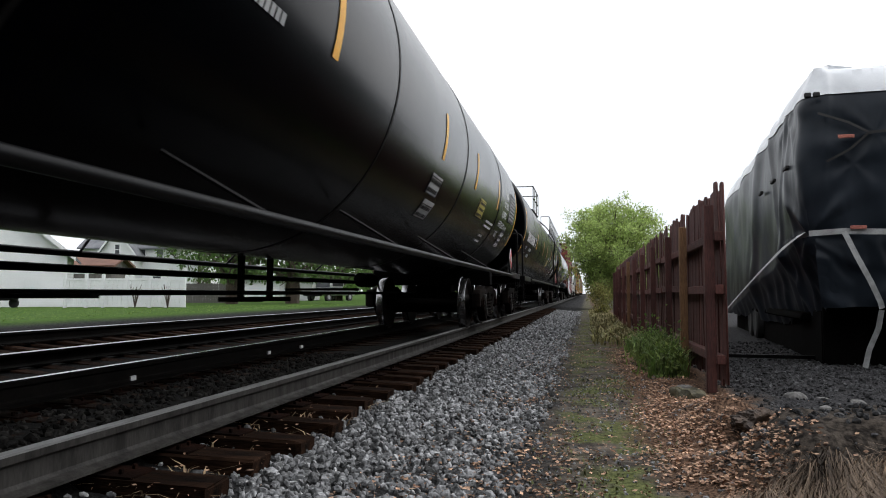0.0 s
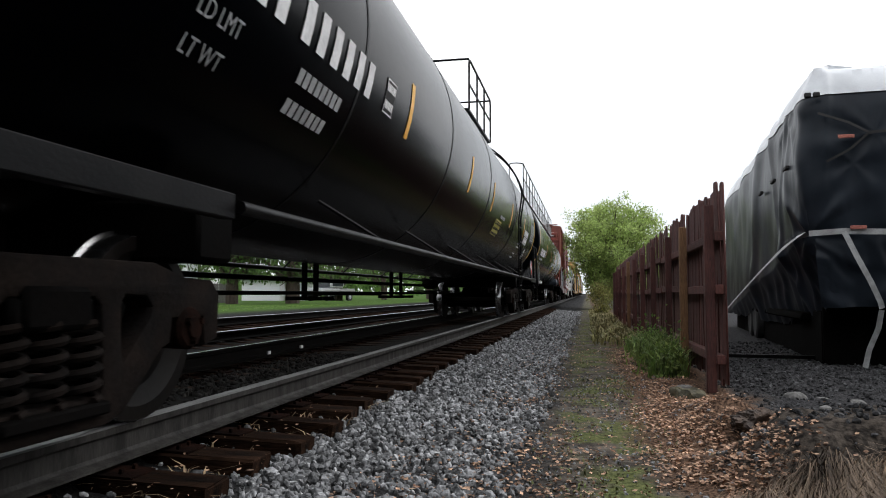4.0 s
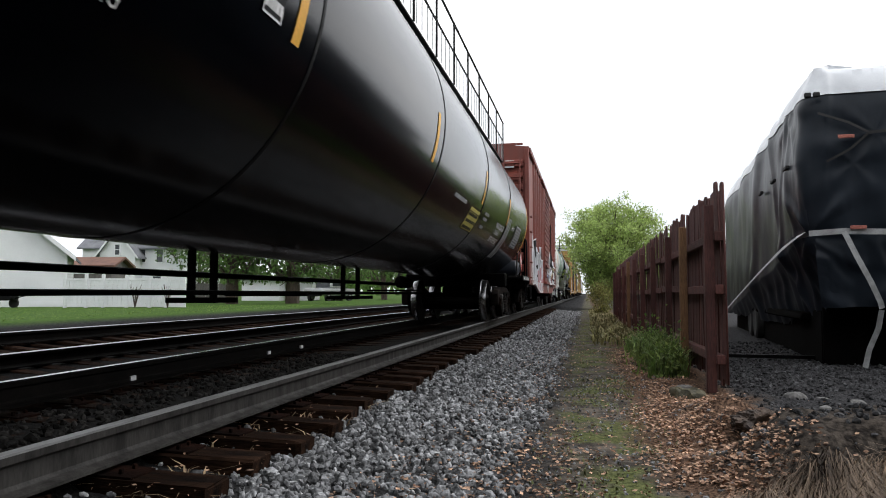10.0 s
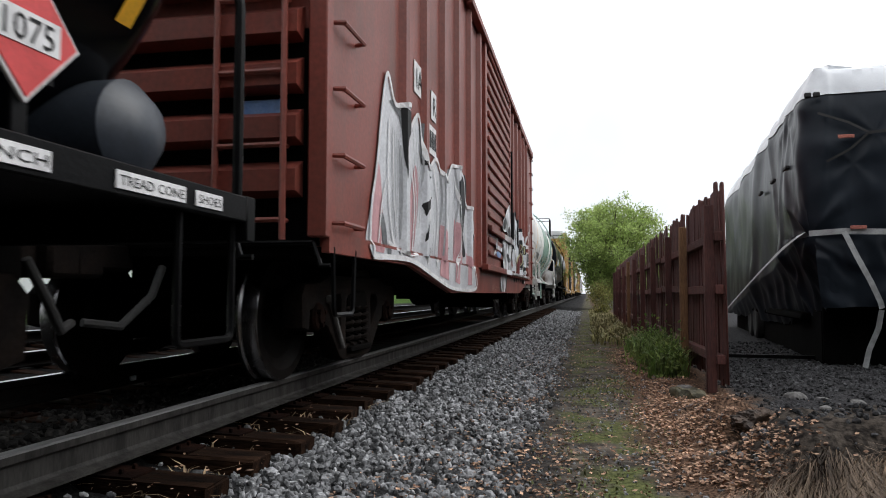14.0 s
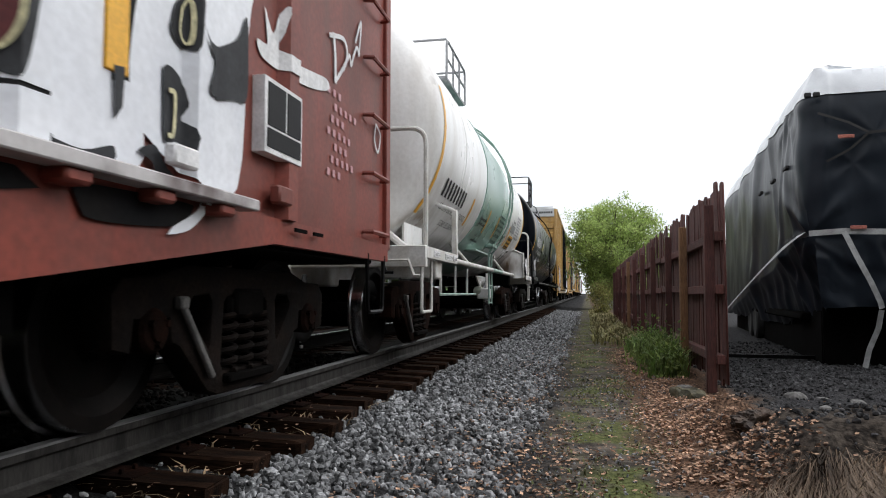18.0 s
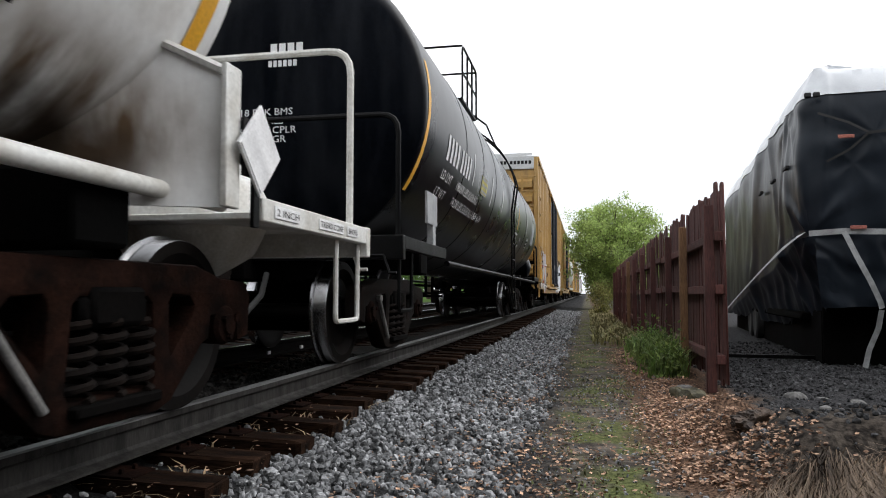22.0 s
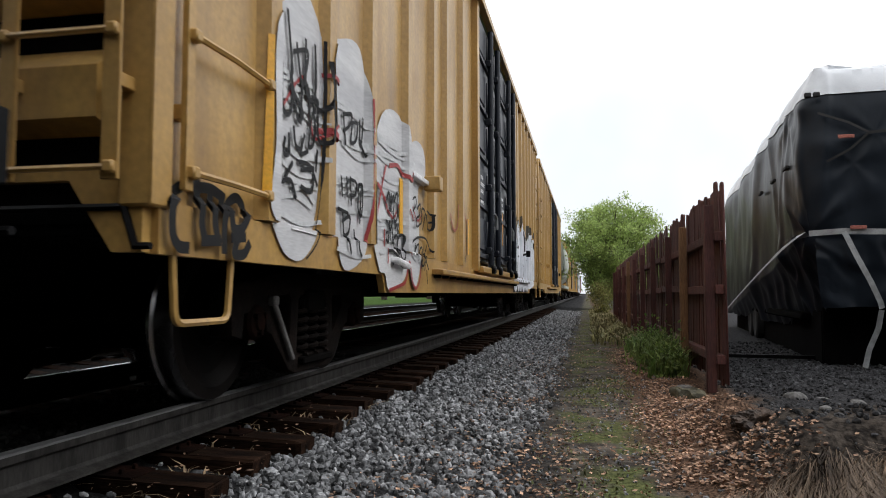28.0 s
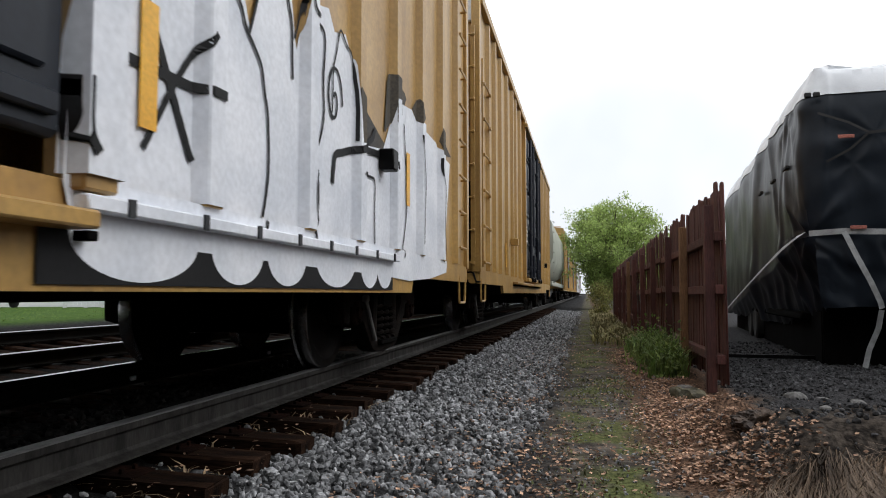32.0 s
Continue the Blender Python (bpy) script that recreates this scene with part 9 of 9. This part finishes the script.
def gable_house(name, sx, depth, w, deep, eave, rise, label, wall, roof, windows=(), ridge="y", z=0.0, turn=0.0):
    """A house with its corner at (sx, depth) from the eye's aim; ridge 'y': the gable faces us."""
    px, py = spot(sx, depth)
    h = thing(name, pose(px, py, z, 0, 0, YAW + turn), label, "house")
    core = bmesh.new()
    if ridge == "y":
        loop = [(0, 0), (w, 0), (w, eave), (w / 2, eave + rise), (0, eave)]
        vs = [[core.verts.new((x, y, zz)) for x, zz in loop] for y in (0, deep)]
    else:
        loop = [(0, 0), (deep, 0), (deep, eave), (deep / 2, eave + rise), (0, eave)]
        vs = [[core.verts.new((x, y, zz)) for y, zz in loop] for x in (0, w)]
    for j in range(5):
        core.faces.new((vs[0][j], vs[0][(j + 1) % 5], vs[1][(j + 1) % 5], vs[1][j]))
    core.faces.new(vs[0])
    core.faces.new(vs[1][::-1])
    part("wall", core, wall, h, smooth=False)
    sid = bmesh.new()
    if ridge == "y":
        lap_siding(sid, 0, w, -0.004, 0.1, eave + rise - 0.1, 0.13, lambda zz: (0, w) if zz < eave else ((zz - eave) / rise * w / 2, w - (zz - eave) / rise * w / 2))
    else:
        lap_siding(sid, 0, w, -0.004, 0.1, eave, 0.13)
    part("siding", sid, wall, h, smooth=False)
    rb = []
    o = 0.35
    for s in (-1, 1):
        bm = bmesh.new()
        if ridge == "y":
            lo, hi = w / 2 + s * (w / 2 + o), w / 2
            zl, zh = eave - rise * o / (w / 2), eave + rise
            q = [(lo, -o, zl), (hi, -o, zh), (hi, deep + o, zh), (lo, deep + o, zl)]
        else:
            lo, hi = deep / 2 + s * (deep / 2 + o), deep / 2
            zl, zh = eave - rise * o / (deep / 2), eave + rise
            q = [(-o, lo, zl), (-o, hi, zh), (w + o, hi, zh), (w + o, lo, zl)]
        a = [bm.verts.new((x, y, zz + 0.02)) for x, y, zz in q]
        b = [bm.verts.new((x, y, zz + 0.16)) for x, y, zz in q]
        bm.faces.new(a[::-1])
        bm.faces.new(b)
        for i in range(4):
            bm.faces.new((a[i], a[(i + 1) % 4], b[(i + 1) % 4], b[i]))
        rb.append(part("roof", bm, roof, h, smooth=False))
        if ridge == "y":
            fb = bmesh.new()
            q = [(lo, -o - 0.02, zl - 0.06), (hi, -o - 0.02, zh - 0.06), (hi, -o - 0.02, zh + 0.15), (lo, -o - 0.02, zl + 0.15)]
            a = [fb.verts.new(p) for p in q]
            b = [fb.verts.new((p[0], p[1] + 0.04, p[2])) for p in q]
            fb.faces.new(a[::-1])
            fb.faces.new(b)
            for i in range(4):
                fb.faces.new((a[i], a[(i + 1) % 4], b[(i + 1) % 4], b[i]))
            part("barge_board", fb, M_VINYL, h, smooth=False)
    for x, zz, ww, hh in windows:
        window_unit(h, x, -0.012, zz, ww, hh)
    return h


gable_house("garage", -17.3 - 7.0 * math.cos(radians(25)), 33 - 7.0 * math.sin(radians(25)), 7.0, 7.0, 2.45, 3.0, "white vinyl-sided garage with its gable to the tracks", M_SIDING, M_SHINGLE, turn=25)
gable_house("white_house", -31.2, 62, 9.4, 8.0, 4.6, 2.4, "two-storey white house with grey roof and windows", M_SIDING, M_SHINGLE, ((5.2, 3.85, 0.55, 1.1), (6.7, 3.85, 0.55, 1.1), (4.0, 1.5, 0.7, 1.2), (6.5, 1.5, 0.7, 1.2)), "x")
gable_house("gabled_wing", -29.0, 60.5, 3.0, 1.5, 4.0, 2.0, "white gabled wing with a narrow window", M_SIDING, M_SHINGLE, ((1.5, 4.3, 0.4, 0.9),))
gable_house("small_shed", -23.4, 45, 2.6, 2.4, 2.35, 0.45, "low shed with a red-brown roof", M_GREYWOOD, M_BROWNROOF, (), "x")
gable_house("long_garage", -16.8, 60, 3.2, 6, 1.7, 0.2, "low white outbuilding behind the trees", M_SIDING, M_SHINGLE, (), "x")
gable_house("white_shed", -13.0, 62, 1.7, 4, 1.7, 0.2, "low white outbuilding behind the trees", M_SIDING, M_SHINGLE, (), "x")


def panel_fence():
    px, py = spot(-15.4, 29.3)
    f = thing("white_fence", pose(px, py, 0.0, 0, 0, YAW), "white vinyl yard fence with posts and lattice tops", "fence")
    xs = [0.0, 0.85, 1.55, 2.5, 3.45, 4.1, 4.85]
    for x in xs:
        p = part("post", boxes(((x, 0, 0.78), (0.12, 0.12, 1.56)), bevel=0.008), M_VINYL, f)
        part("post_cap", boxes(((x, 0, 1.59), (0.16, 0.16, 0.05)), bevel=0.015), M_VINYL, p)
    for a, b in zip(xs, xs[1:]):
        n = max(3, int((b - a) / 0.16))
        for i in range(n):
            x = a + (b - a) * (i + 0.5) / n
            part("slat", boxes(((x, 0, 0.62), ((b - a) / n - 0.012, 0.03, 1.04)), bevel=0.003), M_VINYL, f)
        for z, h in ((0.10, 0.09), (1.18, 0.09), (1.45, 0.07)):
            part("fence_rail", boxes((((a + b) / 2, 0, z), (b - a, 0.06, h)), bevel=0.004), M_VINYL, f)


panel_fence()


def plank_fence():
    px, py = spot(-16.6, 46)
    f = thing("grey_fence", pose(px, py, 0.0, 0, 0, YAW), "weathered grey plank fence behind the lawn", "fence")
    me = finish("plank", boxes(((0, 0, 0.62), (0.155, 0.025, 1.24)), bevel=0.004), M_GREYWOOD)
    for i in range(18):
        piece("plank", me, f, pose(i * 0.165, 0, 0.005 * (i % 3)))
    part("fence_rail", boxes(((1.4, 0.04, 0.35), (2.9, 0.04, 0.09)), bevel=0.004), M_GREYWOOD, f)
    part("fence_rail", boxes(((1.4, 0.04, 0.95), (2.9, 0.04, 0.09)), bevel=0.004), M_GREYWOOD, f)


plank_fence()


def yard_trees():
    for i, (px, depth, h, sp, r, n) in enumerate(((411, 40, 9.5, 4.6, 0.34, 5200), (518, 41, 10, 5.0, 0.40, 5600), (600, 58, 9, 5.0, 0.3, 4200), (680, 66, 10, 6.0, 0.3, 4200), (760, 72, 10, 6.0, 0.3, 3600), (352, 64, 9, 4.2, 0.3, 3200))):
        x, y = spot((px - 784) / 1270 * depth, depth)
        tree("yard_tree", x, y, -0.02, h, sp, r, n, 0.26, 40 + i, M_FOLIAGED, "large dark green yard tree on the lawn", 0.22, 20, 0.15)
    for i, (px, depth) in enumerate(((240, 28.6), (298, 28.6))):
        x, y = spot((px - 784) / 1270 * depth, depth)
        t = thing("bare_shrub", pose(x, y, 0), "leafless shrub in front of a white fence", "shrub")
        bm = bmesh.new()
        rng = random.Random(i)
        for k in range(16):
            a = k * 0.8
            q = Vector((0.32 * math.cos(a) * rng.random(), 0.32 * math.sin(a) * rng.random(), rng.uniform(0.6, 1.0)))
            tube(bm, [(0, 0, 0), q * 0.5 + Vector((0, 0, 0.1)), q], 0.010, 4)
        part("stems", bm, M_BARK, t)


yard_trees()


def pickup():
    x, y = spot((585 - 784) / 1270 * 57, 57)
    c = thing("parked_pickup", pose(x, y, 0.0, 0, 0, 75), "silver pickup truck parked beyond the lawn", "pickup truck")
    bm = boxes(((0, 0, 0.72), (4.6, 1.75, 0.55)), bevel=0.08)
    part("body", bm, M_CARPAINT, c)
    cab = boxes(((-0.1, 0, 1.28), (1.9, 1.55, 0.62)), bevel=0.16)
    cb = part("cab", cab, M_CARPAINT, c)
    part("window", boxes(((-0.1, 0, 1.32), (1.5, 1.57, 0.38)), bevel=0.05), M_GLASS, cb)
    part("windscreen", boxes(((-1.02, 0, 1.30), (0.12, 1.3, 0.40)), bevel=0.03), M_GLASS, cb)
    for px in (-1.45, 1.45):
        for py in (-0.8, 0.8):
            w = part("wheel", lathe(bmesh.new(), [(-0.1, 0.18), (-0.11, 0.33), (0.11, 0.33), (0.1, 0.18)], 20, "X"), M_RUBBER, c, m=pose(px, py, 0.33, 0, 0, 90))
            part("rim", lathe(bmesh.new(), [(-0.12, 0.17), (0.12, 0.17)], 14, "X"), M_GREYP, w)
    part("bumper", boxes(((-2.34, 0, 0.5), (0.12, 1.7, 0.2)), bevel=0.04), M_IRON, c)


pickup()


def garden_cart():
    x, y = spot(-18.6, 30.5)
    c = thing("garden_cart", pose(x, y, 0.0, 0, 0, YAW), "dark garden cart standing on the lawn", "cart")
    part("tub", boxes(((0, 0, 0.45), (0.9, 0.6, 0.28)), bevel=0.05), M_IRON, c)
    part("handle", tubes([(0.4, 0, 0.4), (1.0, 0, 0.55)], r=0.025), M_IRON, c)
    for s in (-1, 1):
        part("wheel", lathe(bmesh.new(), [(-0.04, 0.1), (-0.05, 0.2), (0.05, 0.2), (0.04, 0.1)], 16, "Y"), M_RUBBER, c, m=pose(-0.2 + 0.4 * (s > 0), s * 0.34, 0.2))


garden_cart()


def lawn():
    rng = random.Random(77)
    sp = []
    for _ in range(9000):
        x, y = spot(rng.uniform(-19, -1), rng.uniform(13, 34))
        if x < -10.7:
            sp.append((x, y, rng.uniform(0.02, 0.045)))
    blades("lawn_grass", sp, M_GRASS, "mown green lawn grass across the tracks", "grass", 12, 0.9, 0.010)


lawn()


def far_woods():
    rng = random.Random(90)
    pts = []
    for _ in range(9000):
        a = radians(rng.uniform(-70, 40))
        d = rng.uniform(170, 260)
        top = 7 + 3.5 * noise.noise((a * 9, 0, 1)) + 2 * noise.noise((a * 31, 0, 2))
        x, y = math.sin(a) * d, math.cos(a) * d
        if -9 < x < 9:
            continue
        pts.append(Vector((x, y, rng.random() ** 0.8 * top)))
    vs, fs = leaf_quads(pts, 2.4, rng)
    scatter("far_woods", vs, fs, M_FOLIAGED, "distant hazy line of green woods", "woods")


far_woods()


def unseen_leaf_belt():
    """Unseen leaves added beside and behind the viewer, to darken what the glossy tanks mirror and dim the car ends."""
    rng = random.Random(91)
    pts = []
    for _ in range(12000):
        a = radians(rng.uniform(33, 255))
        d = rng.uniform(26, 46) if a < 2.1 else rng.uniform(17, 30)
        top = (5 if a < 2.1 else 11) + 2 * noise.noise((a * 7, 0, 4)) + 0.8 * noise.noise((a * 25, 0, 5))
        pts.append(Vector((math.sin(a) * d, math.cos(a) * d, rng.random() ** 0.9 * top)))
    vs, fs = leaf_quads(pts, 2.0, rng)
    scatter("unseen_leaf_belt", vs, fs, mat("shaded_leaves", (0.03, 0.04, 0.018), (0.02, 0.027, 0.012), rough=0.8, scale=0.5, fine=8, bump=0.0, amount=0.3, island=0.4), "unseen belt of dark leaves added around the viewer", "woods")


unseen_leaf_belt()


# ---- what moves ----
def motions():
    """The train rolls by and slows down; each axle turns with it."""
    spin = [(i * 0.16, math.degrees(rolled(i * 0.16) / WHEEL_R)) for i in range(201)]
    for car, mid in CARS:
        walk(car, [(t, pose(TRACK_X, mid - rolled(t), 0)) for t in range(0, 33, 2)])
    for w, k in WHEELS:
        walk(w, [(t, pose(0, k, WHEEL_R, a)) for t, a in spin])


motions()
